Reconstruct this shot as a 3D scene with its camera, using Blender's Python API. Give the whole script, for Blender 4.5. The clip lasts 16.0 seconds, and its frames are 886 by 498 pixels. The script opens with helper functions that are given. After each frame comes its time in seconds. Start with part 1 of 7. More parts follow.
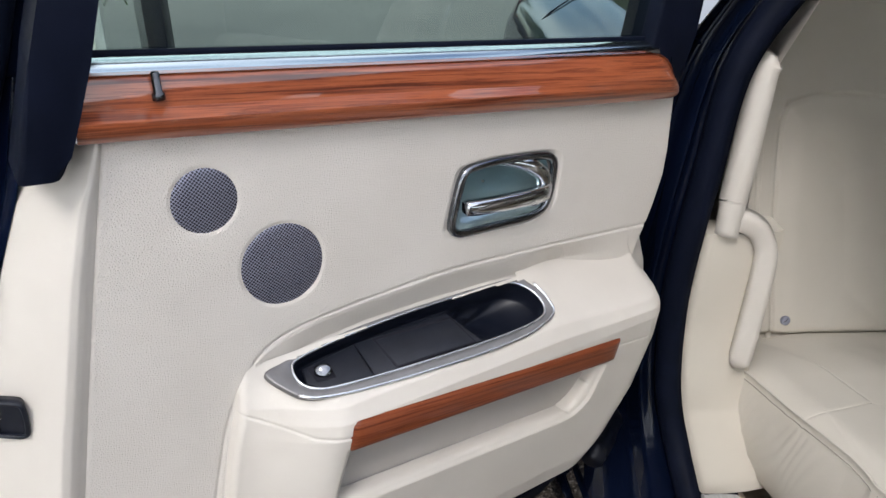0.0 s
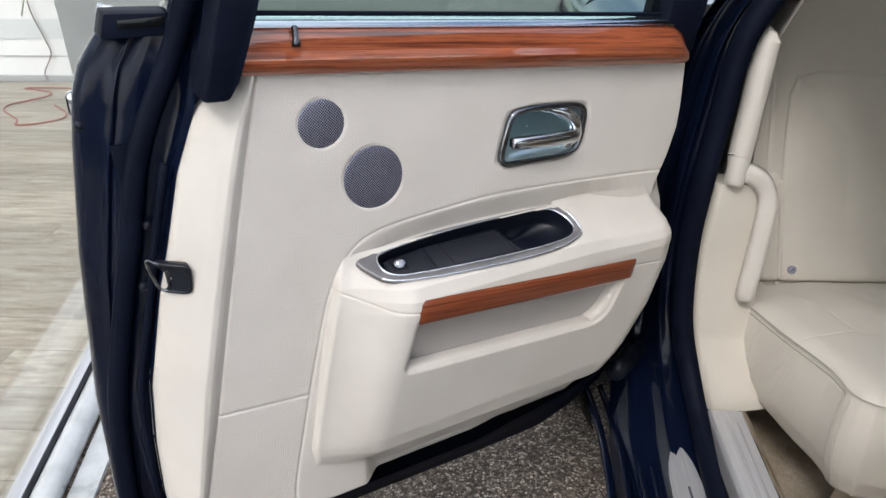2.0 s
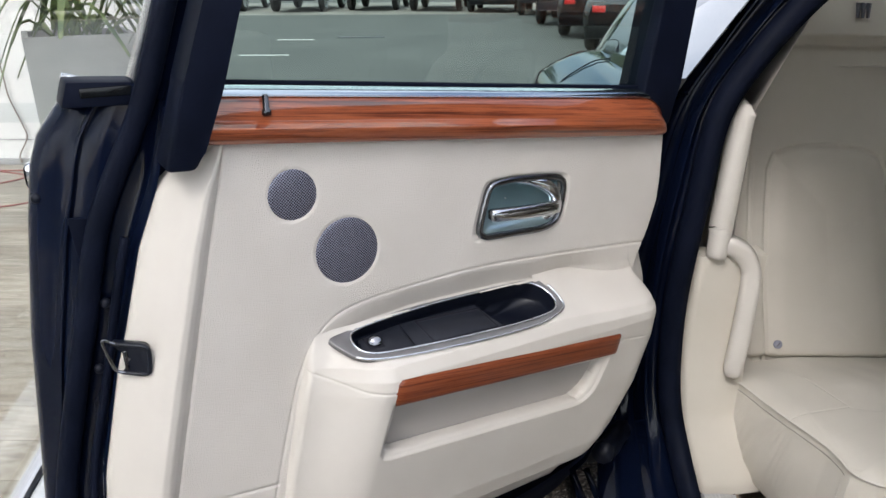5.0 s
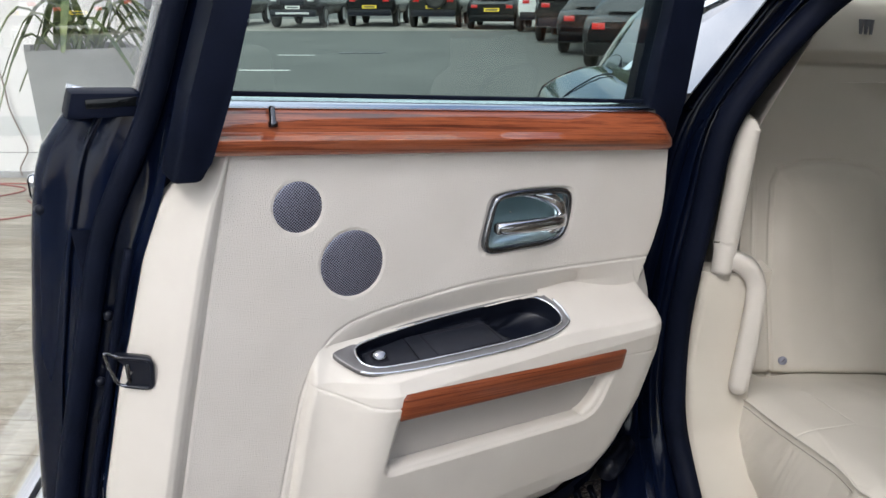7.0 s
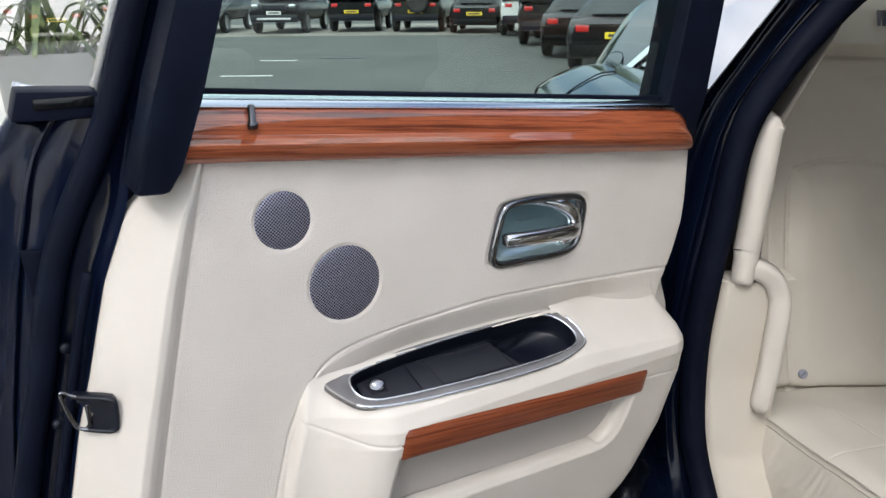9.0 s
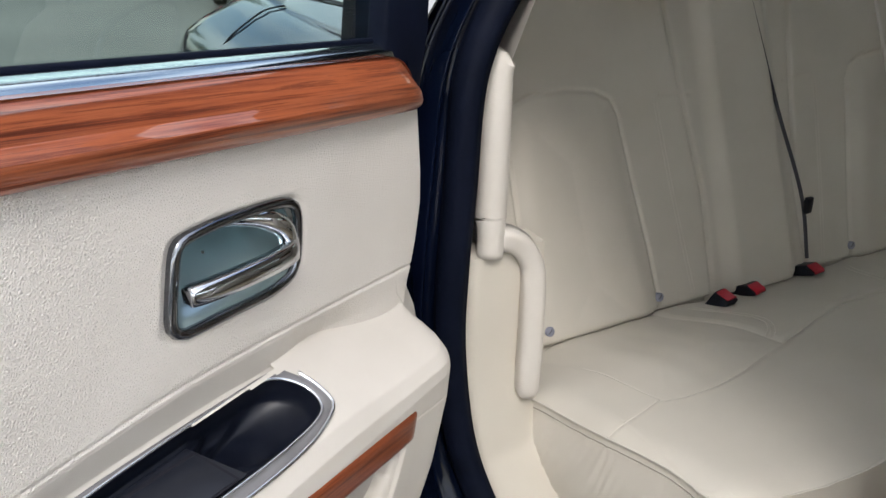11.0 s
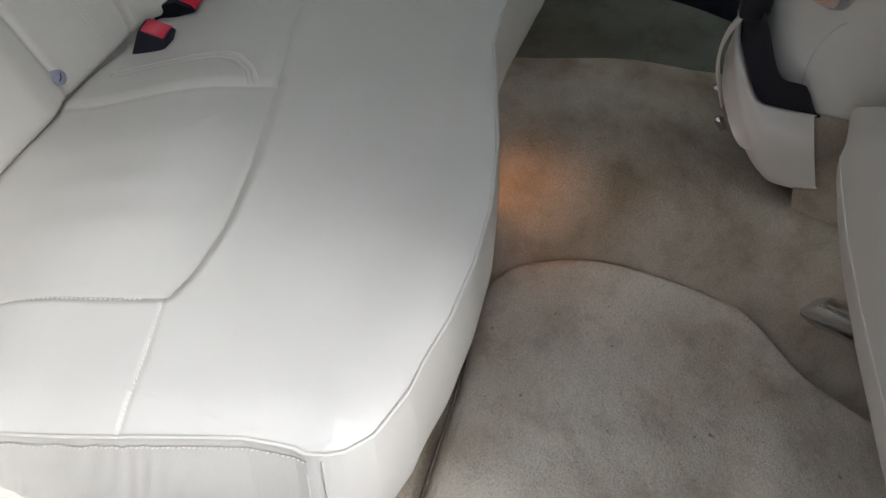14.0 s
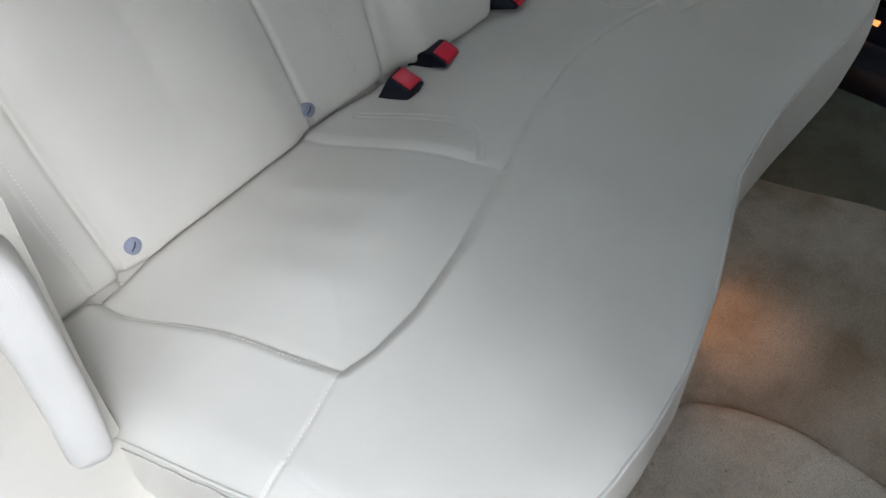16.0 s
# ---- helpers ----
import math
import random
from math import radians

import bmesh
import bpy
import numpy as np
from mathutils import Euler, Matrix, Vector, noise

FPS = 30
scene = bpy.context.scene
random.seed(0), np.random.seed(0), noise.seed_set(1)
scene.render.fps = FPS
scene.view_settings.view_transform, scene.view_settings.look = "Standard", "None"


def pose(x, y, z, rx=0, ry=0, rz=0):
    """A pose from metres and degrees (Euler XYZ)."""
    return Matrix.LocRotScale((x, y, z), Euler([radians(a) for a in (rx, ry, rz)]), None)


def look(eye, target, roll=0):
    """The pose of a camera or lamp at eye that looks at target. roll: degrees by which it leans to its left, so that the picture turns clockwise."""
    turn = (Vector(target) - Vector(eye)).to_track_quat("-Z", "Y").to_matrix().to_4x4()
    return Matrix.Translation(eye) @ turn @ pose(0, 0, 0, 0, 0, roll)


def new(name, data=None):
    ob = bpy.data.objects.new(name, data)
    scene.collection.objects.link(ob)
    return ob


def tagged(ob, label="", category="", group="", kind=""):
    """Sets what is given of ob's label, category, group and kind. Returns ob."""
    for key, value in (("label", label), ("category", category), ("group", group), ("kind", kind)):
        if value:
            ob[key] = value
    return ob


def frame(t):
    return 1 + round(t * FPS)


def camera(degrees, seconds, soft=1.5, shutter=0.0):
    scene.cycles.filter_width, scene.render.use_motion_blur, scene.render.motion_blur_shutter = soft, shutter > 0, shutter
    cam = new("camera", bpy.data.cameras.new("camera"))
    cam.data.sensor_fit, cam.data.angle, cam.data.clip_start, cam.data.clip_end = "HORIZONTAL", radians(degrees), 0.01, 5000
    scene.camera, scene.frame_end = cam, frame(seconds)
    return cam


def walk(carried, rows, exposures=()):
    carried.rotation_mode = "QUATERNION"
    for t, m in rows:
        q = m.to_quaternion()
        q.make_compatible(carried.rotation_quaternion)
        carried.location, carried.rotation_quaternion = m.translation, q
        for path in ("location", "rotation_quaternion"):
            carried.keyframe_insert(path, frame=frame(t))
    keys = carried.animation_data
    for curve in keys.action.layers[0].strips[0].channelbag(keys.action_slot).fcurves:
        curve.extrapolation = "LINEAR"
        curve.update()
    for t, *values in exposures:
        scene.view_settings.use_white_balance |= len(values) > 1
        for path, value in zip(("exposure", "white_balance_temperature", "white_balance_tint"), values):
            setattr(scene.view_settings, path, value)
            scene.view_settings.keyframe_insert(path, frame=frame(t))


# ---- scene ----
cam = camera(61.1, 16.0)
PATH = [
    (0, (0.138, 0.354, 1.428), (0.144, 2.143, 0.533), -0.3),
    (0.5, (0.142, 0.212, 1.424), (0.099, 1.993, 0.516), -0.4),
    (1, (0.126, 0.135, 1.453), (0.042, 1.910, 0.535), -0.5),
    (1.5, (0.134, 0.083, 1.455), (0.026, 1.861, 0.545), -0.6),
    (2, (0.134, 0.069, 1.442), (0.014, 1.853, 0.546), -0.6),
    (2.5, (0.110, 0.068, 1.439), (-0.008, 1.864, 0.566), -0.4),
    (3, (0.116, 0.075, 1.438), (0.004, 1.891, 0.609), -0.4),
    (3.5, (0.161, 0.093, 1.423), (0.057, 1.924, 0.627), -0.4),
    (4, (0.163, 0.081, 1.415), (0.071, 1.927, 0.651), -0.3),
    (4.5, (0.163, 0.083, 1.414), (0.088, 1.944, 0.686), -0.4),
    (5, (0.133, 0.108, 1.414), (0.068, 1.981, 0.715), -0.4),
    (5.2, (0.130, 0.119, 1.437), (0.065, 1.983, 0.715), -0.1),
    (7.5, (0.116, 0.113, 1.397), (0.057, 2.005, 0.751), -0.2),
    (8, (0.091, 0.140, 1.388), (0.035, 2.033, 0.746), -0.4),
    (10.3, (0.103, 0.438, 1.383), (0.418, 2.280, 0.671), -0.9),
    (10.5, (0.096, 0.485, 1.387), (0.526, 2.294, 0.651), -0.9),
    (11, (0.130, 0.595, 1.352), (0.892, 2.254, 0.536), -1.3),
    (11.5, (0.220, 0.739, 1.281), (1.304, 2.128, 0.335), -1.5),
    (12, (0.310, 0.841, 1.250), (1.615, 1.856, 0.123), -1.4),
    (12.5, (0.348, 0.919, 1.224), (1.731, 1.571, -0.066), -0.6),
    (13, (0.377, 0.980, 1.235), (1.733, 1.385, -0.178), 0.6),
    (13.5, (0.457, 1.011, 1.216), (1.757, 1.312, -0.274), 2.1),
    (14, (0.549, 1.009, 1.201), (1.781, 1.355, -0.336), 3.3),
    (14.5, (0.601, 0.997, 1.230), (1.752, 1.465, -0.337), 4.0),
    (15, (0.592, 1.015, 1.268), (1.665, 1.595, -0.317), 4.0),
    (15.5, (0.615, 1.025, 1.284), (1.621, 1.716, -0.301), 3.4),
    (16, (0.634, 1.071, 1.249), (1.650, 1.844, -0.290), 2.6),
]
EXPOSURES = [(0, 0.92, 6350, 12), (8, 0.88, 6350, 12), (10.3, 1.08, 6400, 11), (11.2, 1.08, 6450, 11), (12.5, 1.42, 5900, 10), (13.5, 1.58, 5830, 11), (16, 1.56, 5570, 9)]
walk(cam, [(t, look(eye, target, roll)) for t, eye, target, roll in PATH], EXPOSURES)


# ---- light ----
world = bpy.data.worlds.new("sky")
world.use_nodes = True
scene.world = world
_n, _l = world.node_tree.nodes, world.node_tree.links
_sky = _n.new("ShaderNodeTexSky")
_sky.sky_type, _sky.sun_disc = "NISHITA", False
_sky.sun_elevation, _sky.sun_rotation, _sky.air_density, _sky.dust_density = radians(49.6), radians(199.9), 1.0, 3.0
_mixw = _n.new("ShaderNodeMix")
_mixw.data_type = "RGBA"
_tc = _n.new("ShaderNodeTexCoord")
_cl = _n.new("ShaderNodeTexNoise")
_cl.inputs["Scale"].default_value, _cl.inputs["Detail"].default_value, _cl.inputs["Roughness"].default_value = 2.2, 6.0, 0.55
_cr = _n.new("ShaderNodeValToRGB")
_cr.color_ramp.elements[0].position, _cr.color_ramp.elements[1].position = 0.36, 0.62
_l.new(_tc.outputs["Generated"], _cl.inputs["Vector"])
_l.new(_cl.outputs["Fac"], _cr.inputs["Fac"])
_l.new(_cr.outputs["Color"], _mixw.inputs["Factor"])
_l.new(_sky.outputs["Color"], _mixw.inputs["A"])
_mixw.inputs["B"].default_value = (9.0, 9.2, 9.6, 1)
_l.new(_mixw.outputs["Result"], _n["Background"].inputs["Color"])
_n["Background"].inputs["Strength"].default_value = 0.14

_s = bpy.data.lights.new("sun", "SUN")
_s.energy, _s.angle, _s.color = 0.80, radians(16), (1.0, 0.97, 0.93)
sun = new("sun", _s)
sun.matrix_world = look((-2.6, -7.2, 9.0), (0, 0, 0))

# ---- materials ----
def mat(name, color, rough=0.5, metal=0.0, coat=0.0, spec=0.5):
    m = bpy.data.materials.new(name)
    m.use_nodes = True
    b = m.node_tree.nodes["Principled BSDF"]
    b.inputs["Base Color"].default_value = (*color, 1)
    b.inputs["Roughness"].default_value, b.inputs["Metallic"].default_value = rough, metal
    b.inputs["Coat Weight"].default_value, b.inputs["Specular IOR Level"].default_value = coat, spec
    b.inputs["Coat Roughness"].default_value = 0.03
    return m


def node(m, kind, **values):
    n = m.node_tree.nodes.new(kind)
    for k, v in values.items():
        n.inputs[k.replace("_", " ")].default_value = v
    return n


def wire(m, a, out, b, inp):
    m.node_tree.links.new(a.outputs[out], b.inputs[inp])


def bsdf(m):
    return m.node_tree.nodes["Principled BSDF"]


def coords(m, scale=(1, 1, 1)):
    tc = node(m, "ShaderNodeTexCoord")
    mp = node(m, "ShaderNodeMapping", Scale=scale)
    wire(m, tc, "Object", mp, "Vector")
    return mp


def vary(m, lo, hi, scale, detail=4.0, stretch=(1, 1, 1), power=(0.35, 0.65), rough=None):
    """Base colour between two tones by noise."""
    mp = coords(m, stretch)
    nz = node(m, "ShaderNodeTexNoise", Scale=scale, Detail=detail)
    wire(m, mp, "Vector", nz, "Vector")
    rp = node(m, "ShaderNodeValToRGB")
    rp.color_ramp.elements[0].position, rp.color_ramp.elements[1].position = power
    rp.color_ramp.elements[0].color, rp.color_ramp.elements[1].color = (*lo, 1), (*hi, 1)
    wire(m, nz, "Fac", rp, "Fac")
    wire(m, rp, "Color", bsdf(m), "Base Color")
    if rough:
        mr = node(m, "ShaderNodeMapRange", To_Min=rough[0], To_Max=rough[1])
        wire(m, nz, "Fac", mr, "Value")
        wire(m, mr, "Result", bsdf(m), "Roughness")
    return rp


def bump(m, tex, out, strength, dist, under=None):
    b = node(m, "ShaderNodeBump", Strength=strength, Distance=dist)
    wire(m, tex, out, b, "Height")
    if under:
        wire(m, under, "Normal", b, "Normal")
    wire(m, b, "Normal", bsdf(m), "Normal")
    return b


def leather(name, lo, hi, grain=420.0, depth=0.35, wrinkle=0.25, rough=(0.38, 0.52)):
    m = mat(name, hi, 0.45, 0, 0.0, 0.45)
    vary(m, lo, hi, 7.0, 5.0, (1, 1, 1), (0.3, 0.7), rough)
    mp = coords(m)
    vo = node(m, "ShaderNodeTexVoronoi", Scale=grain)
    vo.feature = "DISTANCE_TO_EDGE"
    wp = node(m, "ShaderNodeTexNoise", Scale=60.0, Detail=3.0)
    wire(m, mp, "Vector", wp, "Vector")
    mx = node(m, "ShaderNodeMix", Factor=0.02)
    mx.data_type = "RGBA"
    mx.inputs["Factor"].default_value = 0.0016
    wire(m, mp, "Vector", mx, "A")
    wire(m, wp, "Color", mx, "B")
    wire(m, mx, "Result", vo, "Vector")
    b1 = bump(m, vo, "Distance", depth, 0.0020)
    n2 = node(m, "ShaderNodeTexNoise", Scale=26.0, Detail=5.0, Roughness=0.6)
    wire(m, mp, "Vector", n2, "Vector")
    bump(m, n2, "Fac", wrinkle, 0.004, b1)
    return m


CREAM = leather("cream_leather", (0.66, 0.615, 0.555), (0.72, 0.675, 0.615), 390.0, 0.75, 0.07)
SMOOTH = leather("smooth_cream_leather", (0.59, 0.55, 0.492), (0.65, 0.61, 0.55), 700.0, 0.22, 0.10, (0.34, 0.46))
SEAT = leather("seat_leather", (0.535, 0.50, 0.435), (0.58, 0.545, 0.478), 620.0, 0.13, 0.16, (0.34, 0.46))
BORDER = leather("grained_seat_leather", (0.56, 0.518, 0.448), (0.61, 0.567, 0.495), 460.0, 0.34, 0.22, (0.4, 0.5))
PLASTIC = leather("grained_cream_trim", (0.60, 0.555, 0.475), (0.64, 0.595, 0.51), 520.0, 0.40, 0.06, (0.42, 0.5))
SHADE = leather("beige_cloth", (0.55, 0.52, 0.47), (0.62, 0.585, 0.53), 1100.0, 0.2, 0.05, (0.45, 0.55))
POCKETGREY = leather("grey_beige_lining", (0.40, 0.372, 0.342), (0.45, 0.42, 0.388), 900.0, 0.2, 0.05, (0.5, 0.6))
STITCH = mat("cream_thread", (0.69, 0.65, 0.58), 0.6)
SEAMDARK = mat("seam_shade", (0.30, 0.275, 0.235), 0.8)
NAVY = mat("midnight_blue_paint", (0.0035, 0.006, 0.016), 0.08, 0, 0.0, 0.22)
vary(NAVY, (0.0018, 0.0038, 0.0115), (0.0032, 0.0060, 0.018), 3.0, 3.0, (1, 1, 1), (0.3, 0.7), (0.03, 0.07))
RUBBER = mat("black_rubber", (0.012, 0.014, 0.022), 0.6, 0, 0, 0.08)
vary(RUBBER, (0.0028, 0.0046, 0.011), (0.0052, 0.0076, 0.018), 18.0, 4.0, (1, 1, 1), (0.3, 0.7), (0.5, 0.68))
BLACK = mat("black_plastic", (0.008, 0.009, 0.014), 0.4, 0, 0, 0.25)
vary(BLACK, (0.0045, 0.006, 0.012), (0.008, 0.010, 0.017), 40.0, 4.0, (1, 1, 1), (0.3, 0.7), (0.26, 0.38))
FELT = mat("black_lining", (0.006, 0.006, 0.012), 0.9)
CHROME = mat("chrome", (0.72, 0.74, 0.77), 0.06, 1.0)
vary(CHROME, (0.68, 0.70, 0.73), (0.76, 0.78, 0.8), 30.0, 3.0, (1, 1, 1), (0.3, 0.7), (0.04, 0.10))
LAND = mat("satin_grey_metal", (0.25, 0.24, 0.24), 0.42, 0.6)
vary(LAND, (0.19, 0.184, 0.182), (0.235, 0.228, 0.226), 40.0, 4.0, (1, 1, 1), (0.3, 0.7), (0.36, 0.46))
PANELBLACK = mat("matt_black_panel", (0.012, 0.013, 0.018), 0.45, 0, 0, 0.35)
vary(PANELBLACK, (0.013, 0.015, 0.021), (0.018, 0.020, 0.028), 60.0, 4.0, (1, 1, 1), (0.3, 0.7), (0.30, 0.40))
# blue in the base colour stands for sky reflected in the handle's dish
SATIN = mat("sky_reflection_satin_chrome", (0.44, 0.575, 0.61), 0.22, 0.6)
# dimmed base colour carries the dark ground mirrored in the lever
LEVER = mat("ground_reflection_chrome", (0.50, 0.52, 0.55), 0.08, 1.0)
WAISTMETAL = mat("polished_waist_metal", (0.46, 0.535, 0.56), 0.14, 1.0)
PIN = mat("dark_satin_metal", (0.08, 0.085, 0.095), 0.25, 1.0)
DARKCHROME = mat("darkened_chrome", (0.22, 0.23, 0.25), 0.08, 1.0)
ALU = mat("brushed_aluminium", (0.6, 0.6, 0.61), 0.36, 1.0)
vary(ALU, (0.54, 0.54, 0.55), (0.70, 0.70, 0.71), 60.0, 5.0, (0.1, 8, 8), (0.3, 0.7), (0.34, 0.46))
TREAD = mat("satin_tread_metal", (0.55, 0.55, 0.56), 0.38, 0.45)
vary(TREAD, (0.46, 0.46, 0.47), (0.58, 0.58, 0.59), 60.0, 5.0, (8, 0.1, 8), (0.3, 0.7), (0.32, 0.44))
STEELW = mat("white_coated_metal", (0.62, 0.64, 0.65), 0.3)
vary(STEELW, (0.36, 0.38, 0.38), (0.52, 0.54, 0.54), 12.0, 6.0, (1, 1, 1), (0.3, 0.6), (0.2, 0.4))


def wood_material(name, tone, fine, coat=1.0):
    """Lacquered veneer; tone scales its colour, fine its stripe count."""
    m = mat(name, (0.3, 0.09, 0.035), 0.3, 0, coat, 0.15)
    mp = node(m, "ShaderNodeMapping", Scale=(0.7, 7.0, fine))
    turn = coords(m)
    turn.inputs["Rotation"].default_value = (0, radians(-5.6), 0)
    wire(m, turn, "Vector", mp, "Vector")
    wp = node(m, "ShaderNodeTexNoise", Scale=1.3, Detail=3.0)
    wire(m, mp, "Vector", wp, "Vector")
    mx = node(m, "ShaderNodeMix")
    mx.data_type = "RGBA"
    mx.inputs["Factor"].default_value = 0.3
    wire(m, mp, "Vector", mx, "A")
    wire(m, wp, "Color", mx, "B")
    n1 = node(m, "ShaderNodeTexNoise", Scale=4.2, Detail=10.0, Roughness=0.68)
    wire(m, mx, "Result", n1, "Vector")
    rp = node(m, "ShaderNodeValToRGB")
    e = rp.color_ramp.elements
    e[0].position, e[0].color = 0.28, (0.050, 0.013, 0.007, 1)
    e[1].position, e[1].color = 0.74, (0.43, 0.125, 0.050, 1)
    for p, c in ((0.40, (0.11, 0.025, 0.012, 1)), (0.45, (0.23, 0.058, 0.024, 1)), (0.53, (0.34, 0.094, 0.037, 1)), (0.575, (0.15, 0.036, 0.016, 1)), (0.61, (0.27, 0.070, 0.028, 1))):
        x = e.new(p)
        x.color = c
    for x in e:
        x.color = [q * tone for q in x.color[:3]] + [1]
    wire(m, n1, "Fac", rp, "Fac")
    wire(m, rp, "Color", bsdf(m), "Base Color")
    bsdf(m).inputs["Coat IOR"].default_value = 1.65
    return m


WOOD = wood_material("polished_rosewood", 0.98, 42.0)
STRIPWOOD = wood_material("dark_striped_rosewood", 0.74, 84.0, 0.30)


def carpet_material(name, lo, hi, pile=900.0, marks=0.0):
    m = mat(name, hi, 0.95, 0, 0, 0.1)
    rp = vary(m, lo, hi, 7.0, 9.0, (1, 1, 1), (0.33, 0.62))
    mp = coords(m)
    st = node(m, "ShaderNodeTexNoise", Scale=13.0, Detail=7.0, Roughness=0.62)
    wire(m, mp, "Vector", st, "Vector")
    sr = node(m, "ShaderNodeValToRGB")
    se = sr.color_ramp.elements
    se[0].position, se[0].color = 0.27, (0.72, 0.68, 0.64, 1)
    se[1].position, se[1].color = 0.50, (1, 1, 1, 1)
    wire(m, st, "Fac", sr, "Fac")
    fine = node(m, "ShaderNodeTexNoise", Scale=420.0, Detail=3.0)
    wire(m, mp, "Vector", fine, "Vector")
    fr = node(m, "ShaderNodeMapRange", From_Min=0.3, From_Max=0.7, To_Min=0.82, To_Max=1.10)
    wire(m, fine, "Fac", fr, "Value")
    m1, m2 = node(m, "ShaderNodeMix"), node(m, "ShaderNodeMix")
    for q in (m1, m2):
        q.data_type, q.blend_type = "RGBA", "MULTIPLY"
        q.inputs["Factor"].default_value = 1.0
    wire(m, rp, "Color", m1, "A")
    wire(m, sr, "Color", m1, "B")
    if marks:
        mk = node(m, "ShaderNodeTexNoise", Scale=46.0, Detail=4.0, Roughness=0.6)
        wire(m, mp, "Vector", mk, "Vector")
        kr = node(m, "ShaderNodeValToRGB")
        kr.color_ramp.elements[0].position, kr.color_ramp.elements[0].color = marks - 0.02, (0.38, 0.31, 0.26, 1)
        kr.color_ramp.elements[1].position, kr.color_ramp.elements[1].color = marks + 0.02, (1, 1, 1, 1)
        wire(m, mk, "Fac", kr, "Fac")
        m3 = node(m, "ShaderNodeMix")
        m3.data_type, m3.blend_type = "RGBA", "MULTIPLY"
        m3.inputs["Factor"].default_value = 0.8
        wire(m, m1, "Result", m3, "A")
        wire(m, kr, "Color", m3, "B")
        m1 = m3
    wire(m, m1, "Result", m2, "A")
    wire(m, fr, "Result", m2, "B")
    wire(m, m2, "Result", bsdf(m), "Base Color")
    n = node(m, "ShaderNodeTexNoise", Scale=pile * 0.3, Detail=6.0, Roughness=0.75)
    wire(m, mp, "Vector", n, "Vector")
    b1 = bump(m, n, "Fac", 0.9, 0.008)
    n2 = node(m, "ShaderNodeTexNoise", Scale=38.0, Detail=4.0)
    wire(m, mp, "Vector", n2, "Vector")
    bump(m, n2, "Fac", 0.35, 0.012, b1)
    return m


CARPET = carpet_material("beige_carpet", (0.36, 0.29, 0.20), (0.62, 0.53, 0.41))
MATWOOL = carpet_material("light_wool_mat", (0.64, 0.55, 0.42), (0.82, 0.73, 0.585), 700.0, 0.30)
# footwell shade and the window glass's green tint are put into this wool
SHADEMAT = carpet_material("footwell_shade_mat", (0.13, 0.138, 0.107), (0.18, 0.184, 0.148))


def mesh_grille():
    m = mat("perforated_grille", (0.22, 0.22, 0.26), 0.4, 0.6)
    tc = node(m, "ShaderNodeTexCoord")
    mp = node(m, "ShaderNodeMapping", Scale=(1, 0, 1), Rotation=(0, radians(45), 0))
    wire(m, tc, "Object", mp, "Vector")
    vo = node(m, "ShaderNodeTexVoronoi", Scale=340.0, Randomness=0.0)
    wire(m, mp, "Vector", vo, "Vector")
    rp = node(m, "ShaderNodeValToRGB")
    rp.color_ramp.elements[0].position, rp.color_ramp.elements[1].position = 0.36, 0.46
    rp.color_ramp.elements[0].color, rp.color_ramp.elements[1].color = (0.03, 0.03, 0.045, 1), (0.34, 0.35, 0.44, 1)
    wire(m, vo, "Distance", rp, "Fac")
    wire(m, rp, "Color", bsdf(m), "Base Color")
    bump(m, rp, "Color", 0.5, 0.0008)
    return m


GRILLE = mesh_grille()


def glass(name, color, rough=0.0):
    m = mat(name, color, rough, 0, 0, 0.5)
    bsdf(m).inputs["Transmission Weight"].default_value = 1.0
    bsdf(m).inputs["IOR"].default_value = 1.45
    return m


SMOKED = glass("smoked_rear_glass", (0.56, 0.64, 0.59))
TINT = glass("green_tinted_glass", (0.685, 0.825, 0.735))
CLEAR = glass("clear_glass", (0.96, 0.98, 0.97))
ROOFGLASS = glass("dimmed_ceiling_glass", (0.55, 0.56, 0.55))
CARGLASS = mat("dark_car_glass", (0.006, 0.007, 0.008), 0.08, 0, 0.0, 0.3)
DARKGLASS = mat("dark_privacy_glass", (0.01, 0.012, 0.014), 0.02, 0, 1.0, 0.8)

ASPHALT = mat("grey_asphalt", (0.17, 0.175, 0.17), 0.9)
vary(ASPHALT, (0.072, 0.076, 0.073), (0.102, 0.106, 0.101), 0.5, 9.0, (1, 1, 1), (0.3, 0.7))


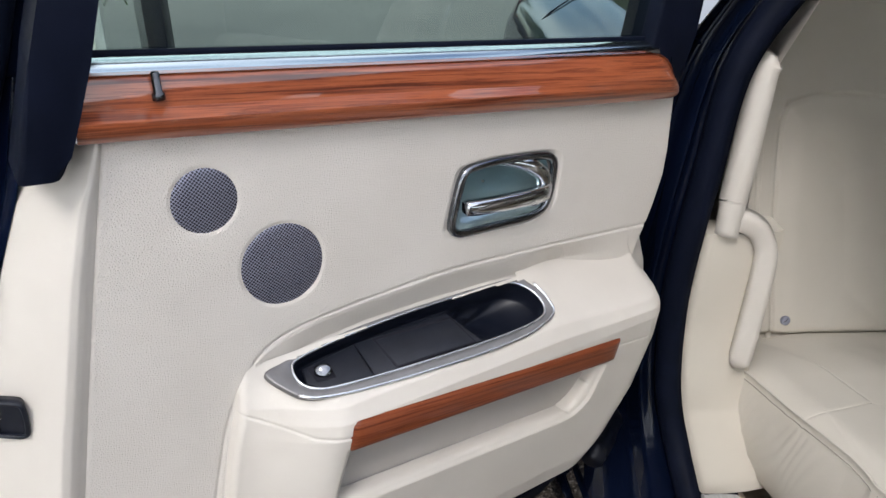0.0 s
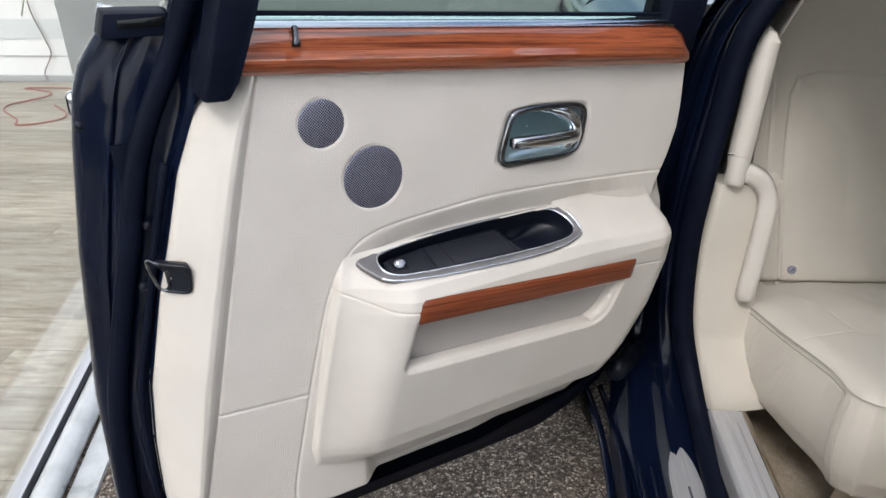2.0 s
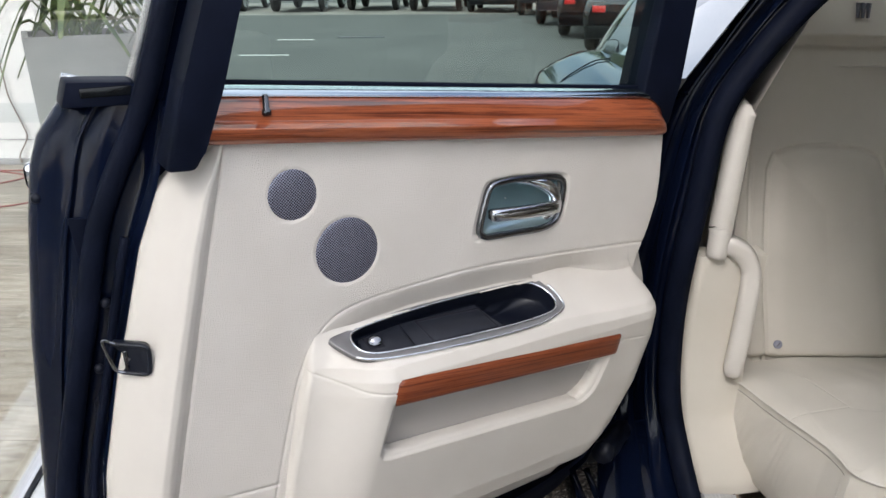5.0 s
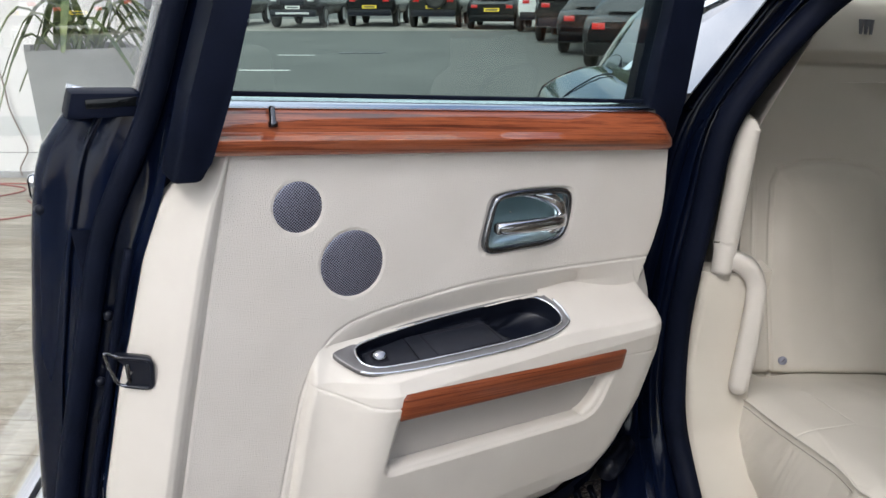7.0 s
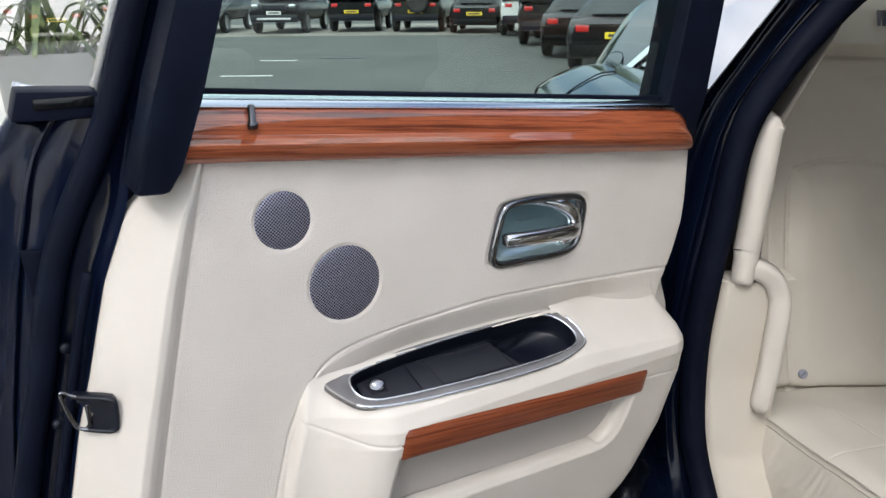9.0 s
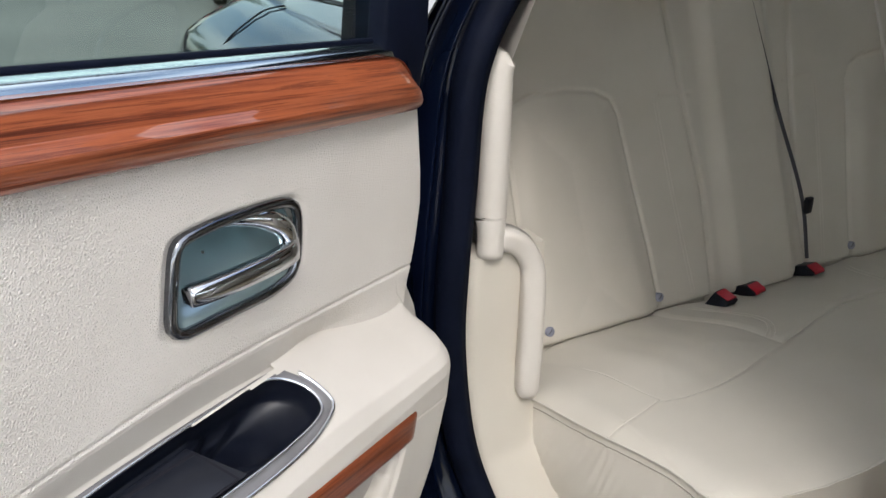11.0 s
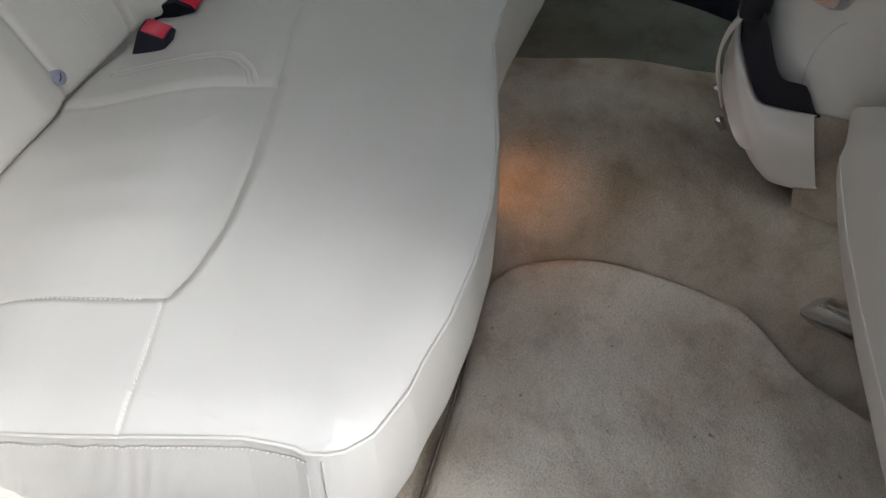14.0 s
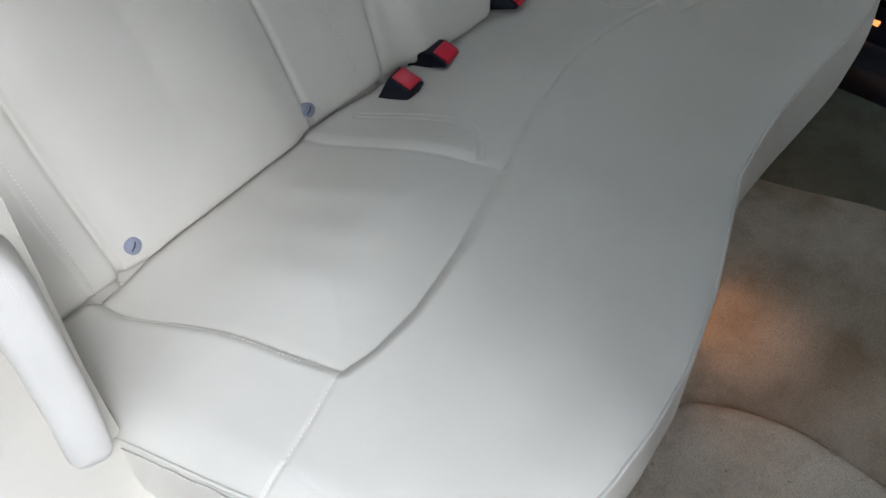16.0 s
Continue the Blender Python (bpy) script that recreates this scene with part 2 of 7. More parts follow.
def gravel_material():
    m = mat("exposed_aggregate", (0.2, 0.17, 0.14), 0.75)
    mp = coords(m)
    vo = node(m, "ShaderNodeTexVoronoi", Scale=150.0)
    wire(m, mp, "Vector", vo, "Vector")
    rp = node(m, "ShaderNodeValToRGB")
    e = rp.color_ramp.elements
    e[0].color, e[1].color = (0.05, 0.037, 0.026, 1), (0.68, 0.59, 0.49, 1)
    for p, c in ((0.35, (0.14, 0.105, 0.075, 1)), (0.6, (0.25, 0.195, 0.145, 1)), (0.8, (0.36, 0.30, 0.24, 1))):
        e.new(p).color = c
    sp = node(m, "ShaderNodeSeparateColor")
    wire(m, vo, "Color", sp, "Color")
    wire(m, sp, "Red", rp, "Fac")
    v2 = node(m, "ShaderNodeTexVoronoi", Scale=150.0)
    v2.feature = "DISTANCE_TO_EDGE"
    wire(m, mp, "Vector", v2, "Vector")
    r2 = node(m, "ShaderNodeValToRGB")
    r2.color_ramp.elements[0].position, r2.color_ramp.elements[1].position = 0.02, 0.18
    wire(m, v2, "Distance", r2, "Fac")
    mx = node(m, "ShaderNodeMix")
    mx.data_type, mx.blend_type = "RGBA", "MULTIPLY"
    mx.inputs["Factor"].default_value = 0.75
    wire(m, rp, "Color", mx, "A")
    wire(m, r2, "Color", mx, "B")
    wire(m, mx, "Result", bsdf(m), "Base Color")
    bump(m, r2, "Color", 0.8, 0.004)
    return m


GRAVEL = gravel_material()


def plank_material():
    m = mat("weathered_wood_look_tile", (0.5, 0.46, 0.4), 0.5)
    oi = node(m, "ShaderNodeObjectInfo")
    mp = coords(m, (1.2, 14, 1))
    ad = node(m, "ShaderNodeVectorMath")
    wire(m, mp, "Vector", ad, 0)
    wire(m, oi, "Random", ad, 1)
    n = node(m, "ShaderNodeTexNoise", Scale=2.5, Detail=8.0, Roughness=0.6)
    wire(m, ad, "Vector", n, "Vector")
    rp = node(m, "ShaderNodeValToRGB")
    e = rp.color_ramp.elements
    e[0].position, e[0].color = 0.32, (0.24, 0.205, 0.155, 1)
    e[1].position, e[1].color = 0.66, (0.56, 0.515, 0.43, 1)
    e.new(0.5).color = (0.43, 0.385, 0.31, 1)
    wire(m, n, "Fac", rp, "Fac")
    hs = node(m, "ShaderNodeHueSaturation")
    mr = node(m, "ShaderNodeMapRange", To_Min=0.66, To_Max=1.02)
    wire(m, oi, "Random", mr, "Value")
    wire(m, mr, "Result", hs, "Value")
    wire(m, rp, "Color", hs, "Color")
    wire(m, hs, "Color", bsdf(m), "Base Color")
    bump(m, n, "Fac", 0.15, 0.002)
    return m


PLANK = plank_material()
WHITEWALL = mat("white_wall_paint", (0.80, 0.81, 0.80), 0.7)
vary(WHITEWALL, (0.76, 0.77, 0.76), (0.83, 0.84, 0.83), 2.0, 6.0)
PALEGREY = mat("pale_grey_paint", (0.62, 0.65, 0.65), 0.6)
PAVING = mat("pale_concrete", (0.3, 0.28, 0.25), 0.85)
vary(PAVING, (0.20, 0.185, 0.165), (0.28, 0.26, 0.235), 0.6, 8.0)
GREYWALL = mat("grey_plaster", (0.42, 0.43, 0.43), 0.8)
vary(GREYWALL, (0.38, 0.39, 0.39), (0.46, 0.47, 0.47), 1.5, 6.0)
GROUT = mat("dark_grout", (0.2, 0.18, 0.16), 0.9)
PLANTER = mat("grey_planter", (0.30, 0.31, 0.30), 0.6)
vary(PLANTER, (0.27, 0.28, 0.27), (0.34, 0.35, 0.34), 4.0, 6.0)
LEAF = mat("leaf_green", (0.10, 0.16, 0.05), 0.45)
vary(LEAF, (0.05, 0.10, 0.03), (0.22, 0.27, 0.10), 9.0, 4.0)
PETAL = mat("red_flower", (0.85, 0.06, 0.045), 0.5)
BARK = mat("tree_bark", (0.12, 0.09, 0.065), 0.9)
vary(BARK, (0.08, 0.06, 0.045), (0.16, 0.125, 0.09), 20.0, 6.0)
FOLIAGE = mat("tree_foliage", (0.06, 0.10, 0.03), 0.6)
vary(FOLIAGE, (0.035, 0.07, 0.02), (0.10, 0.15, 0.05), 1.5, 4.0)
LEAD = mat("grey_brown_lead", (0.24, 0.19, 0.16), 0.6)
REDCAB = mat("red_cable_rubber", (0.34, 0.10, 0.085), 0.5)
BUCKRED = mat("red_plastic_button", (0.47, 0.012, 0.032), 0.3)
GREYDISC = mat("grey_printed_tag", (0.25, 0.26, 0.32), 0.5)
INK = mat("dark_thread", (0.05, 0.05, 0.06), 0.7)
EMBLEM = mat("navy_embroidery", (0.16, 0.165, 0.19), 0.7)
WHITEPL = mat("white_paint", (0.75, 0.75, 0.73), 0.5)
YELLOW = mat("yellow_plate", (0.85, 0.62, 0.03), 0.4)
TAIL = mat("red_lamp_lens", (0.5, 0.012, 0.01), 0.1, 0, 1.0)
TYRE = mat("tyre_rubber", (0.018, 0.018, 0.018), 0.8)
ORANGE = bpy.data.materials.new("warm_footwell_lamp")
ORANGE.use_nodes = True
_b = bsdf(ORANGE)
_b.inputs["Base Color"].default_value = (1, 0.55, 0.2, 1)
_b.inputs["Emission Color"].default_value, _b.inputs["Emission Strength"].default_value = (1.0, 0.36, 0.08, 1), 0.42


# ---- mesh helpers ----
def stack(arrays, axis=-1):
    return np.stack(np.broadcast_arrays(*[np.asarray(a, float) for a in arrays]), axis)


def put(name, verts, faces, material, parent=None, label="", smooth=True, flat=False):
    me = bpy.data.meshes.new(name)
    me.from_pydata([tuple(map(float, v)) for v in verts], [], [tuple(map(int, f)) for f in faces])
    me.materials.append(material)
    bm = bmesh.new()
    bm.from_mesh(me)
    bmesh.ops.recalc_face_normals(bm, faces=bm.faces)
    bm.to_mesh(me)
    bm.free()
    me.polygons.foreach_set("use_smooth", [smooth] * len(me.polygons))
    me.update()
    ob = new(name, me)
    if parent:
        ob.parent = parent
    if label:
        tagged(ob, label)
    return ob


def part(name, bm, material, parent=None, label="", smooth=True):
    me = bpy.data.meshes.new(name)
    bmesh.ops.recalc_face_normals(bm, faces=bm.faces)
    bm.to_mesh(me)
    bm.free()
    me.materials.append(material)
    me.polygons.foreach_set("use_smooth", [smooth] * len(me.polygons))
    ob = new(name, me)
    if parent:
        ob.parent = parent
    if label:
        tagged(ob, label)
    return ob


def empty(name, m=None, label="", category="", group="", kind=""):
    ob = new(name)
    ob.empty_display_size = 0.05
    if m is not None:
        ob.matrix_world = m
    return tagged(ob, label, category, group, kind)


def crisp(ob, angle=35):
    """Sharp edges over an angle."""
    bm = bmesh.new()
    bm.from_mesh(ob.data)
    for e in bm.edges:
        if len(e.link_faces) == 2 and e.calc_face_angle(0) > radians(angle):
            e.smooth = False
    bm.to_mesh(ob.data)
    bm.free()
    return ob


def grid(name, v, material, parent=None, label="", closed=False, keep=None, whole=False):
    """A sheet from an array of rows of points."""
    v = np.asarray(v, float)
    a, b = v.shape[:2]
    i, j = np.meshgrid(np.arange(a - 1), np.arange(b if closed else b - 1), indexing="ij")
    k = (j + 1) % b
    f = np.stack([i * b + j, i * b + k, (i + 1) * b + k, (i + 1) * b + j], -1).reshape(-1, 4)
    if keep is not None:
        ok = np.asarray(keep).reshape(-1)
        f = f[ok[f].all(1) if whole else ok[f].any(1)]
    return put(name, v.reshape(-1, 3), f, material, parent, label)


def smoothstep(a, b, x):
    t = np.clip((np.asarray(x, float) - a) / (b - a), 0, 1)
    return t * t * (3 - 2 * t)


def curve(points, n, closed=False):
    """Catmull-Rom through the points."""
    p = np.asarray(points, float)
    m = len(p)
    q = np.vstack([p[-1], p, p[0], p[1]]) if closed else np.vstack([2 * p[0] - p[1], p, 2 * p[-1] - p[-2]])
    segs = m if closed else m - 1
    out = []
    for t in np.linspace(0, segs, n, endpoint=not closed):
        s = min(int(t), segs - 1)
        u = t - s
        a, b, c, d = q[s : s + 4]
        out.append(0.5 * (2 * b + (c - a) * u + (2 * a - 5 * b + 4 * c - d) * u**2 + (3 * b - a - 3 * c + d) * u**3))
    return np.array(out)


def sweep(name, path, profile, material, parent=None, label="", closed=False, up=(0, 0, 1), scale=None, caps=True):
    """A profile (pairs of side, up) carried along a path."""
    p = np.asarray(path, float)
    n = len(p)
    t = np.roll(p, -1, 0) - np.roll(p, 1, 0) if closed else np.gradient(p, axis=0)
    t /= np.linalg.norm(t, axis=1)[:, None] + 1e-12
    up = np.asarray(up, float)
    up = np.broadcast_to(up, p.shape)
    side = np.cross(t, up)
    side /= np.linalg.norm(side, axis=1)[:, None] + 1e-12
    top = np.cross(side, t)
    pr = np.asarray(profile, float)
    sc = np.ones(n) if scale is None else np.asarray(scale, float)
    v = p[:, None] + sc[:, None, None] * (side[:, None] * pr[None, :, :1] + top[:, None] * pr[None, :, 1:])
    k = len(pr)
    faces = []
    for i in range(n if closed else n - 1):
        for j in range(k):
            faces.append((i * k + j, i * k + (j + 1) % k, (i + 1) % n * k + (j + 1) % k, (i + 1) % n * k + j))
    if not closed and caps:
        faces += [tuple(range(k)), tuple(range((n - 1) * k, n * k))]
    return put(name, v.reshape(-1, 3), faces, material, parent, label)


def ring(r, n=10, squash=1.0):
    return [(r * math.cos(2 * math.pi * i / n), squash * r * math.sin(2 * math.pi * i / n)) for i in range(n)]


def box(name, lo, hi, material, parent=None, label="", bevel=0.004, m=None, segs=2):
    bm = bmesh.new()
    bmesh.ops.create_cube(bm, size=1)
    for v in bm.verts:
        v.co = Vector([lo[i] + (v.co[i] + 0.5) * (hi[i] - lo[i]) for i in range(3)])
    if bevel:
        bmesh.ops.bevel(bm, geom=bm.edges[:], offset=bevel, segments=segs, profile=0.5, affect="EDGES")
    if m is not None:
        bm.transform(m)
    return crisp(part(name, bm, material, parent, label), 40)


def prism(name, outline, depth, material, parent=None, label="", bevel=0.004, axes=(0, 2, 1), m=None):
    """An outline in two axes, drawn out along the third from depth[0] to depth[1]."""
    bm = bmesh.new()
    a, b, c = axes
    vs = []
    for d in depth:
        row = []
        for x, y in outline:
            co = [0, 0, 0]
            co[a], co[b], co[c] = x, y, d
            row.append(bm.verts.new(co))
        vs.append(row)
    bm.faces.new(vs[0])
    bm.faces.new(vs[1])
    n = len(outline)
    for i in range(n):
        bm.faces.new((vs[0][i], vs[0][(i + 1) % n], vs[1][(i + 1) % n], vs[1][i]))
    if bevel:
        bmesh.ops.bevel(bm, geom=bm.edges[:], offset=bevel, segments=2, profile=0.5, affect="EDGES")
    if m is not None:
        bm.transform(m)
    return crisp(part(name, bm, material, parent, label), 40)


def lathe(name, profile, material, parent=None, label="", n=24, m=None):
    """(radius, height) pairs turned round z."""
    v, f = [], []
    k = len(profile)
    for i in range(n):
        a = 2 * math.pi * i / n
        v += [(r * math.cos(a), r * math.sin(a), h) for r, h in profile]
    for i in range(n):
        for j in range(k - 1):
            f.append((i * k + j, (i + 1) % n * k + j, (i + 1) % n * k + j + 1, i * k + j + 1))
    if m is not None:
        v = [m @ Vector(p) for p in v]
    return put(name, v, f, material, parent, label)


def poly_dist(x, y, outline):
    """Distance to an outline, positive inside."""
    p = np.asarray(outline, float)
    best = np.full(x.shape, 1e9)
    inside = np.zeros(x.shape, bool)
    for (x0, y0), (x1, y1) in zip(p, np.roll(p, -1, 0)):
        dx, dy = x1 - x0, y1 - y0
        t = np.clip(((x - x0) * dx + (y - y0) * dy) / (dx * dx + dy * dy), 0, 1)
        best = np.minimum(best, np.hypot(x - x0 - t * dx, y - y0 - t * dy))
        cross = (y0 > y) != (y1 > y)
        inside ^= cross & (x < dx * (y - y0) / (dy if abs(dy) > 1e-12 else 1e-12) + x0)
    return np.where(inside, best, -best)


def line_dist(x, y, pts):
    p = np.asarray(pts, float)
    best = np.full(np.shape(x), 1e9)
    for (x0, y0), (x1, y1) in zip(p[:-1], p[1:]):
        dx, dy = x1 - x0, y1 - y0
        t = np.clip(((x - x0) * dx + (y - y0) * dy) / (dx * dx + dy * dy), 0, 1)
        best = np.minimum(best, np.hypot(x - x0 - t * dx, y - y0 - t * dy))
    return best


def table(x, pairs):
    a = np.array(sorted(pairs))
    return np.interp(x, a[:, 0], a[:, 1])


# ---- the open rear door: x along it to the hinge, y outwards (away from the cabin side), z up ----
DOOR = Matrix.Translation((-0.173, 0.983, 0)) @ Matrix.Rotation(radians(32.31), 4, "Z") @ Matrix.Translation((0.007, 0, 0)) @ Matrix.Diagonal((0.972, 1, 1, 1))
WAIST = lambda u: 1.2192 - 0.0932 * np.asarray(u, float)
CAP = lambda u: 1.2765 - 0.0862 * np.asarray(u, float)
SPEAKERS = ((0.0905, 1.1415, 0.0352), (0.1645, 1.051, 0.0490))
BEZEL_C = (0.470, 1.068)
BEZEL = [(0.410, 1.112), (0.432, 1.1145), (0.463, 1.1145), (0.520, 1.110), (0.545, 1.1055), (0.555, 1.098), (0.5565, 1.082), (0.5515, 1.052), (0.5455, 1.036), (0.534, 1.026), (0.505, 1.021), (0.449, 1.0232), (0.400, 1.0252), (0.388, 1.0295), (0.3835, 1.039), (0.386, 1.054), (0.3945, 1.085), (0.401, 1.104)]
TRAY_C = (0.335, 0.9155)
TRAY = [(0.1245, 0.9268), (0.148, 0.930), (0.196, 0.934), (0.2685, 0.9368), (0.351, 0.937), (0.441, 0.9362), (0.507, 0.9338), (0.5215, 0.922), (0.524, 0.909), (0.519, 0.9025), (0.4985, 0.898), (0.458, 0.8942), (0.385, 0.8938), (0.303, 0.8958), (0.2285, 0.8987), (0.1805, 0.9022), (0.156, 0.9063), (0.1395, 0.914)]
WELLRIM = [(0.1562, 0.9245), (0.170, 0.9295), (0.2248, 0.9328), (0.306, 0.9350), (0.393, 0.9352), (0.467, 0.9342), (0.495, 0.9303), (0.511, 0.920), (0.5115, 0.9085), (0.494, 0.9022), (0.4386, 0.900), (0.351, 0.901), (0.272, 0.903), (0.198, 0.906), (0.1725, 0.909), (0.1582, 0.915)]
POCKET = [(0.193, 0.836), (0.606, 0.797), (0.592, 0.757), (0.585, 0.742), (0.574, 0.7305), (0.558, 0.7235), (0.54, 0.7225), (0.187, 0.746), (0.177, 0.749), (0.173, 0.756)]
STRIP = [(0.197, 0.879), (0.633, 0.8425), (0.627, 0.799), (0.187, 0.835)]


SEAM = [(0.76, 0.9565), (0.744, 0.958), (0.563, 0.972), (0.39, 0.981), (0.286, 0.9775), (0.191, 0.970), (0.137, 0.955), (0.104, 0.922), (0.078, 0.875), (0.0556, 0.799), (0.033, 0.712), (-0.004, 0.557), (-0.010, 0.50)]
ARM_FLOOR = -0.042


def tray_w(z):
    return -0.016 + (0.94 - z) * 1.85


def polar(outline, centre, squash=1.0, n=240):
    """Radius of a closed outline at each angle round its centre."""
    o = curve(outline, n, True) - np.array(centre)
    a, r = np.arctan2(o[:, 1] * squash, o[:, 0]), np.hypot(o[:, 0], o[:, 1] * squash)
    k = np.argsort(a)
    return lambda q: np.interp(np.asarray(q, float), a[k], r[k], period=2 * math.pi)


BEZEL_R = polar(BEZEL, BEZEL_C)


def bezel_radius(u, z):
    x, y = u - BEZEL_C[0], z - BEZEL_C[1]
    return np.hypot(x, y) / BEZEL_R(np.arctan2(y, x))


def bezel_point(angle, r=1.0):
    k = r * float(BEZEL_R(angle))
    return BEZEL_C[0] + k * math.cos(angle), BEZEL_C[1] + k * math.sin(angle)


def tray_point(u, y, up=0.0):
    """A point over the tray's sloping plane."""
    return np.array([u, y, 0.94 - (0.016 - y) / 1.85]) + np.array([0, -0.476, 0.879]) * up


def arm_w(u, z):
    """How far the armrest stands out of the door's trim."""
    zl = z + 0.022 * smoothstep(0.50, 0.72, u) * smoothstep(0.84, 0.90, z)
    prof = table(zl, [(0.49, -0.004), (0.545, 0.006), (0.565, 0.03), (0.59, 0.045), (0.62, 0.053), (0.72, 0.066), (0.83, 0.079), (0.855, 0.082), (0.875, 0.080), (0.892, 0.070),
                     (0.942, -0.014), (0.948, -0.024), (0.960, -0.040), (0.985, -0.06), (1.0, -0.07)])
    left = table(z, [(0.48, -0.004), (0.577, 0.030), (0.606, 0.026), (0.733, 0.050), (0.845, 0.074), (0.881, 0.085), (0.909, 0.092), (0.942, 0.112), (0.966, 0.145), (0.985, 0.2)])
    right = table(z, [(0.48, 0.50), (0.55, 0.592), (0.59, 0.640), (0.64, 0.680), (0.72, 0.722), (0.81, 0.746), (0.86, 0.748), (0.885, 0.741), (0.905, 0.727), (0.915, 0.720), (0.93, 0.712), (1.0, 0.70)])
    bottom = 0.553 + 0.05 * np.clip(u - 0.45, 0, 1) ** 1.0 + 0.02 * smoothstep(0.10, 0.0, u)
    d_l, d_r, d_b = u - left, right - u, z - bottom
    circ = lambda d, r: np.sqrt(np.clip(1 - (1 - np.clip(d / r, 0, 1)) ** 2, 0, 1))
    w = prof * (0.22 * circ(d_l, 0.010) + 0.78 * smoothstep(0.0, 0.115, d_l)) * circ(d_r, 0.062) * circ(d_b, 0.035)
    return w + 0.6 * np.minimum(0, np.minimum(np.minimum(d_l, d_r), d_b))


def build_door():
    door = empty("coach_door", DOOR, "open rear coach door with cream leather trim and rosewood cap", "car door")
    # leather panel
    v = np.linspace(0, 1, 400)[:, None]
    s = np.linspace(0, 1, 460)[None, :]
    z0 = 0.476 + (1.228 - 0.476) * v
    left = table(z0, [(0.40, -0.19), (0.476, -0.176), (0.598, -0.146), (0.723, -0.114), (0.952, -0.060), (1.109, -0.022), (1.219, 0.006)])
    right = table(z0, [(0.476, 0.585), (0.52, 0.66), (0.60, 0.70), (0.70, 0.715), (0.88, 0.722), (0.96, 0.738), (1.02, 0.757), (1.08, 0.771), (1.13, 0.774), (1.228, 0.772)])
    u = left + (right - left) * s
    top, bottom = WAIST(u), table(u, [(-0.2, 0.470), (0.0, 0.470), (0.36, 0.476), (0.56, 0.508), (0.66, 0.535), (0.72, 0.56)])
    z = bottom + (top - bottom) * v
    w = np.zeros_like(u)
    for cu, cz, r in SPEAKERS:
        d = np.hypot(u - cu, z - cz)
        w -= 0.0016 * smoothstep(r + 0.0025, r - 0.001, d)
    rb = bezel_radius(u, z)
    w -= 0.004 * smoothstep(1.12, 1.0, rb) + 0.14 * smoothstep(0.99, 0.9, rb)
    w -= 0.0025 * np.exp(-(line_dist(u, z, [(-0.14, 0.727), (0.033, 0.712)]) / 0.0018) ** 2)
    w -= 0.0020 * np.exp(-(line_dist(u, z, curve(SEAM, 110)) / 0.0019) ** 2)
    inside = poly_dist(u, z, TRAY)
    under = np.clip(table(u, [(0.10, 0.915), (0.104, 0.922), (0.113, 0.936), (0.125, 0.947), (0.137, 0.955), (0.162, 0.9635), (0.191, 0.970), (0.24, 0.9745), (0.286, 0.9775), (0.39, 0.981), (0.563, 0.972), (0.744, 0.958)]) - 0.003 - z, 0, 0.05)
    w -= np.minimum(1.1 * under, 0.032) * smoothstep(0.115, 0.16, u) * (1 - 0.94 * smoothstep(0.46, 0.70, u))
    edge = np.minimum(u - left, right - u)
    w -= 0.003 * (1 - np.clip(edge / 0.004, 0, 1)) ** 2
    w -= 0.02 * (1 - np.clip((z - bottom) / 0.02, 0, 1)) ** 2
    grid("trim_panel", stack([u, -w, z], -1), CREAM, door, "cream grained leather door panel", keep=inside < 0.0, whole=True)
    # armrest
    uu, zz = np.meshgrid(np.linspace(-0.02, 0.77, 600), np.linspace(0.50, 0.995, 400))
    aw = arm_w(uu, zz)
    dp = poly_dist(uu, zz, POCKET)
    aw -= 0.005 * smoothstep(-0.006, 0.002, dp)
    dt = poly_dist(uu, zz, TRAY)
    aw -= 0.0016 * np.exp(-(line_dist(uu, zz, [(0.060, 0.902), (0.078, 0.893), (0.111, 0.878), (0.156, 0.861), (0.20, 0.856)]) / 0.0013) ** 2)
    aw -= 0.0016 * np.exp(-(line_dist(uu, zz, [(0.63, 0.826), (0.76, 0.812)]) / 0.0013) ** 2)
    armrest = grid("armrest", stack([uu, -aw, zz], -1), SMOOTH, door, "smooth cream armrest with map pocket", keep=(aw > ARM_FLOOR) & (dt < 0.0012) & (dp < 0.001) & ~((zz > 0.9375) & (uu > 0.11) & (uu < 0.50)), whole=True)
    # shaded cove between the panel's seam and the tray
    uc = np.linspace(0.118, 0.60, 90)
    zs_ = table(uc, [(0.10, 0.915), (0.104, 0.922), (0.113, 0.936), (0.125, 0.947), (0.137, 0.955), (0.162, 0.9635), (0.191, 0.970), (0.24, 0.9745), (0.286, 0.9775), (0.39, 0.981), (0.563, 0.972), (0.744, 0.958)])
    zr = table(uc, [(0.118, 0.9262), (0.148, 0.9312), (0.196, 0.9352), (0.2685, 0.938), (0.351, 0.9382), (0.441, 0.9374), (0.507, 0.935), (0.62, 0.925)])
    fade = 1 - smoothstep(0.47, 0.57, uc)
    wr = (np.minimum(tray_w(zr) - 0.001, -0.002) - 0.002) * fade - (1 - fade) * (0.0025 + 0.40 * np.clip(zs_ - 0.003 - zr, 0, 0.035) + 0.004)
    rows = []
    for k in np.linspace(0, 1, 14):
        rows.append(stack([uc, -(wr * k - -0.001 * fade * math.sin(math.pi * k) - 0.0015 * (k == 0)), zs_ - 0.002 + (zr - zs_ + 0.002) * k], -1))
    rows.append(stack([uc, -(wr + 0.008 * fade), zr - 0.0035], -1))
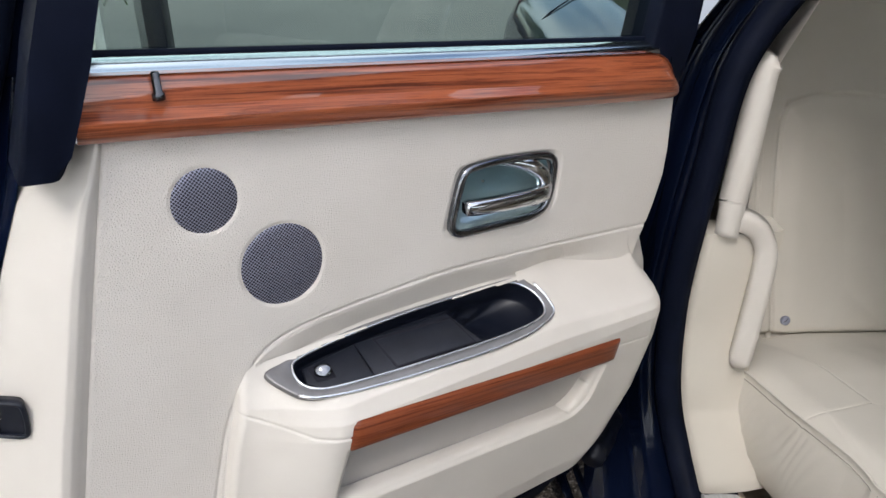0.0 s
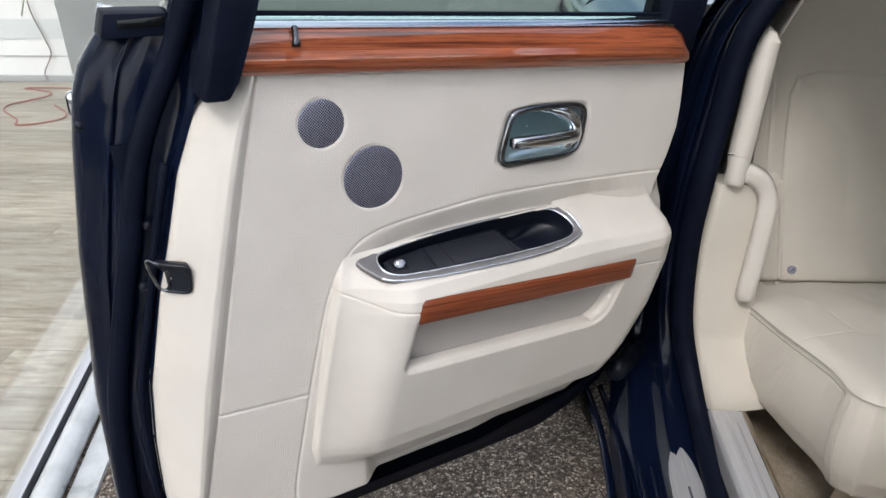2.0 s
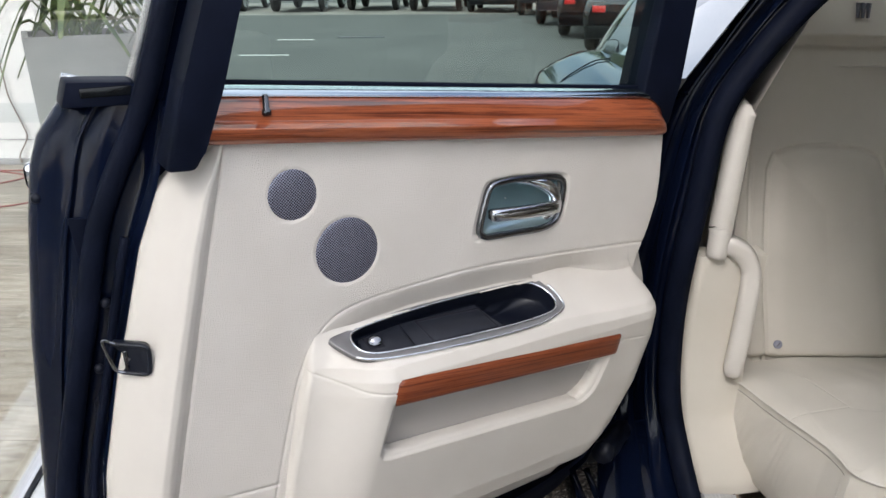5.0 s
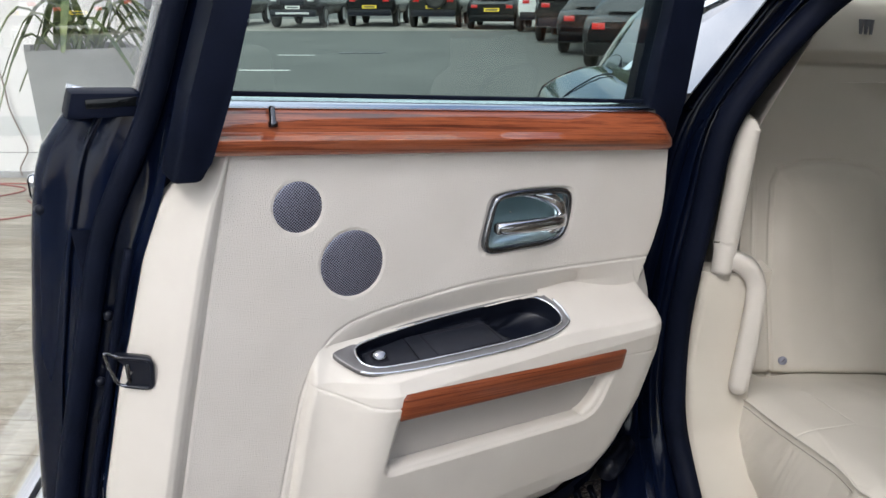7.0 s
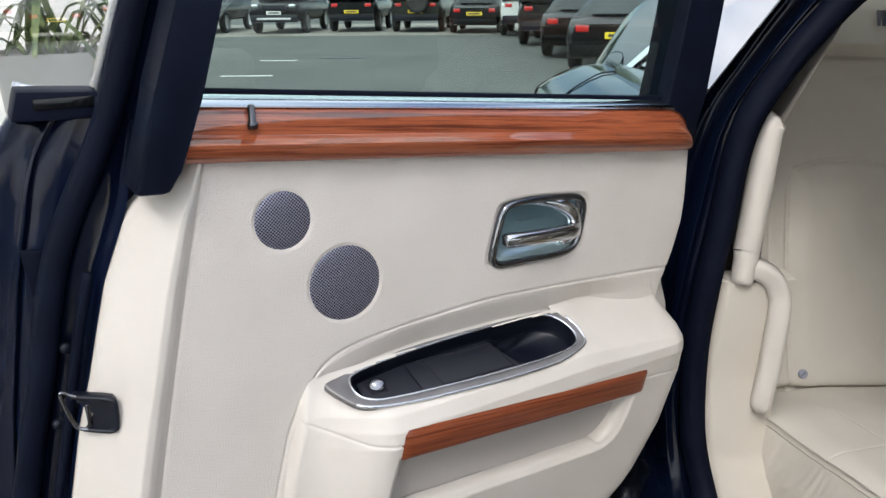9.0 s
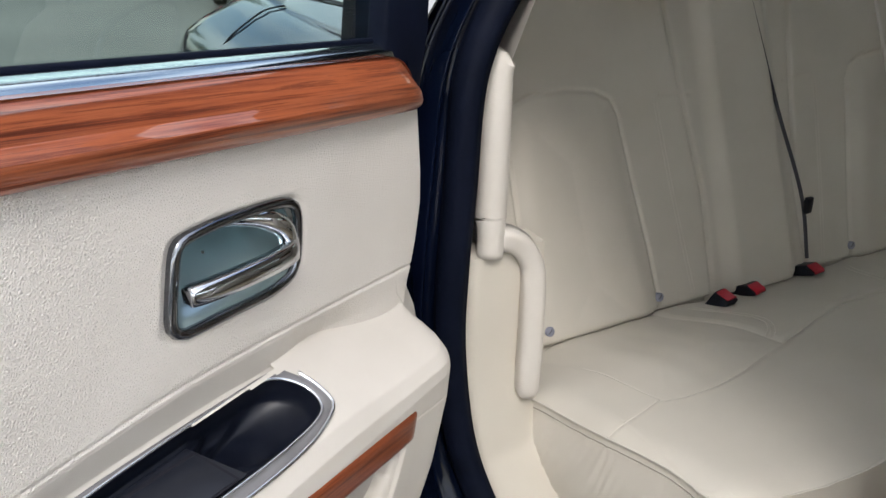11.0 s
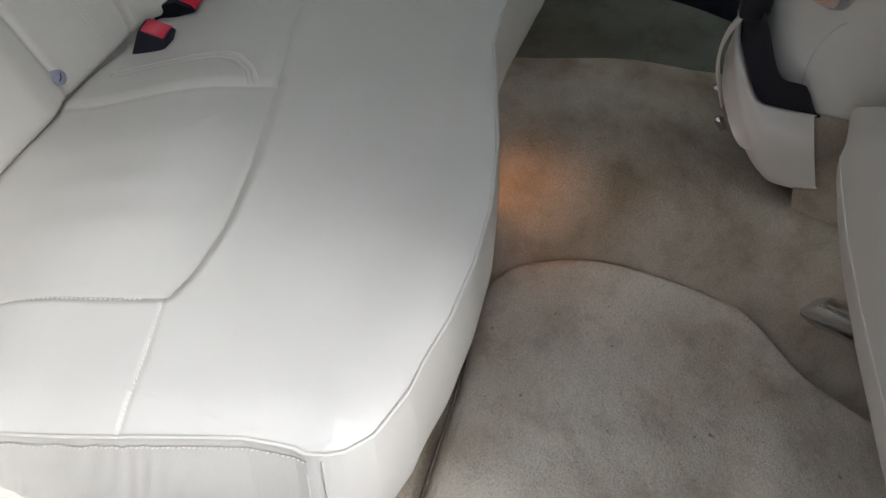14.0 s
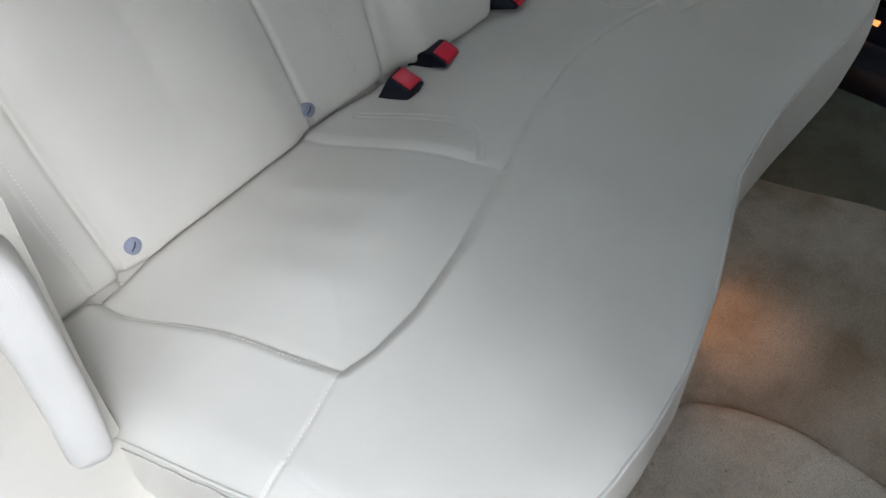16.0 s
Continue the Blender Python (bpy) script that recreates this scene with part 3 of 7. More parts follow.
    grid("cove", rows, SMOOTH, door, "smooth cream cove over the tray")
    # inner wall of the pocket
    po = np.array(POCKET)
    po = np.concatenate([curve(po[1:8], 70), curve(po[7:], 16)[1:], [po[0]]])
    mid = np.array([0.39, 0.80])
    front = np.array([float(arm_w(np.array(x), np.array(z))) for x, z in po]) - 0.0045
    rows = []
    for k, dep in ((-0.6, -0.0015), (0.0, 0.0), (0.35, 0.0012), (0.75, 0.004), (0.95, 0.009), (1.0, 0.016), (1.0, 0.022)):
        inner = po + k * np.stack([np.where(po[:, 0] > 0.5, -0.010, np.where(po[:, 0] < 0.2, 0.006, 0.0)), np.where(po[:, 1] < 0.765, 0.006, 0.0) * smoothstep(0.80, 0.74, po[:, 1])], -1)
        rows.append(stack([inner[:, 0], -(front - dep), inner[:, 1]], -1))
    grid("pocket_lip", rows, SMOOTH, armrest, "soft cream lip round the map pocket")
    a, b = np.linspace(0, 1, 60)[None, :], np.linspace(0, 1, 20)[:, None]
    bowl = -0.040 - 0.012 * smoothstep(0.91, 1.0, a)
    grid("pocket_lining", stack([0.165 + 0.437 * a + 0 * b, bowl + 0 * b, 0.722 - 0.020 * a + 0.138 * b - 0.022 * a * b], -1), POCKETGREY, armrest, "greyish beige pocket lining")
    # rosewood strip over the pocket
    a, b = np.linspace(0, 1, 60)[None, :], np.linspace(0, 1, 9)[:, None]
    P = [np.array(p) for p in STRIP]
    a = a + 0 * b
    inset = 1 - 0.35 * np.clip(1 - np.minimum(a, 1 - a) / 0.016, 0, 1) ** 2
    b = 0.5 + (b - 0.5) * inset
    q = (P[3] * (1 - a[..., None]) + P[2] * a[..., None]) * (1 - b[..., None]) + (P[0] * (1 - a[..., None]) + P[1] * a[..., None]) * b[..., None]
    swell = 0.006 * np.sqrt(np.clip(1 - (2 * b - 1) ** 6, 0, 1)) * np.sqrt(np.clip(1 - np.abs(2 * a - 1) ** 40, 0, 1))
    base = np.maximum(arm_w(q[..., 0], q[..., 1]), 0.068)
    grid("wood_strip", stack([q[..., 0], -(base - 0.002 + swell), q[..., 1]], -1), STRIPWOOD, armrest, "glossy dark rosewood strip over the pocket")
    # switch tray: satin land, chrome rim, black well with a lid
    ang = np.linspace(0, 2 * math.pi, 200, endpoint=False)
    nrm = np.array([0, -0.476, 0.879])
    land_r, well_r = polar(TRAY, TRAY_C, 6.0), polar(WELLRIM, TRAY_C, 6.0)
    def tray_loop(k, up):
        """k runs from the land's outer edge (0) to the well's rim (1) and on to its middle (2)."""
        r = land_r(ang) * max(0, 1 - k) + well_r(ang) * (k if k <= 1 else 2 - k)
        u, z = TRAY_C[0] + r * np.cos(ang), TRAY_C[1] + r * np.sin(ang) / 6.0
        return stack([u, -tray_w(z), z], -1) + nrm * np.asarray(up)[..., None]
    tray = grid("switch_tray", [tray_loop(k, h) for k, h in ((-0.02, -0.006), (0.0, 0.0), (0.05, 0.0008), (0.15, 0.0010), (0.55, 0.0008), (0.9, 0.0004), (1.0, -0.001))], LAND, door, "satin metal land of a chrome-rimmed switch tray", closed=True)
    sweep("rim", tray_loop(1.0, 0.0002 + 0 * ang), ring(0.0018, 8), CHROME, tray, "polished chrome rim", True, nrm)
    low = tray_loop(0.03, 0.0008 + 0 * ang)
    lower = [p for p, q in sorted(zip(low, ang), key=lambda e: (e[1] - 0.45) % (2 * math.pi)) if not 0.35 < q < 3.35]
    sweep("rim_bead", lower, ring(0.0023, 8), CHROME, tray, "polished chrome bead", False, nrm)
    floor_dep = lambda y: 0.0045 + 0.34 * np.clip(np.asarray(y, float) + 0.053, 0, 0.07)
    rows = []
    for k, full in ((1.0, 0.0), (1.015, 0.5), (1.03, 0.96), (1.05, 1.0), (1.25, 1.0), (1.5, 1.0), (1.75, 1.0), (1.99, 1.0)):
        p = tray_loop(k, 0 * ang)
        kk = np.full(len(p), k)
        bowl = smoothstep(0.402, 0.416, p[:, 0] + 0.3 * (p[:, 1] + 0.03)) * (0.018 * smoothstep(1.03, 1.3, kk) + 0.010 * smoothstep(1.0, 1.04, kk))
        rows.append(p - nrm * ((floor_dep(p[:, 1]) + 0.003) * full + bowl)[:, None])
    grid("well", rows, BLACK, tray, "glossy black plastic well", closed=True)
    sink = np.array([0, 1.12, -0.52])
    def slab(name, corners, up, material, parent, label="", bev=0.0015):
        bm = bmesh.new()
        hi = [tray_point(u, y) + sink * (float(floor_dep(y)) - up) for u, y in corners]
        lo = [bm.verts.new(tuple(p - nrm * 0.005)) for p in hi]
        hi = [bm.verts.new(tuple(p)) for p in hi]
        bm.faces.new(lo), bm.faces.new(hi)
        n = len(corners)
        for i in range(n):
            bm.faces.new((lo[i], lo[(i + 1) % n], hi[(i + 1) % n], hi[i]))
        bmesh.ops.bevel(bm, geom=bm.edges[:], offset=bev, segments=2, profile=0.5, affect="EDGES")
        return crisp(part(name, bm, material, parent, label), 40)
    slab("switch_panel", [(0.172, -0.020), (0.246, -0.012), (0.246, -0.0515), (0.185, -0.0455), (0.168, -0.036)], 0.0, PANELBLACK, tray, "matt black panel", 0.0016)
    slab("lid_panel", [(0.2472, -0.012), (0.384, -0.0125), (0.402, -0.0560), (0.2472, -0.0515)], 0.0, PANELBLACK, tray, "matt black panel", 0.0016)
    # black slab under the lid draws the shade of its gap
    slab("lid_gap", [(0.2715, -0.0134), (0.3858, -0.0180), (0.3926, -0.0551), (0.2766, -0.0518)], 0.0006, FELT, tray, "", 0.0003)
    slab("lid", [(0.2745, -0.0157), (0.3833, -0.0202), (0.3895, -0.0529), (0.2792, -0.0495)], 0.0010, PANELBLACK, tray, "matt black hinged lid", 0.0007)
    slab("switch_base", [(0.1780, -0.0200), (0.2040, -0.0210), (0.2040, -0.0390), (0.1800, -0.0375)], 0.0008, FELT, tray, "", 0.0007)
    sw = tray_point(0.1915, -0.0275) + sink * (float(floor_dep(-0.0275)) - 0.006)
    lathe("window_switch", [(0, 0.0048), (0.003, 0.0045), (0.0062, 0.0028), (0.0075, 0.0), (0.0062, -0.0028), (0.003, -0.0045), (0, -0.0048)], DARKCHROME, tray, "chrome window switch", 20,
          Matrix.Translation(tuple(sw)) @ Matrix.Rotation(radians(-25), 4, "Z") @ Matrix.Rotation(radians(52), 4, "X") @ Matrix.Diagonal((1.5, 1.15, 0.5, 1)))
    # rosewood cap
    us = np.concatenate([np.linspace(-0.014, 0.70, 60), 0.70 + 0.0725 * np.sin(np.linspace(0, math.pi / 2, 16)[1:])])[:, None]
    zb = WAIST(us)
    zt = CAP(us)
    corner = np.sqrt(np.clip(1 - ((us - 0.70) / 0.0726) ** 2, 0, 1))
    z70 = float(CAP(0.70))
    zt = np.where(us <= 0.70, zt, zb + (z70 - 0.004 - zb) * np.clip(corner, 0.02, 1) + 0.004 * corner)
    tt = np.array([0, 0.0, 0.02, 0.08, 0.20, 0.31, 0.355, 0.37, 0.385, 0.44, 0.495, 0.51, 0.525, 0.57, 0.78, 0.92, 0.985, 1.0, 1.0])[None, :]
    step = 0.013 * (1 - smoothstep(0.30, 0.66, us))
    ww = np.array([-0.01, 0.006, 0.0125, 0.0170, 0.0215, 0.0236, 0.0240, 0.0238, 0.0236, 0.0234, 0.0232, 0.0230, 0.0228, 0.0224, 0.0196, 0.0172, 0.0140, 0.0040, -0.03])[None, :]
    ww = ww - step * np.clip((tt - 0.37) / 0.14, 0, 1) * (tt < 0.999) - (0.013 - step) * smoothstep(0.5, 0.95, tt) * (tt < 0.999)
    endf = np.clip(corner, 0.0, 1) ** 0.5
    endf = np.where(us <= 0.70, 1, endf)
    wcap = -0.012 + (ww + 0.012) * endf
    wcap = np.where(ww < -0.008, ww, wcap)
    crisp(grid("wood_cap", stack([us + 0 * tt, -wcap, zb + (zt - zb) * tt], -1), WOOD, door, "polished rosewood waist cap"), 24)
    ul = np.linspace(-0.01, 0.742, 50)
    zc = CAP(ul)
    grid("chrome_strip", stack([stack([ul, 0 * ul + q, zc + h], -1) for q, h in ((0.010, -0.004), (0.0125, 0.002), (0.018, 0.007), (0.026, 0.011), (0.034, 0.011))], 1), WAISTMETAL, door, "polished metal waist strip")
    sweep("glass_seal", stack([ul, 0 * ul + 0.032, zc + 0.0125], -1), ring(0.0035, 8), RUBBER, door)
    lathe("lock_pin", [(0, 0.031), (0.0028, 0.031), (0.0040, 0.0295), (0.0042, 0.013), (0.0060, 0.0115), (0.0060, 0.006), (0, 0.006)], PIN, door, "dark chrome lock pin", 18, Matrix.Translation((0.062, -0.009, 1.2435)))
    # loudspeaker grilles
    for cu, cz, r in SPEAKERS:
        m = Matrix.Translation((cu, 0.0022, cz)) @ Matrix.Rotation(radians(90), 4, "X")
        g = lathe("speaker_grille", [(0, 0.0035), (r * 0.5, 0.003), (r * 0.85, 0.0018), (r * 0.97, 0.0006), (r, -0.001), (r + 0.0005, -0.006)], GRILLE, door, "round grey perforated loudspeaker grille", 48, m)
    # handle
    n = 72
    path = [(*bezel_point(2 * math.pi * i / n, 0.945),) for i in range(n)]
    bez = sweep("door_handle", [(x, -0.0005, z) for x, z in path], [(-0.0055, -0.002), (-0.004, 0.0025), (0.0, 0.0042), (0.0045, 0.0020), (0.0055, -0.004), (0, -0.006)], DARKCHROME, door, "chrome pull handle in a rounded dish", True, (0, -1, 0))
    rows = []
    for r, dep in ((0.94, 0.0005), (0.90, 0.006), (0.86, 0.015), (0.74, 0.0215), (0.55, 0.0245), (0.3, 0.0255), (0.02, 0.0255)):
        rows.append([(x, max(0.001, dep + 0.022 * min(1, (1 - r) * 5) + (z - BEZEL_C[1]) * 1.25 * min(1, (1 - r) * 5)), z) for x, z in (bezel_point(2 * math.pi * i / n, r) for i in range(n))])
    grid("dish", rows, SATIN, bez, "satin chrome dish with the sky's reflection in its blue tone", closed=True)
    lp = curve([(0.401, -0.011, 1.0665), (0.42, -0.016, 1.0660), (0.46, -0.019, 1.0645), (0.50, -0.017, 1.0620), (0.526, -0.010, 1.0600), (0.541, 0.004, 1.059)], 26)
    lever = sweep("lever", lp, [(-0.006, -0.0100), (0.003, -0.0108), (0.0075, -0.0085), (0.0085, 0.0), (0.0075, 0.0080), (0.003, 0.0106), (-0.006, 0.0098), (-0.008, 0.0)], LEVER, bez, "chrome pull lever", False, (0, 0, 1), np.concatenate([[0.85, 0.92], np.linspace(0.93, 1.0, 18), [1.02, 1.05, 1.1, 1.15, 1.2, 1.2]]))
    pv = curve([(0.460, 0.019, 1.106), (0.49, 0.005, 1.103), (0.516, -0.002, 1.093), (0.532, -0.003, 1.075), (0.530, 0.004, 1.044), (0.508, 0.018, 1.030)], 24)
    sweep("pivot", pv, ring(0.0098, 12, 0.8), CHROME, bez, "", False, (0, -1, 0), np.concatenate([np.linspace(0.4, 1.1, 10), np.full(6, 1.1), np.linspace(1.1, 0.4, 8)]))
    box("lock_button", (0.3990, -0.0170, 1.0595), (0.4050, -0.005, 1.0735), DARKCHROME, bez, "", 0.0015)
    # cream return along the free edge
    zs = np.linspace(0.44, 1.222, 60)
    inner = table(zs, [(0.40, -0.19), (0.476, -0.176), (0.598, -0.146), (0.723, -0.114), (0.952, -0.060), (1.109, -0.022), (1.219, 0.006)]) + 0.003
    outer = table(zs, [(0.44, -0.205), (0.58, -0.207), (0.673, -0.203), (0.775, -0.191), (0.928, -0.152), (0.977, -0.135), (1.088, -0.102), (1.164, -0.068), (1.182, -0.045), (1.222, -0.015)])
    rows = []
    for k in np.concatenate([np.linspace(0, 0.4, 20), np.linspace(0.45, 1, 10)]):
        x = inner + (outer - inner) * k
        q = float(table(k, [(0, 0.0035), (0.03, 0.0012), (0.06, -0.0002), (0.12, -0.0045), (0.20, -0.0080), (0.30, -0.0078), (0.45, 0.002), (0.65, 0.018), (0.86, 0.037), (0.95, 0.046), (1.0, 0.060)]))
        rows.append(stack([x, 0 * zs + q, zs], -1))
    rows.append(stack([outer - 0.001, 0 * zs + 0.075, zs], -1))
    grid("edge_trim", rows, SMOOTH, door, "smooth cream edge trim")
    # dark jamb with its seal
    zj = np.linspace(0.40, 1.288, 70)
    e0 = table(zj, [(0.40, -0.205), (0.58, -0.207), (0.673, -0.203), (0.775, -0.191), (0.928, -0.152), (0.977, -0.135), (1.088, -0.102), (1.164, -0.068), (1.29, -0.030)])
    e1 = table(zj, [(0.40, -0.279), (0.53, -0.279), (0.71, -0.271), (0.961, -0.244), (1.117, -0.219), (1.19, -0.204), (1.225, -0.190), (1.25, -0.170), (1.265, -0.157), (1.288, -0.140)])
    rows = []
    for k, q in ((0.0, 0.056), (0.02, 0.085), (0.12, 0.094), (0.45, 0.100), (0.62, 0.104), (0.645, 0.116), (0.66, 0.104), (0.675, 0.103), (0.69, 0.114), (0.80, 0.118), (0.90, 0.122), (0.96, 0.129), (1.0, 0.142), (1.0, 0.156), (0.97, 0.166)):
        rows.append(stack([e0 + (e1 - e0) * k, 0 * zj + q, zj], -1))
    jamb = grid("door_jamb", rows, NAVY, door, "midnight blue painted door edge")
    seal = curve([(0.035, 0.072, 1.52), (0.004, 0.073, 1.45), (-0.022, 0.075, 1.39), (-0.069, 0.078, 1.262), (-0.140, 0.085, 1.122), (-0.180, 0.086, 0.98), (-0.203, 0.088, 0.90), (-0.243, 0.09, 0.737), (-0.260, 0.09, 0.58), (-0.262, 0.09, 0.42)], 60)
    sweep("door_seal", seal, ring(0.0145, 12, 0.7), RUBBER, door, "black rubber door seal", False, (0, -1, 0))
    flap = curve([(-0.115, 0.066, 1.10), (-0.138, 0.068, 1.02), (-0.168, 0.072, 0.90), (-0.205, 0.074, 0.76), (-0.216, 0.076, 0.60), (-0.216, 0.078, 0.45)], 40)
    sweep("inner_seal", flap, ring(0.006, 8), RUBBER, door)
    prism("access_cover", [(-0.176, 1.127), (-0.150, 1.122), (-0.163, 1.054), (-0.172, 1.075)], (0.0965, 0.101), RUBBER, jamb, "black access cover", 0.001)
    for uu_, zz_ in ((-0.150, 1.012), (-0.172, 0.922)):
        lathe("screw", [(0, 0.004), (0.004, 0.0036), (0.0065, 0.001), (0.0065, -0.003)], BLACK, jamb, "dark screw head", 14, Matrix.Translation((uu_, 0.082, zz_)) @ Matrix.Rotation(radians(90), 4, "X"))
    lathe("screw", [(0, 0.004), (0.004, 0.0036), (0.0065, 0.001), (0.0065, -0.003)], BLACK, jamb, "", 14, Matrix.Translation((-0.205, 0.126, 1.15)) @ Matrix.Rotation(radians(90), 4, "X"))
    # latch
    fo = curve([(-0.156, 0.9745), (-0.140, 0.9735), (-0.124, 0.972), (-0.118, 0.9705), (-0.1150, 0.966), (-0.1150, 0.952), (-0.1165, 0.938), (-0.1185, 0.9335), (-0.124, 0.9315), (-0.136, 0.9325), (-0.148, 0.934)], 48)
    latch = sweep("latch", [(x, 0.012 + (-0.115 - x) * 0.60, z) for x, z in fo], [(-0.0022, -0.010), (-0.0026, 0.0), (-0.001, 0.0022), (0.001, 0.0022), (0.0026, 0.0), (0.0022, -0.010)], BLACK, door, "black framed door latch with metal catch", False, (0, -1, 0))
    # flat black plate proud of the trim stands for the shaded recess
    grid("latch_mouth", [[(x * (1 - k) + (-0.137) * k, 0.0135 + (-0.115 - x * (1 - k) + 0.137 * k) * 0.60, z * (1 - k) + 0.953 * k) for x, z in fo] for k in (0.0, 0.3, 0.6, 0.98)], BLACK, latch, "flat black plate as the shaded latch mouth")
    box("latch_wall", (-0.144, 0.026, 0.938), (-0.139, 0.040, 0.966), DARKCHROME, latch, "", 0.002)
    hook = curve([(-0.150, 0.032, 0.9745), (-0.158, 0.034, 0.979), (-0.164, 0.034, 0.983), (-0.1655, 0.034, 0.979), (-0.162, 0.034, 0.960), (-0.157, 0.034, 0.942), (-0.152, 0.033, 0.936), (-0.144, 0.030, 0.934)], 26)
    sweep("catch", hook, ring(0.0022, 8), DARKCHROME, latch, "metal catch", False, (0, -1, 0))
    # bottom, hinge side and outer skin
    ub = np.linspace(-0.275, 0.70, 40)
    bt = table(ub, [(-0.28, 0.465), (0.36, 0.472), (0.56, 0.505), (0.66, 0.532), (0.70, 0.55)])
    lo = table(ub, [(-0.28, 0.395), (0.40, 0.393), (0.54, 0.395), (0.63, 0.425), (0.68, 0.46), (0.70, 0.50)])
    grid("door_bottom", [stack([ub, 0 * ub + q, bt + (lo - bt) * k], -1) for q, k in ((0.018, 0), (0.03, 0.35), (0.05, 0.55), (0.06, 0.9), (0.08, 1.0), (0.12, 1.02), (0.15, 0.9), (0.165, 0.5))], RUBBER, door, "black lower door edge")
    zh = np.linspace(0.50, 1.20, 40)
    r0 = table(zh, [(0.50, 0.62), (0.52, 0.66), (0.60, 0.70), (0.70, 0.715), (0.88, 0.722), (0.96, 0.738), (1.02, 0.757), (1.08, 0.771), (1.20, 0.772)])
    grid("hinge_side", [stack([r0 + k, 0 * zh + q, zh], -1) for k, q in ((-0.004, 0.010), (0.004, 0.022), (0.012, 0.05), (0.010, 0.08), (0.022, 0.085), (0.022, 0.15))], NAVY, door, "dark hinge side of the door")
    zo = np.linspace(0.40, 1.29, 30)
    uo = np.linspace(-0.28, 0.72, 30)
    Z, U = np.meshgrid(zo, uo, indexing="ij")
    L = table(Z, [(0.40, -0.279), (0.53, -0.279), (0.71, -0.271), (0.961, -0.244), (1.117, -0.219), (1.19, -0.204), (1.225, -0.190), (1.265, -0.157), (1.29, -0.140)])
    Uw = L + (0.74 - L) * (U + 0.28) / 1.0
    Z = 0.40 + (Z - 0.40) * (1.268 - 0.0945 * np.clip(Uw, 0, 1) - 0.03 * smoothstep(-0.1, 0.1, Uw) - 0.40) / 0.89
    grid("outer_skin", stack([Uw, 0.168 + 0.02 * np.sin((Z - 0.4) / 0.89 * math.pi), Z], -1), NAVY, door, "midnight blue outer door skin")
    # waist ledge at the free end
    ledge = prism("waist_ledge", [(-0.160, 1.262), (-0.062, 1.259), (-0.070, 1.287), (-0.150, 1.292)], (0.092, 0.160), RUBBER, door, "black ledge under the window", 0.002)
    box("ledge_insert", (-0.137, 0.0900, 1.272), (-0.076, 0.094, 1.284), CARGLASS, ledge, "", 0.002)
    sweep("outer_waist_chrome", curve([(-0.150, 0.16, 1.290), (0.0, 0.166, 1.245), (0.2, 0.168, 1.218), (0.74, 0.168, 1.165)], 20), ring(0.007, 8), CHROME, door, "chrome outer waist line")
    box("exterior_handle", (-0.2125, 0.169, 1.150), (-0.12, 0.180, 1.186), CHROME, door, "chrome outside handle", 0.008)
    # window frame and glass
    prism("front_post", [(-0.070, 1.197), (-0.034, 1.195), (-0.022, 1.216), (-0.009, 1.246), (0.008, 1.288), (0.042, 1.391), (0.080, 1.52), (0.030, 1.52), (-0.002, 1.392), (-0.036, 1.300)], (-0.027, 0.045), RUBBER, door, "black window post", 0.007)
    prism("outer_post", [(-0.082, 1.270), (-0.012, 1.255), (0.026, 1.39), (0.068, 1.52), (0.000, 1.52), (-0.034, 1.392)], (0.086, 0.145), NAVY, door, "dark outer window post", 0.006)
    prism("rear_post", [(0.728, 1.215), (0.776, 1.150), (0.800, 1.16), (0.817, 1.227), (0.837, 1.369), (0.858, 1.51), (0.785, 1.51), (0.762, 1.371)], (0.014, 0.080), RUBBER, door, "black rear window post", 0.006)
    prism("top_rail", [(0.025, 1.505), (0.855, 1.49), (0.865, 1.54), (0.035, 1.555)], (0.022, 0.080), RUBBER, door, "black window top rail", 0.006)
    pane = prism("window_glass", [(-0.03, 1.25), (0.79, 1.16), (0.808, 1.50), (0.05, 1.512)], (0.036, 0.040), TINT, door, "green tinted window glass", 0)
    pane.visible_shadow = False
    return door


build_door()


# ---- car body round the opening ----
CX = 1.42
body = empty("saloon_car", None, "midnight blue saloon body seen at its rear door opening", "car")
OPEN = curve([(0.79, 0.25, 1.475), (0.80, 0.60, 1.485), (0.80, 0.95, 1.487), (0.80, 1.25, 1.475), (0.785, 1.43, 1.438), (0.740, 1.50, 1.380), (0.650, 1.50, 1.270), (0.590, 1.495, 1.16), (0.568, 1.49, 1.00), (0.552, 1.485, 0.88), (0.543, 1.48, 0.75), (0.544, 1.45, 0.60), (0.563, 1.40, 0.49), (0.575, 1.28, 0.415), (0.566, 1.05, 0.400), (0.562, 0.60, 0.400), (0.562, 0.25, 0.400)], 150)
OUTER = curve([(0.70, 0.25, 1.49), (0.71, 0.60, 1.50), (0.71, 0.95, 1.502), (0.71, 1.27, 1.492), (0.70, 1.47, 1.46), (0.655, 1.545, 1.392), (0.578, 1.54, 1.270), (0.512, 1.53, 1.16), (0.470, 1.53, 1.00), (0.456, 1.54, 0.88), (0.448, 1.56, 0.75), (0.440, 1.58, 0.60), (0.430, 1.55, 0.42), (0.420, 1.40, 0.30), (0.420, 1.05, 0.275), (0.420, 0.60, 0.275), (0.420, 0.25, 0.275)], 150)


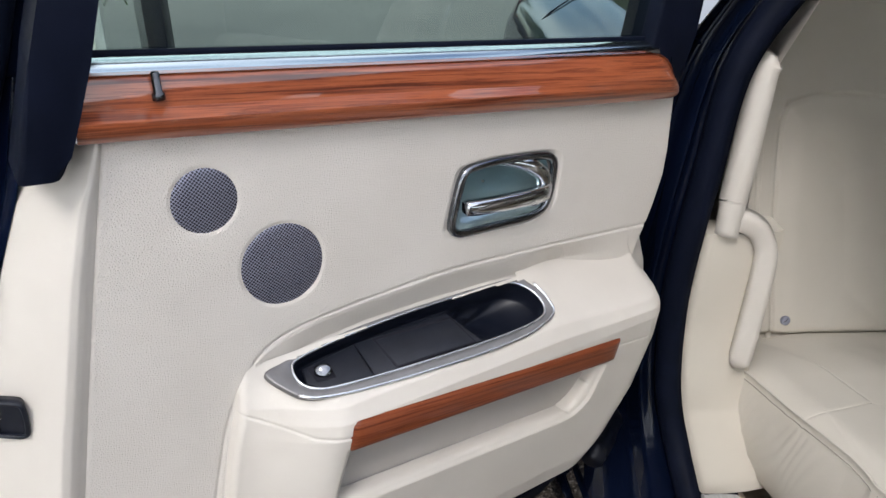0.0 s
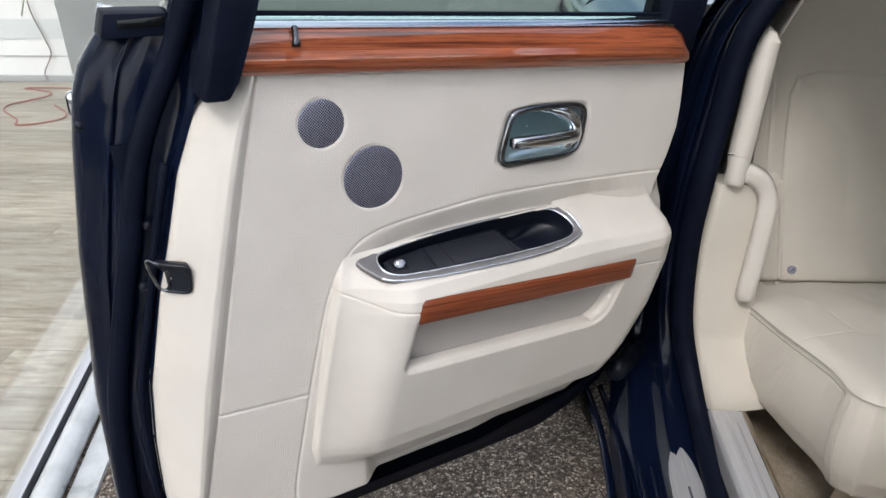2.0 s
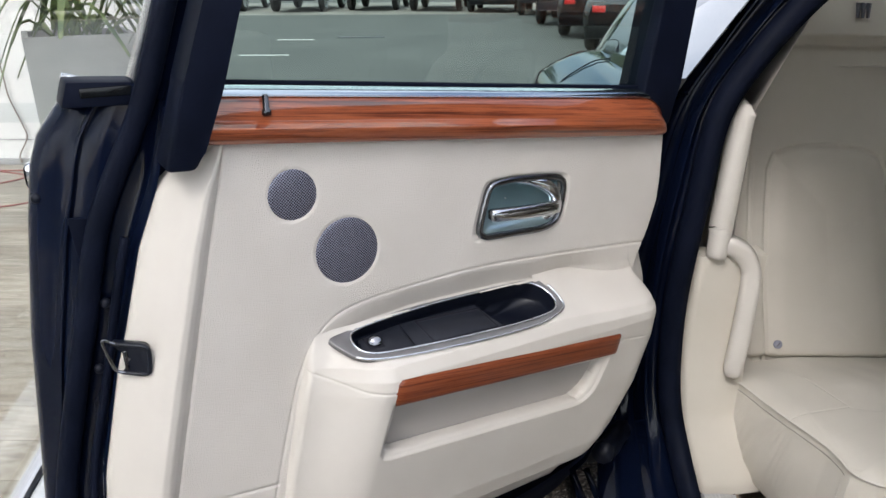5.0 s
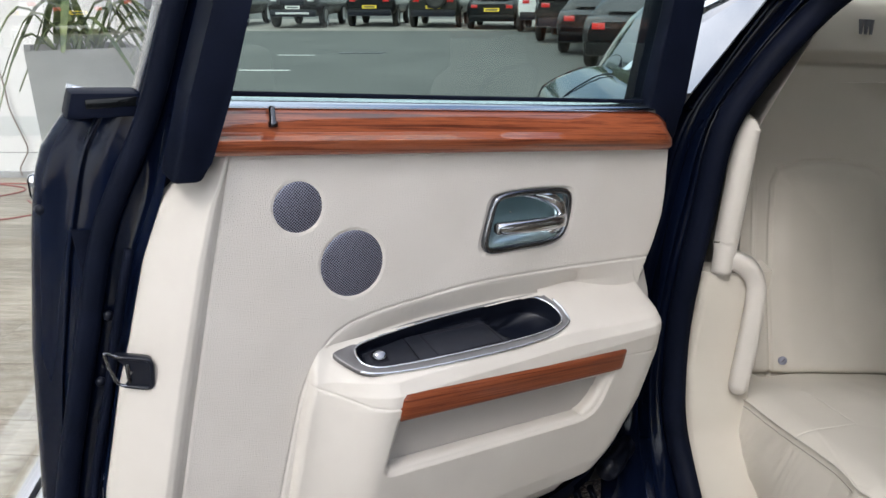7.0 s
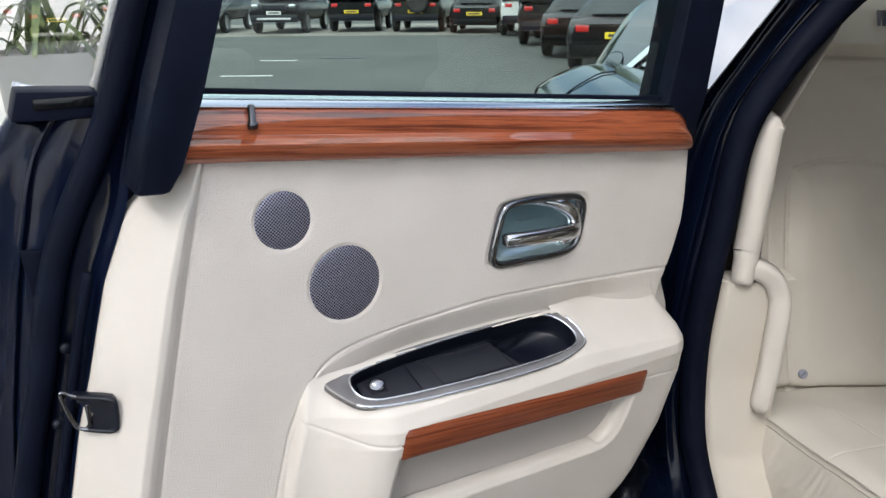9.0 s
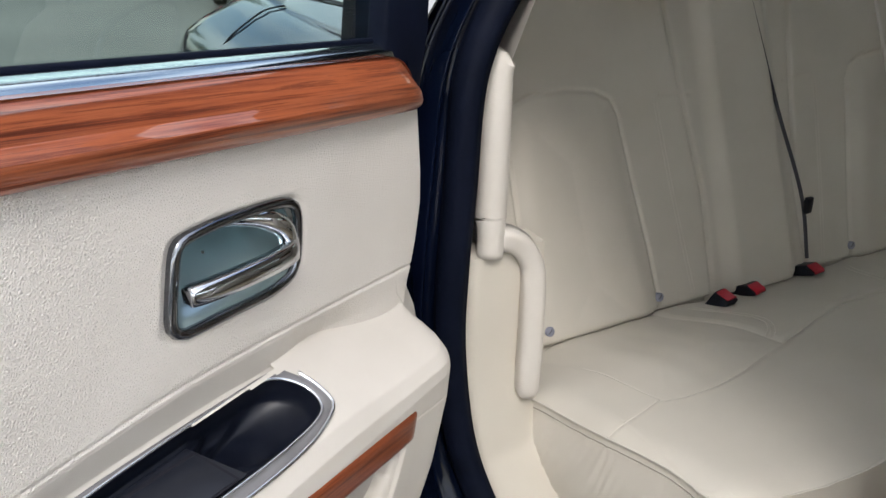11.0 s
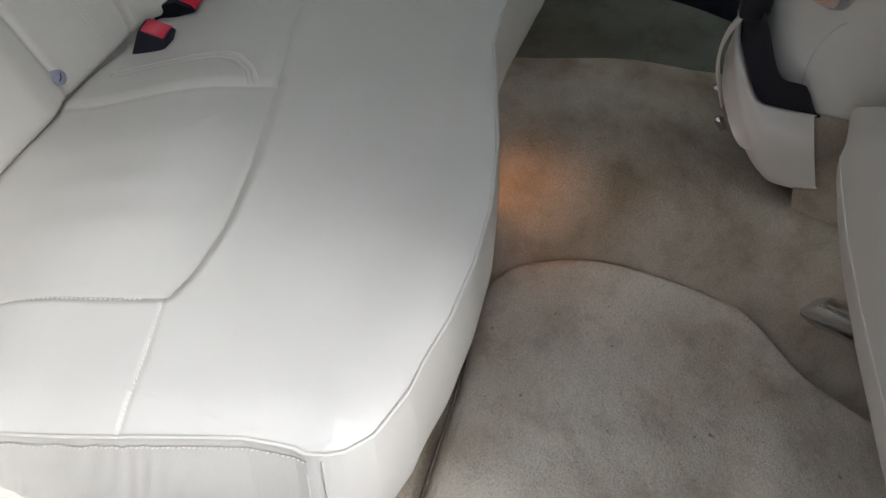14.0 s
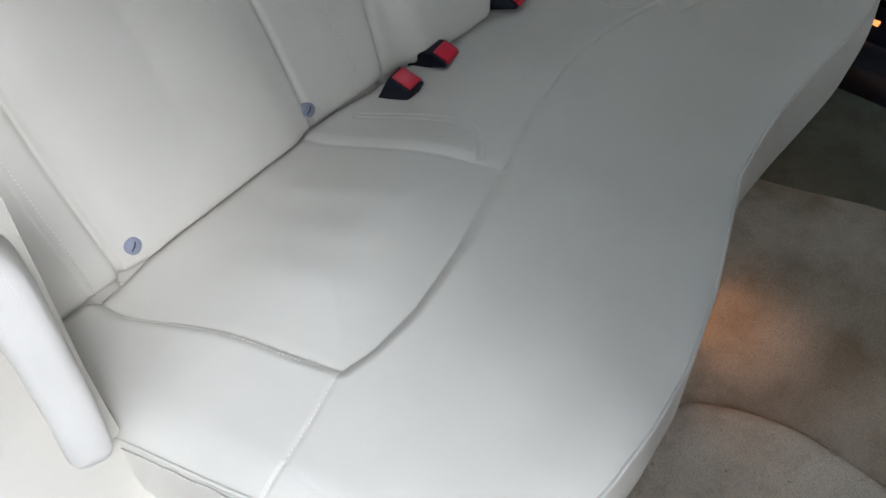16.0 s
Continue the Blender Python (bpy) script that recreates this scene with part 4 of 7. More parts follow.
def build_opening():
    sweep("opening_seal", OPEN, [(-0.026, -0.004), (-0.020, 0.012), (-0.006, 0.020), (0.010, 0.018), (0.022, 0.006), (0.026, -0.010), (0.0, -0.016)], RUBBER, body, "thick dark rubber door seal", False, (-0.75, -0.65, 0.1))
    rows = []
    for k, dy, dx in ((-0.05, 0.03, 0), (0.10, 0.030, 0), (0.22, 0.040, 0.0), (0.30, 0.012, 0.0), (0.36, 0.010, 0.0), (0.42, 0.040, 0.0), (0.60, 0.050, 0.0), (0.68, 0.022, 0), (0.80, 0.020, 0), (0.88, 0.045, 0), (1.0, 0.050, 0), (1.05, 0.12, 0.01)):
        p = OPEN + (OUTER - OPEN) * k
        fade = smoothstep(0.40, 0.62, p[:, 2])
        rail = smoothstep(1.40, 1.46, p[:, 2])
        p = p + stack([0 * fade + dx, dy * fade * (1 - rail), -(dy * 0.5) * (1 - fade) + dy * 0.5 * rail], -1)
        rows.append(p)
    grid("opening_jamb", rows, NAVY, body, "glossy dark blue door jamb")
    sweep("hinge_gaiter", curve([(0.40, 1.36, 0.52), (0.43, 1.42, 0.50), (0.46, 1.50, 0.47), (0.49, 1.55, 0.46)], 14), ring(0.022, 10), BLACK, body)
    # outer sill ridges and step plate
    for x, z, r in ((0.395, 0.292, 0.010), (0.428, 0.300, 0.008), (0.462, 0.306, 0.008), (0.485, 0.312, 0.006)):
        sweep("sill_ridge", curve([(x - 0.01, 1.60, z), (x + 0.005, 1.40, z), (x, 1.0, z), (x, 0.25, z)], 24), ring(r, 8), NAVY, body)
    n = 30
    t = np.linspace(0, 1, n)[:, None]
    s = np.linspace(0, 1, 8)[None, :]
    y = 1.338 - 1.05 * t
    half = 0.044 * np.sqrt(np.clip(1 - (1 - np.clip(t / 0.12, 0, 1)) ** 2, 0.0, 1))
    xc = 0.553 - 0.012 * np.clip(t / 0.2, 0, 1) - 0.004 * t
    grid("step_plate", stack([xc + (2 * s - 1) * half, y + 0 * s, 0.374 + 0.020 * (s - 0.5) + 0 * t], -1), TREAD, body, "brushed metal outer step plate")
    for k, (dy, ln) in enumerate(((0.0, 0.05), (0.06, 0.04), (0.11, 0.06))):
        box("script_bar", (0.530 + 0.003 * k, 1.19 - dy - ln, 0.370), (0.533 + 0.003 * k, 1.19 - dy, 0.3755), INK, body, "", 0)
    # tread plate on the sill
    t = np.linspace(0, 1, 40)[:, None]
    s = np.linspace(0, 1, 60)[None, :]
    y = 1.365 - 1.1 * t
    x = 0.597 + 0.082 * s - 0.012 * t
    z = 0.420 + 0.004 * np.sin(s * math.pi) - 0.03 * smoothstep(0.08, 0.0, s) + 0.0035 * (np.exp(-((s - 0.14) / 0.03) ** 2) + np.exp(-((s - 0.48) / 0.035) ** 2) * smoothstep(0.03, 0.05, t) + np.exp(-((s - 0.66) / 0.035) ** 2) * smoothstep(0.03, 0.05, t)) - 0.05 * smoothstep(0.94, 1.0, s)
    grid("tread_plate", stack([x + 0 * t, y + 0 * s, z + 0 * t], -1), TREAD, body, "ribbed brushed aluminium tread plate")
    # rear wing and pillar, with quarter glass
    prof = np.array([(0.22, 0.40), (0.28, 0.368), (0.35, 0.345), (0.45, 0.328), (0.55, 0.315), (0.62, 0.309), (0.70, 0.304), (0.80, 0.300), (0.90, 0.300), (1.00, 0.303), (1.08, 0.318), (1.13, 0.345), (1.155, 0.385), (1.176, 0.43), (1.187, 0.46), (1.191, 0.50), (1.193, 0.545)])
    zp = np.concatenate([np.linspace(0.22, 1.0, 26), prof[-7:, 0]])[None, :]
    xp = np.interp(zp, prof[:, 0], prof[:, 1])
    flip = lambda p: np.asarray(p) * [-1, 1, 1] + [2 * CX, 0, 0]
    def shell(name, y0, y1, n, far, label):
        y = np.linspace(y0, y1, n)[:, None]
        rear, nose = np.clip((y - 2.35) / 0.61, 0, 1), np.clip((-2.2 - y) / 0.85, 0, 1)
        x = xp + 0.30 * rear**2.6 + 0.26 * nose**2.4
        z = zp * (1 - 0.05 * rear - 0.10 * np.clip((-1.3 - y) / 1.75, 0, 1))
        arch = np.minimum(np.hypot(y - 2.15, zp - 0.36), np.hypot(y + 1.55, zp - 0.36))
        p = stack([x, y, z], -1)
        return grid(name, flip(p) if far else p, NAVY, body, label, keep=arch > 0.395)
    shell("rear_wing", 1.52, 2.96, 110, False, "glossy dark blue rear wing")
    shell("front_wing", -3.05, 0.26, 180, False, "dark blue front wing and closed front door")
    shell("far_flank", -3.05, 2.96, 300, True, "dark blue far side of the body")
    ys = np.linspace(1.52, 2.96, 60)[:, None]
    tail = np.clip((ys - 2.35) / 0.61, 0, 1)
    s = np.linspace(0, 1, 24)[None, :]
    ztop = table(ys, [(1.5, 1.50), (1.9, 1.475), (2.2, 1.41), (2.5, 1.31), (2.75, 1.215), (2.96, 1.155)])
    zl = 1.188 - 0.045 * tail
    zz = zl + (ztop - zl) * s
    xx = 0.512 + 0.30 * tail**2.6 + (zz - zl) * (0.58 + 0.4 * (zz - zl))
    pp = stack([xx, ys + 0 * s, zz], -1)
    grid("rear_pillar", pp, NAVY, body, "dark blue rear roof pillar")
    grid("rear_pillar", flip(pp), NAVY, body, "dark blue rear roof pillar")
    xr = np.linspace(0, 1, 24)[None, :]
    x1 = 0.512 + 0.30 * tail**2.6 + (ztop - zl) * (0.58 + 0.4 * (ztop - zl))
    lid = stack([x1 + (2 * CX - 2 * x1) * xr, ys + 0 * xr, ztop + 0.03 * np.sin(xr * math.pi)], -1)
    hole = (ys > 1.80) & (ys < 2.46) & (xr > 0.07) & (xr < 0.93)
    grid("boot_and_roof", lid, NAVY, body, "dark blue roof and boot lid", keep=~hole)
    screen = grid("rear_screen", lid[10:41, 1:-1] - [0, 0, 0.004], SMOKED, body, "tinted rear screen")
    screen.visible_shadow = False
    shelf_x, shelf_y = np.meshgrid(np.linspace(0.70, 2 * CX - 0.70, 30), np.linspace(1.88, 2.50, 20))
    grid("parcel_shelf", stack([shelf_x, shelf_y, 1.200 + 0.055 * smoothstep(1.88, 2.25, shelf_y)], -1), SMOOTH, body, "cream leather parcel shelf")
    oval = [(1.60 + 0.075 * math.cos(q), 2.30 + 0.05 * math.sin(q), 1.258) for q in np.linspace(0, 2 * math.pi, 32, endpoint=False)]
    sweep("shelf_vent", oval, ring(0.007, 8), CHROME, body, "chrome oval vent ring on the shelf", True, (0, 0, 1))
    bx = np.linspace(0, 1, 14)[None, :]
    zb_ = np.linspace(0.22, 1.15, 12)[:, None]
    grid("tail_panel", stack([0.61 + (2 * CX - 1.22) * bx + 0 * zb_, 2.96 + 0.07 * np.sin(bx * math.pi) + 0 * zb_, zb_ + 0 * bx], -1), NAVY, body, "dark blue tail")
    grid("nose_panel", stack([0.565 + (2 * CX - 1.13) * bx + 0 * zb_, -3.05 - 0.05 * np.sin(bx * math.pi) + 0 * zb_, 0.22 + (zb_ - 0.22) * 0.94 + 0 * bx], -1), NAVY, body, "dark blue nose")
    yb = np.linspace(-3.05, -1.28, 30)[:, None]
    xb = 0.545 + 0.26 * np.clip((-2.2 - yb) / 0.85, 0, 1) ** 2.4
    zb2 = 1.213 * (1 - 0.10 * np.clip((-1.3 - yb) / 1.75, 0, 1))
    grid("bonnet", stack([xb + (2 * CX - 2 * xb) * xr, yb + 0 * xr, zb2 + 0.035 * np.sin(xr * math.pi) ** 0.6], -1), NAVY, body, "dark blue bonnet")
    gx = lambda z: 0.512 + (z - 1.188) * (0.58 + 0.4 * (z - 1.188)) - 0.006
    def facade(name, quad, thick, material, label):
        v = [(gx(z), y, z) for y, z in quad] + [(gx(z) - thick, y, z) for y, z in quad]
        n = len(quad)
        return crisp(put(name, v, [tuple(range(n)), tuple(range(n, 2 * n))] + [(i, (i + 1) % n, n + (i + 1) % n, n + i) for i in range(n)], material, body, label, smooth=False))
    facade("quarter_glass", [(1.50, 1.225), (2.00, 1.222), (1.875, 1.315), (1.78, 1.37), (1.50, 1.44)], 0.003, DARKGLASS, "dark reflecting quarter window")
    # darkened metal carries the dark surroundings mirrored in this strip
    facade("waist_chrome", [(1.50, 1.188), (2.14, 1.190), (2.11, 1.212), (1.50, 1.226)], 0.012, DARKCHROME, "broad chrome strip under the quarter window, reflections put in as dark tone")
    facade("quarter_chrome", [(2.055, 1.213), (2.00, 1.214), (1.865, 1.312), (1.765, 1.368), (1.50, 1.436), (1.50, 1.452), (1.775, 1.386), (1.90, 1.325)], 0.010, CHROME, "chrome quarter window surround")
    # fuel flap line and wing seam
    sweep("wing_seam", curve([(0.36, 2.05, 1.137), (0.383, 2.06, 1.156), (0.43, 2.09, 1.179), (0.46, 2.105, 1.1905), (0.50, 2.12, 1.1945), (0.512, 2.14, 1.20), (0.535, 2.20, 1.225), (0.537, 2.28, 1.228), (0.53, 2.36, 1.215)], 26), ring(0.0018, 6), RUBBER, body)
    # roof over the cabin, front pillars and screens
    rx, ry = np.meshgrid(np.linspace(0.72, 2 * CX - 0.72, 16), np.linspace(-0.75, 1.80, 17))
    arch = 1 - ((rx - CX) / 0.70) ** 2
    grid("roof_skin", stack([rx, ry, 1.50 + 0.05 * arch], -1), NAVY, body, "dark blue roof")
    grid("headlining", stack([rx, ry, 1.475 + 0.035 * arch], -1), SHADE, body, "pale cloth headlining")
    box("dashboard", (0.50, -1.35, 0.35), (2 * CX - 0.50, -0.95, 1.12), SMOOTH, body, "cream dashboard", 0.06)
    for x in (0.50, 2 * CX - 0.50):
        sg = 1 if x < CX else -1
        sweep("screen_pillar", curve([(x, -1.30, 1.10), (x + sg * 0.11, -1.0, 1.32), (x + sg * 0.24, -0.70, 1.49)], 12), ring(0.035, 8), NAVY, body)
        sweep("centre_pillar", curve([(x, 0.22, 0.40), (x, 0.22, 1.20), (x + sg * 0.22, 0.25, 1.49)], 14), ring(0.05, 8), NAVY, body)
    sweep("far_pillar", curve([(2 * CX - 0.50, 1.52, 1.15), (2 * CX - 0.62, 1.55, 1.34), (2 * CX - 0.73, 1.56, 1.49)], 12), ring(0.06, 8), NAVY, body)
    gl = [(2 * CX - 0.50, 1.19), (2 * CX - 0.72, 1.485)]
    # unseen far windows; the rearmost pane is opaque to hold back side light
    for y0, y1 in ((-0.70, 0.20), (0.25, 1.02), (1.04, 1.50)):
        sw = put("side_window", [(gl[0][0], y0, gl[0][1]), (gl[0][0], y1, gl[0][1]), (gl[1][0], y1, gl[1][1]), (gl[1][0], y0 + (0.45 if y0 < 0 else 0), gl[1][1])], [(0, 1, 2, 3)], TINT if y1 < 1.2 else DARKGLASS, body, "unseen far side window that sets the cabin's daylight", smooth=False)
        sw.visible_shadow = y1 > 1.2
    ws = put("windscreen", [(0.52, -1.32, 1.10), (2 * CX - 0.52, -1.32, 1.10), (2 * CX - 0.74, -0.70, 1.495), (0.74, -0.70, 1.495)], [(0, 1, 2, 3)], TINT, body, "tinted windscreen", smooth=False)
    ws.visible_shadow = False
    box("underbody", (0.56, -2.9, 0.16), (2 * CX - 0.56, 2.9, 0.19), BLACK, body, "", 0.02)
    for y in (-1.55, 2.15):
        for far in (0, 1):
            wm = Matrix.Translation((2 * CX - 0.43 if far else 0.43, y, 0.357)) @ Matrix.Rotation(radians(90 if far else -90), 4, "Y")
            w = lathe("wheel", [(0.235, 0.09), (0.25, 0.115), (0.33, 0.115), (0.355, 0.07), (0.355, -0.07), (0.33, -0.11), (0.20, -0.10), (0.0, -0.10)], TYRE, body, "black tyre", 32, wm)
            lathe("rim", [(0, 0.075), (0.05, 0.08), (0.07, 0.07), (0.20, 0.062), (0.235, 0.092)], ALU, w, "alloy rim", 28, wm)


build_opening()


# ---- cream trim at the rear of the opening ----
def build_pillar_trim():
    trim = empty("pillar_trim", Matrix.Identity(4), "cream pillar trim with padded moulding beside the rear seat", "car trim")
    zs = np.linspace(0.405, 0.885, 40)[:, None]
    s = np.linspace(0, 1, 14)[None, :]
    xl = table(zs, [(0.40, 0.608), (0.45, 0.592), (0.51, 0.578), (0.56, 0.570), (0.65, 0.565), (0.74, 0.567), (0.80, 0.573), (0.89, 0.578)])
    xr = table(zs, [(0.40, 0.735), (0.43, 0.735), (0.475, 0.718), (0.55, 0.694), (0.65, 0.70), (0.885, 0.72)])
    yb = table(zs, [(0.30, 1.36), (0.42, 1.39), (0.55, 1.450), (0.70, 1.478), (0.885, 1.487)])
    x = xl + (xr - xl) * s
    y = yb + 0.020 * (1 - smoothstep(0, 0.08, s)) + 0.012 * s - 0.006 * np.sin(math.pi * s)
    grid("lower_panel", stack([x, y, zs + 0 * s], -1), PLASTIC, trim, "cream plastic lower panel")
    top = stack([x[-1], y[-1], 0.885 + 0 * x[-1]], -1)
    grid("panel_top", [top, top + [0, 0.06, 0.0]], PLASTIC, trim)
    # upright pad
    pad = [(-0.022, -0.012), (-0.020, 0.012), (-0.006, 0.022), (0.010, 0.020), (0.024, 0.006), (0.024, -0.02)]
    up = curve([(0.650, 1.520, 1.165), (0.643, 1.516, 1.15), (0.634, 1.506, 1.05), (0.625, 1.498, 0.955), (0.6238, 1.4965, 0.9415)], 26)
    sweep("upright_pad", up, pad, SMOOTH, trim, "padded cream upright moulding", False, (-0.35, -0.94, 0), np.concatenate([[0.93, 1.0], np.full(23, 1.0), [0.985]]))
    low = curve([(0.6235, 1.4962, 0.9395), (0.622, 1.4925, 0.925), (0.618, 1.488, 0.884)], 12)
    sweep("pad_end", low, pad, SMOOTH, trim, "", False, (-0.35, -0.94, 0), np.linspace(0.98, 0.84, 12))
    ho = curve([(0.614, 1.495, 0.904), (0.640, 1.488, 0.908), (0.668, 1.484, 0.892), (0.684, 1.480, 0.862), (0.685, 1.474, 0.83), (0.681, 1.468, 0.78), (0.676, 1.463, 0.72), (0.670, 1.459, 0.667), (0.667, 1.457, 0.638)], 44)
    sweep("hooked_pad", ho, [(-0.018, -0.02), (-0.0185, 0.006), (-0.016, 0.012), (-0.009, 0.0148), (0.007, 0.0150), (0.0145, 0.0125), (0.018, 0.006), (0.019, -0.02)], SMOOTH, trim, "padded cream hooked moulding", False, (-0.3, -0.95, 0), np.concatenate([[0.7, 0.9], np.full(38, 1.0), [0.97, 0.9, 0.75, 0.5]]))
    # cloth-covered wall behind the seat side
    rows = []
    for z in np.linspace(0.30, 1.47, 16):
        rows.append([(0.652 + 0.016 * k + (max(0, z - 1.15) * 0.45), 1.505 + 0.08 * k, z) for k in range(9)])
    grid("quarter_trim", rows, CREAM, trim, "cream quarter trim")
    return trim


build_pillar_trim()


# ---- rear bench ----
FRONT = [(0.768, 1.176), (0.772, 1.160), (0.780, 1.146), (0.80, 1.129), (0.85, 1.110), (0.93, 1.097), (1.00, 1.095), (1.07, 1.100), (1.17, 1.121), (1.27, 1.151), (1.358, 1.177)]
FRONT = FRONT + [(1.451, 1.187), (1.533, 1.189), (1.63, 1.187), (1.728, 1.182), (1.82, 1.178), (1.90, 1.183), (1.99, 1.209), (2.04, 1.235), (2.075, 1.275)]
WELL = [(0.772, 1.72), (0.783, 1.605), (0.829, 1.483), (0.855, 1.398), (0.869, 1.354), (0.900, 1.346), (0.962, 1.344), (1.05, 1.355), (1.182, 1.384), (1.15, 1.47), (1.103, 1.61), (1.08, 1.72)]
RIDGE = [(1.182, 1.384), (1.235, 1.398), (1.30, 1.418), (1.42, 1.440), (1.54, 1.440), (1.60, 1.430), (1.70, 1.41), (1.80, 1.40), (1.92, 1.385)]
MIRROR = lambda pts: [(2 * CX - x, y) for x, y in pts]


def seat_z(x, y):
    """Height of the cushion's top."""
    z = 0.632 - 0.045 * smoothstep(1.44, 1.66, y) - 0.006 * smoothstep(1.2, 1.4, y)
    z = z - 0.018 * np.exp(-np.clip(1.655 - y, 0, 1) / 0.006)
    z = z + 0.006 * np.sin((x - CX) * 3.1) ** 2
    for w in (WELL, MIRROR(WELL)):
        d = poly_dist(x, y, w)
        z = z - 0.012 * smoothstep(-0.016, 0.005, d) * (1 - 0.55 * smoothstep(0.98, 1.12, np.minimum(x, 2 * CX - x))) + 0.006 * smoothstep(0.012, 0.10, d)
        z = z - 0.0042 * np.exp(-line_dist(x, y, w) / 0.0024) * (1 - 0.5 * smoothstep(1.0, 1.12, np.minimum(x, 2 * CX - x)))
    rd = line_dist(x, y, RIDGE)
    behind = table(x, RIDGE)
    z = z - 0.0042 * np.exp(-rd / 0.0028) - 0.006 * smoothstep(0.0, 0.03, y - behind) * smoothstep(1.16, 1.24, x) * smoothstep(1.75, 1.66, x)
    for pts in ([(0.725, 1.325), (0.76, 1.331), (0.80, 1.339), (0.84, 1.347), (0.866, 1.352)],):
        for p in (pts, MIRROR(pts)):
            z = z - 0.0014 * np.exp(-(line_dist(x, y, p) / 0.0024) ** 2)
    for p in ([(1.165, 1.615), (1.194, 1.557), (1.217, 1.49), (1.215, 1.457), (1.195, 1.43), (1.176, 1.417)], [(1.171, 1.617), (1.201, 1.558), (1.2235, 1.49), (1.2215, 1.455), (1.200, 1.426), (1.180, 1.412)],):
        z = z - 0.0016 * np.exp(-(line_dist(x, y, p) / 0.002) ** 2)
    # creases in the worn leather
    z = z + 0.0012 * np.sin(95 * (x * 0.9 + 0.35 * y)) * np.exp(-(((x - 0.98) / 0.07) ** 2 + ((y - 1.47) / 0.08) ** 2))
    return z


def back_d(xx, zz):
    """How far the backrest's leather stands out of its plane."""
    d = np.zeros_like(np.asarray(xx, float))
    mir = lambda pts: [(2 * CX - p, q) for p, q in pts]
    outline = [(0.814, 0.52), (0.813, 0.60), (0.808, 0.70), (0.807, 0.80), (0.809, 0.90), (0.814, 0.985), (0.828, 1.018), (0.88, 1.031), (0.96, 1.034), (1.03, 1.026), (1.062, 1.010), (1.076, 0.980), (1.090, 0.85), (1.108, 0.70), (1.122, 0.52)]
    cen = [(1.262, 0.50), (1.264, 0.61), (1.270, 0.79), (1.252, 0.95), (1.230, 1.18), (1.218, 1.40)]
    side = [(0.772, 0.52), (0.772, 0.62), (0.769, 0.72), (0.769, 0.85), (0.772, 1.02)]
    cross = [(1.19, 1.006), (1.27, 1.0)]
    for pts, wd, dp in ((outline, 0.0042, 0.006), (cen, 0.005, 0.012), (side, 0.003, 0.002), (cross, 0.004, 0.002)):
        for p in (pts, mir(pts)):
            d = d - dp * np.exp(-(line_dist(xx, zz, p) / wd) ** 2)
    for q in (poly_dist(xx, zz, outline), poly_dist(2 * CX - xx, zz, outline)):
        d = d + 0.009 * smoothstep(-0.002, 0.05, q) - 0.008 * smoothstep(0.05, 0.16, q)
    mid = smoothstep(1.29, 1.34, xx) * smoothstep(2 * CX - 1.29, 2 * CX - 1.34, xx)
    d = d + 0.022 * mid
    d = d - 0.024 * np.exp(-np.clip(zz - 0.575, 0, 1) / 0.007)
    near = np.minimum(xx, 2 * CX - xx)
    head = smoothstep(1.246, 1.275, zz) * smoothstep(1.135, 1.10, near)
    d = d + 0.022 * head - 0.007 * np.exp(-((zz - 1.246 - 0.02 * smoothstep(1.06, 1.125, near)) / 0.005) ** 2) * smoothstep(1.14, 1.12, near)
    return d


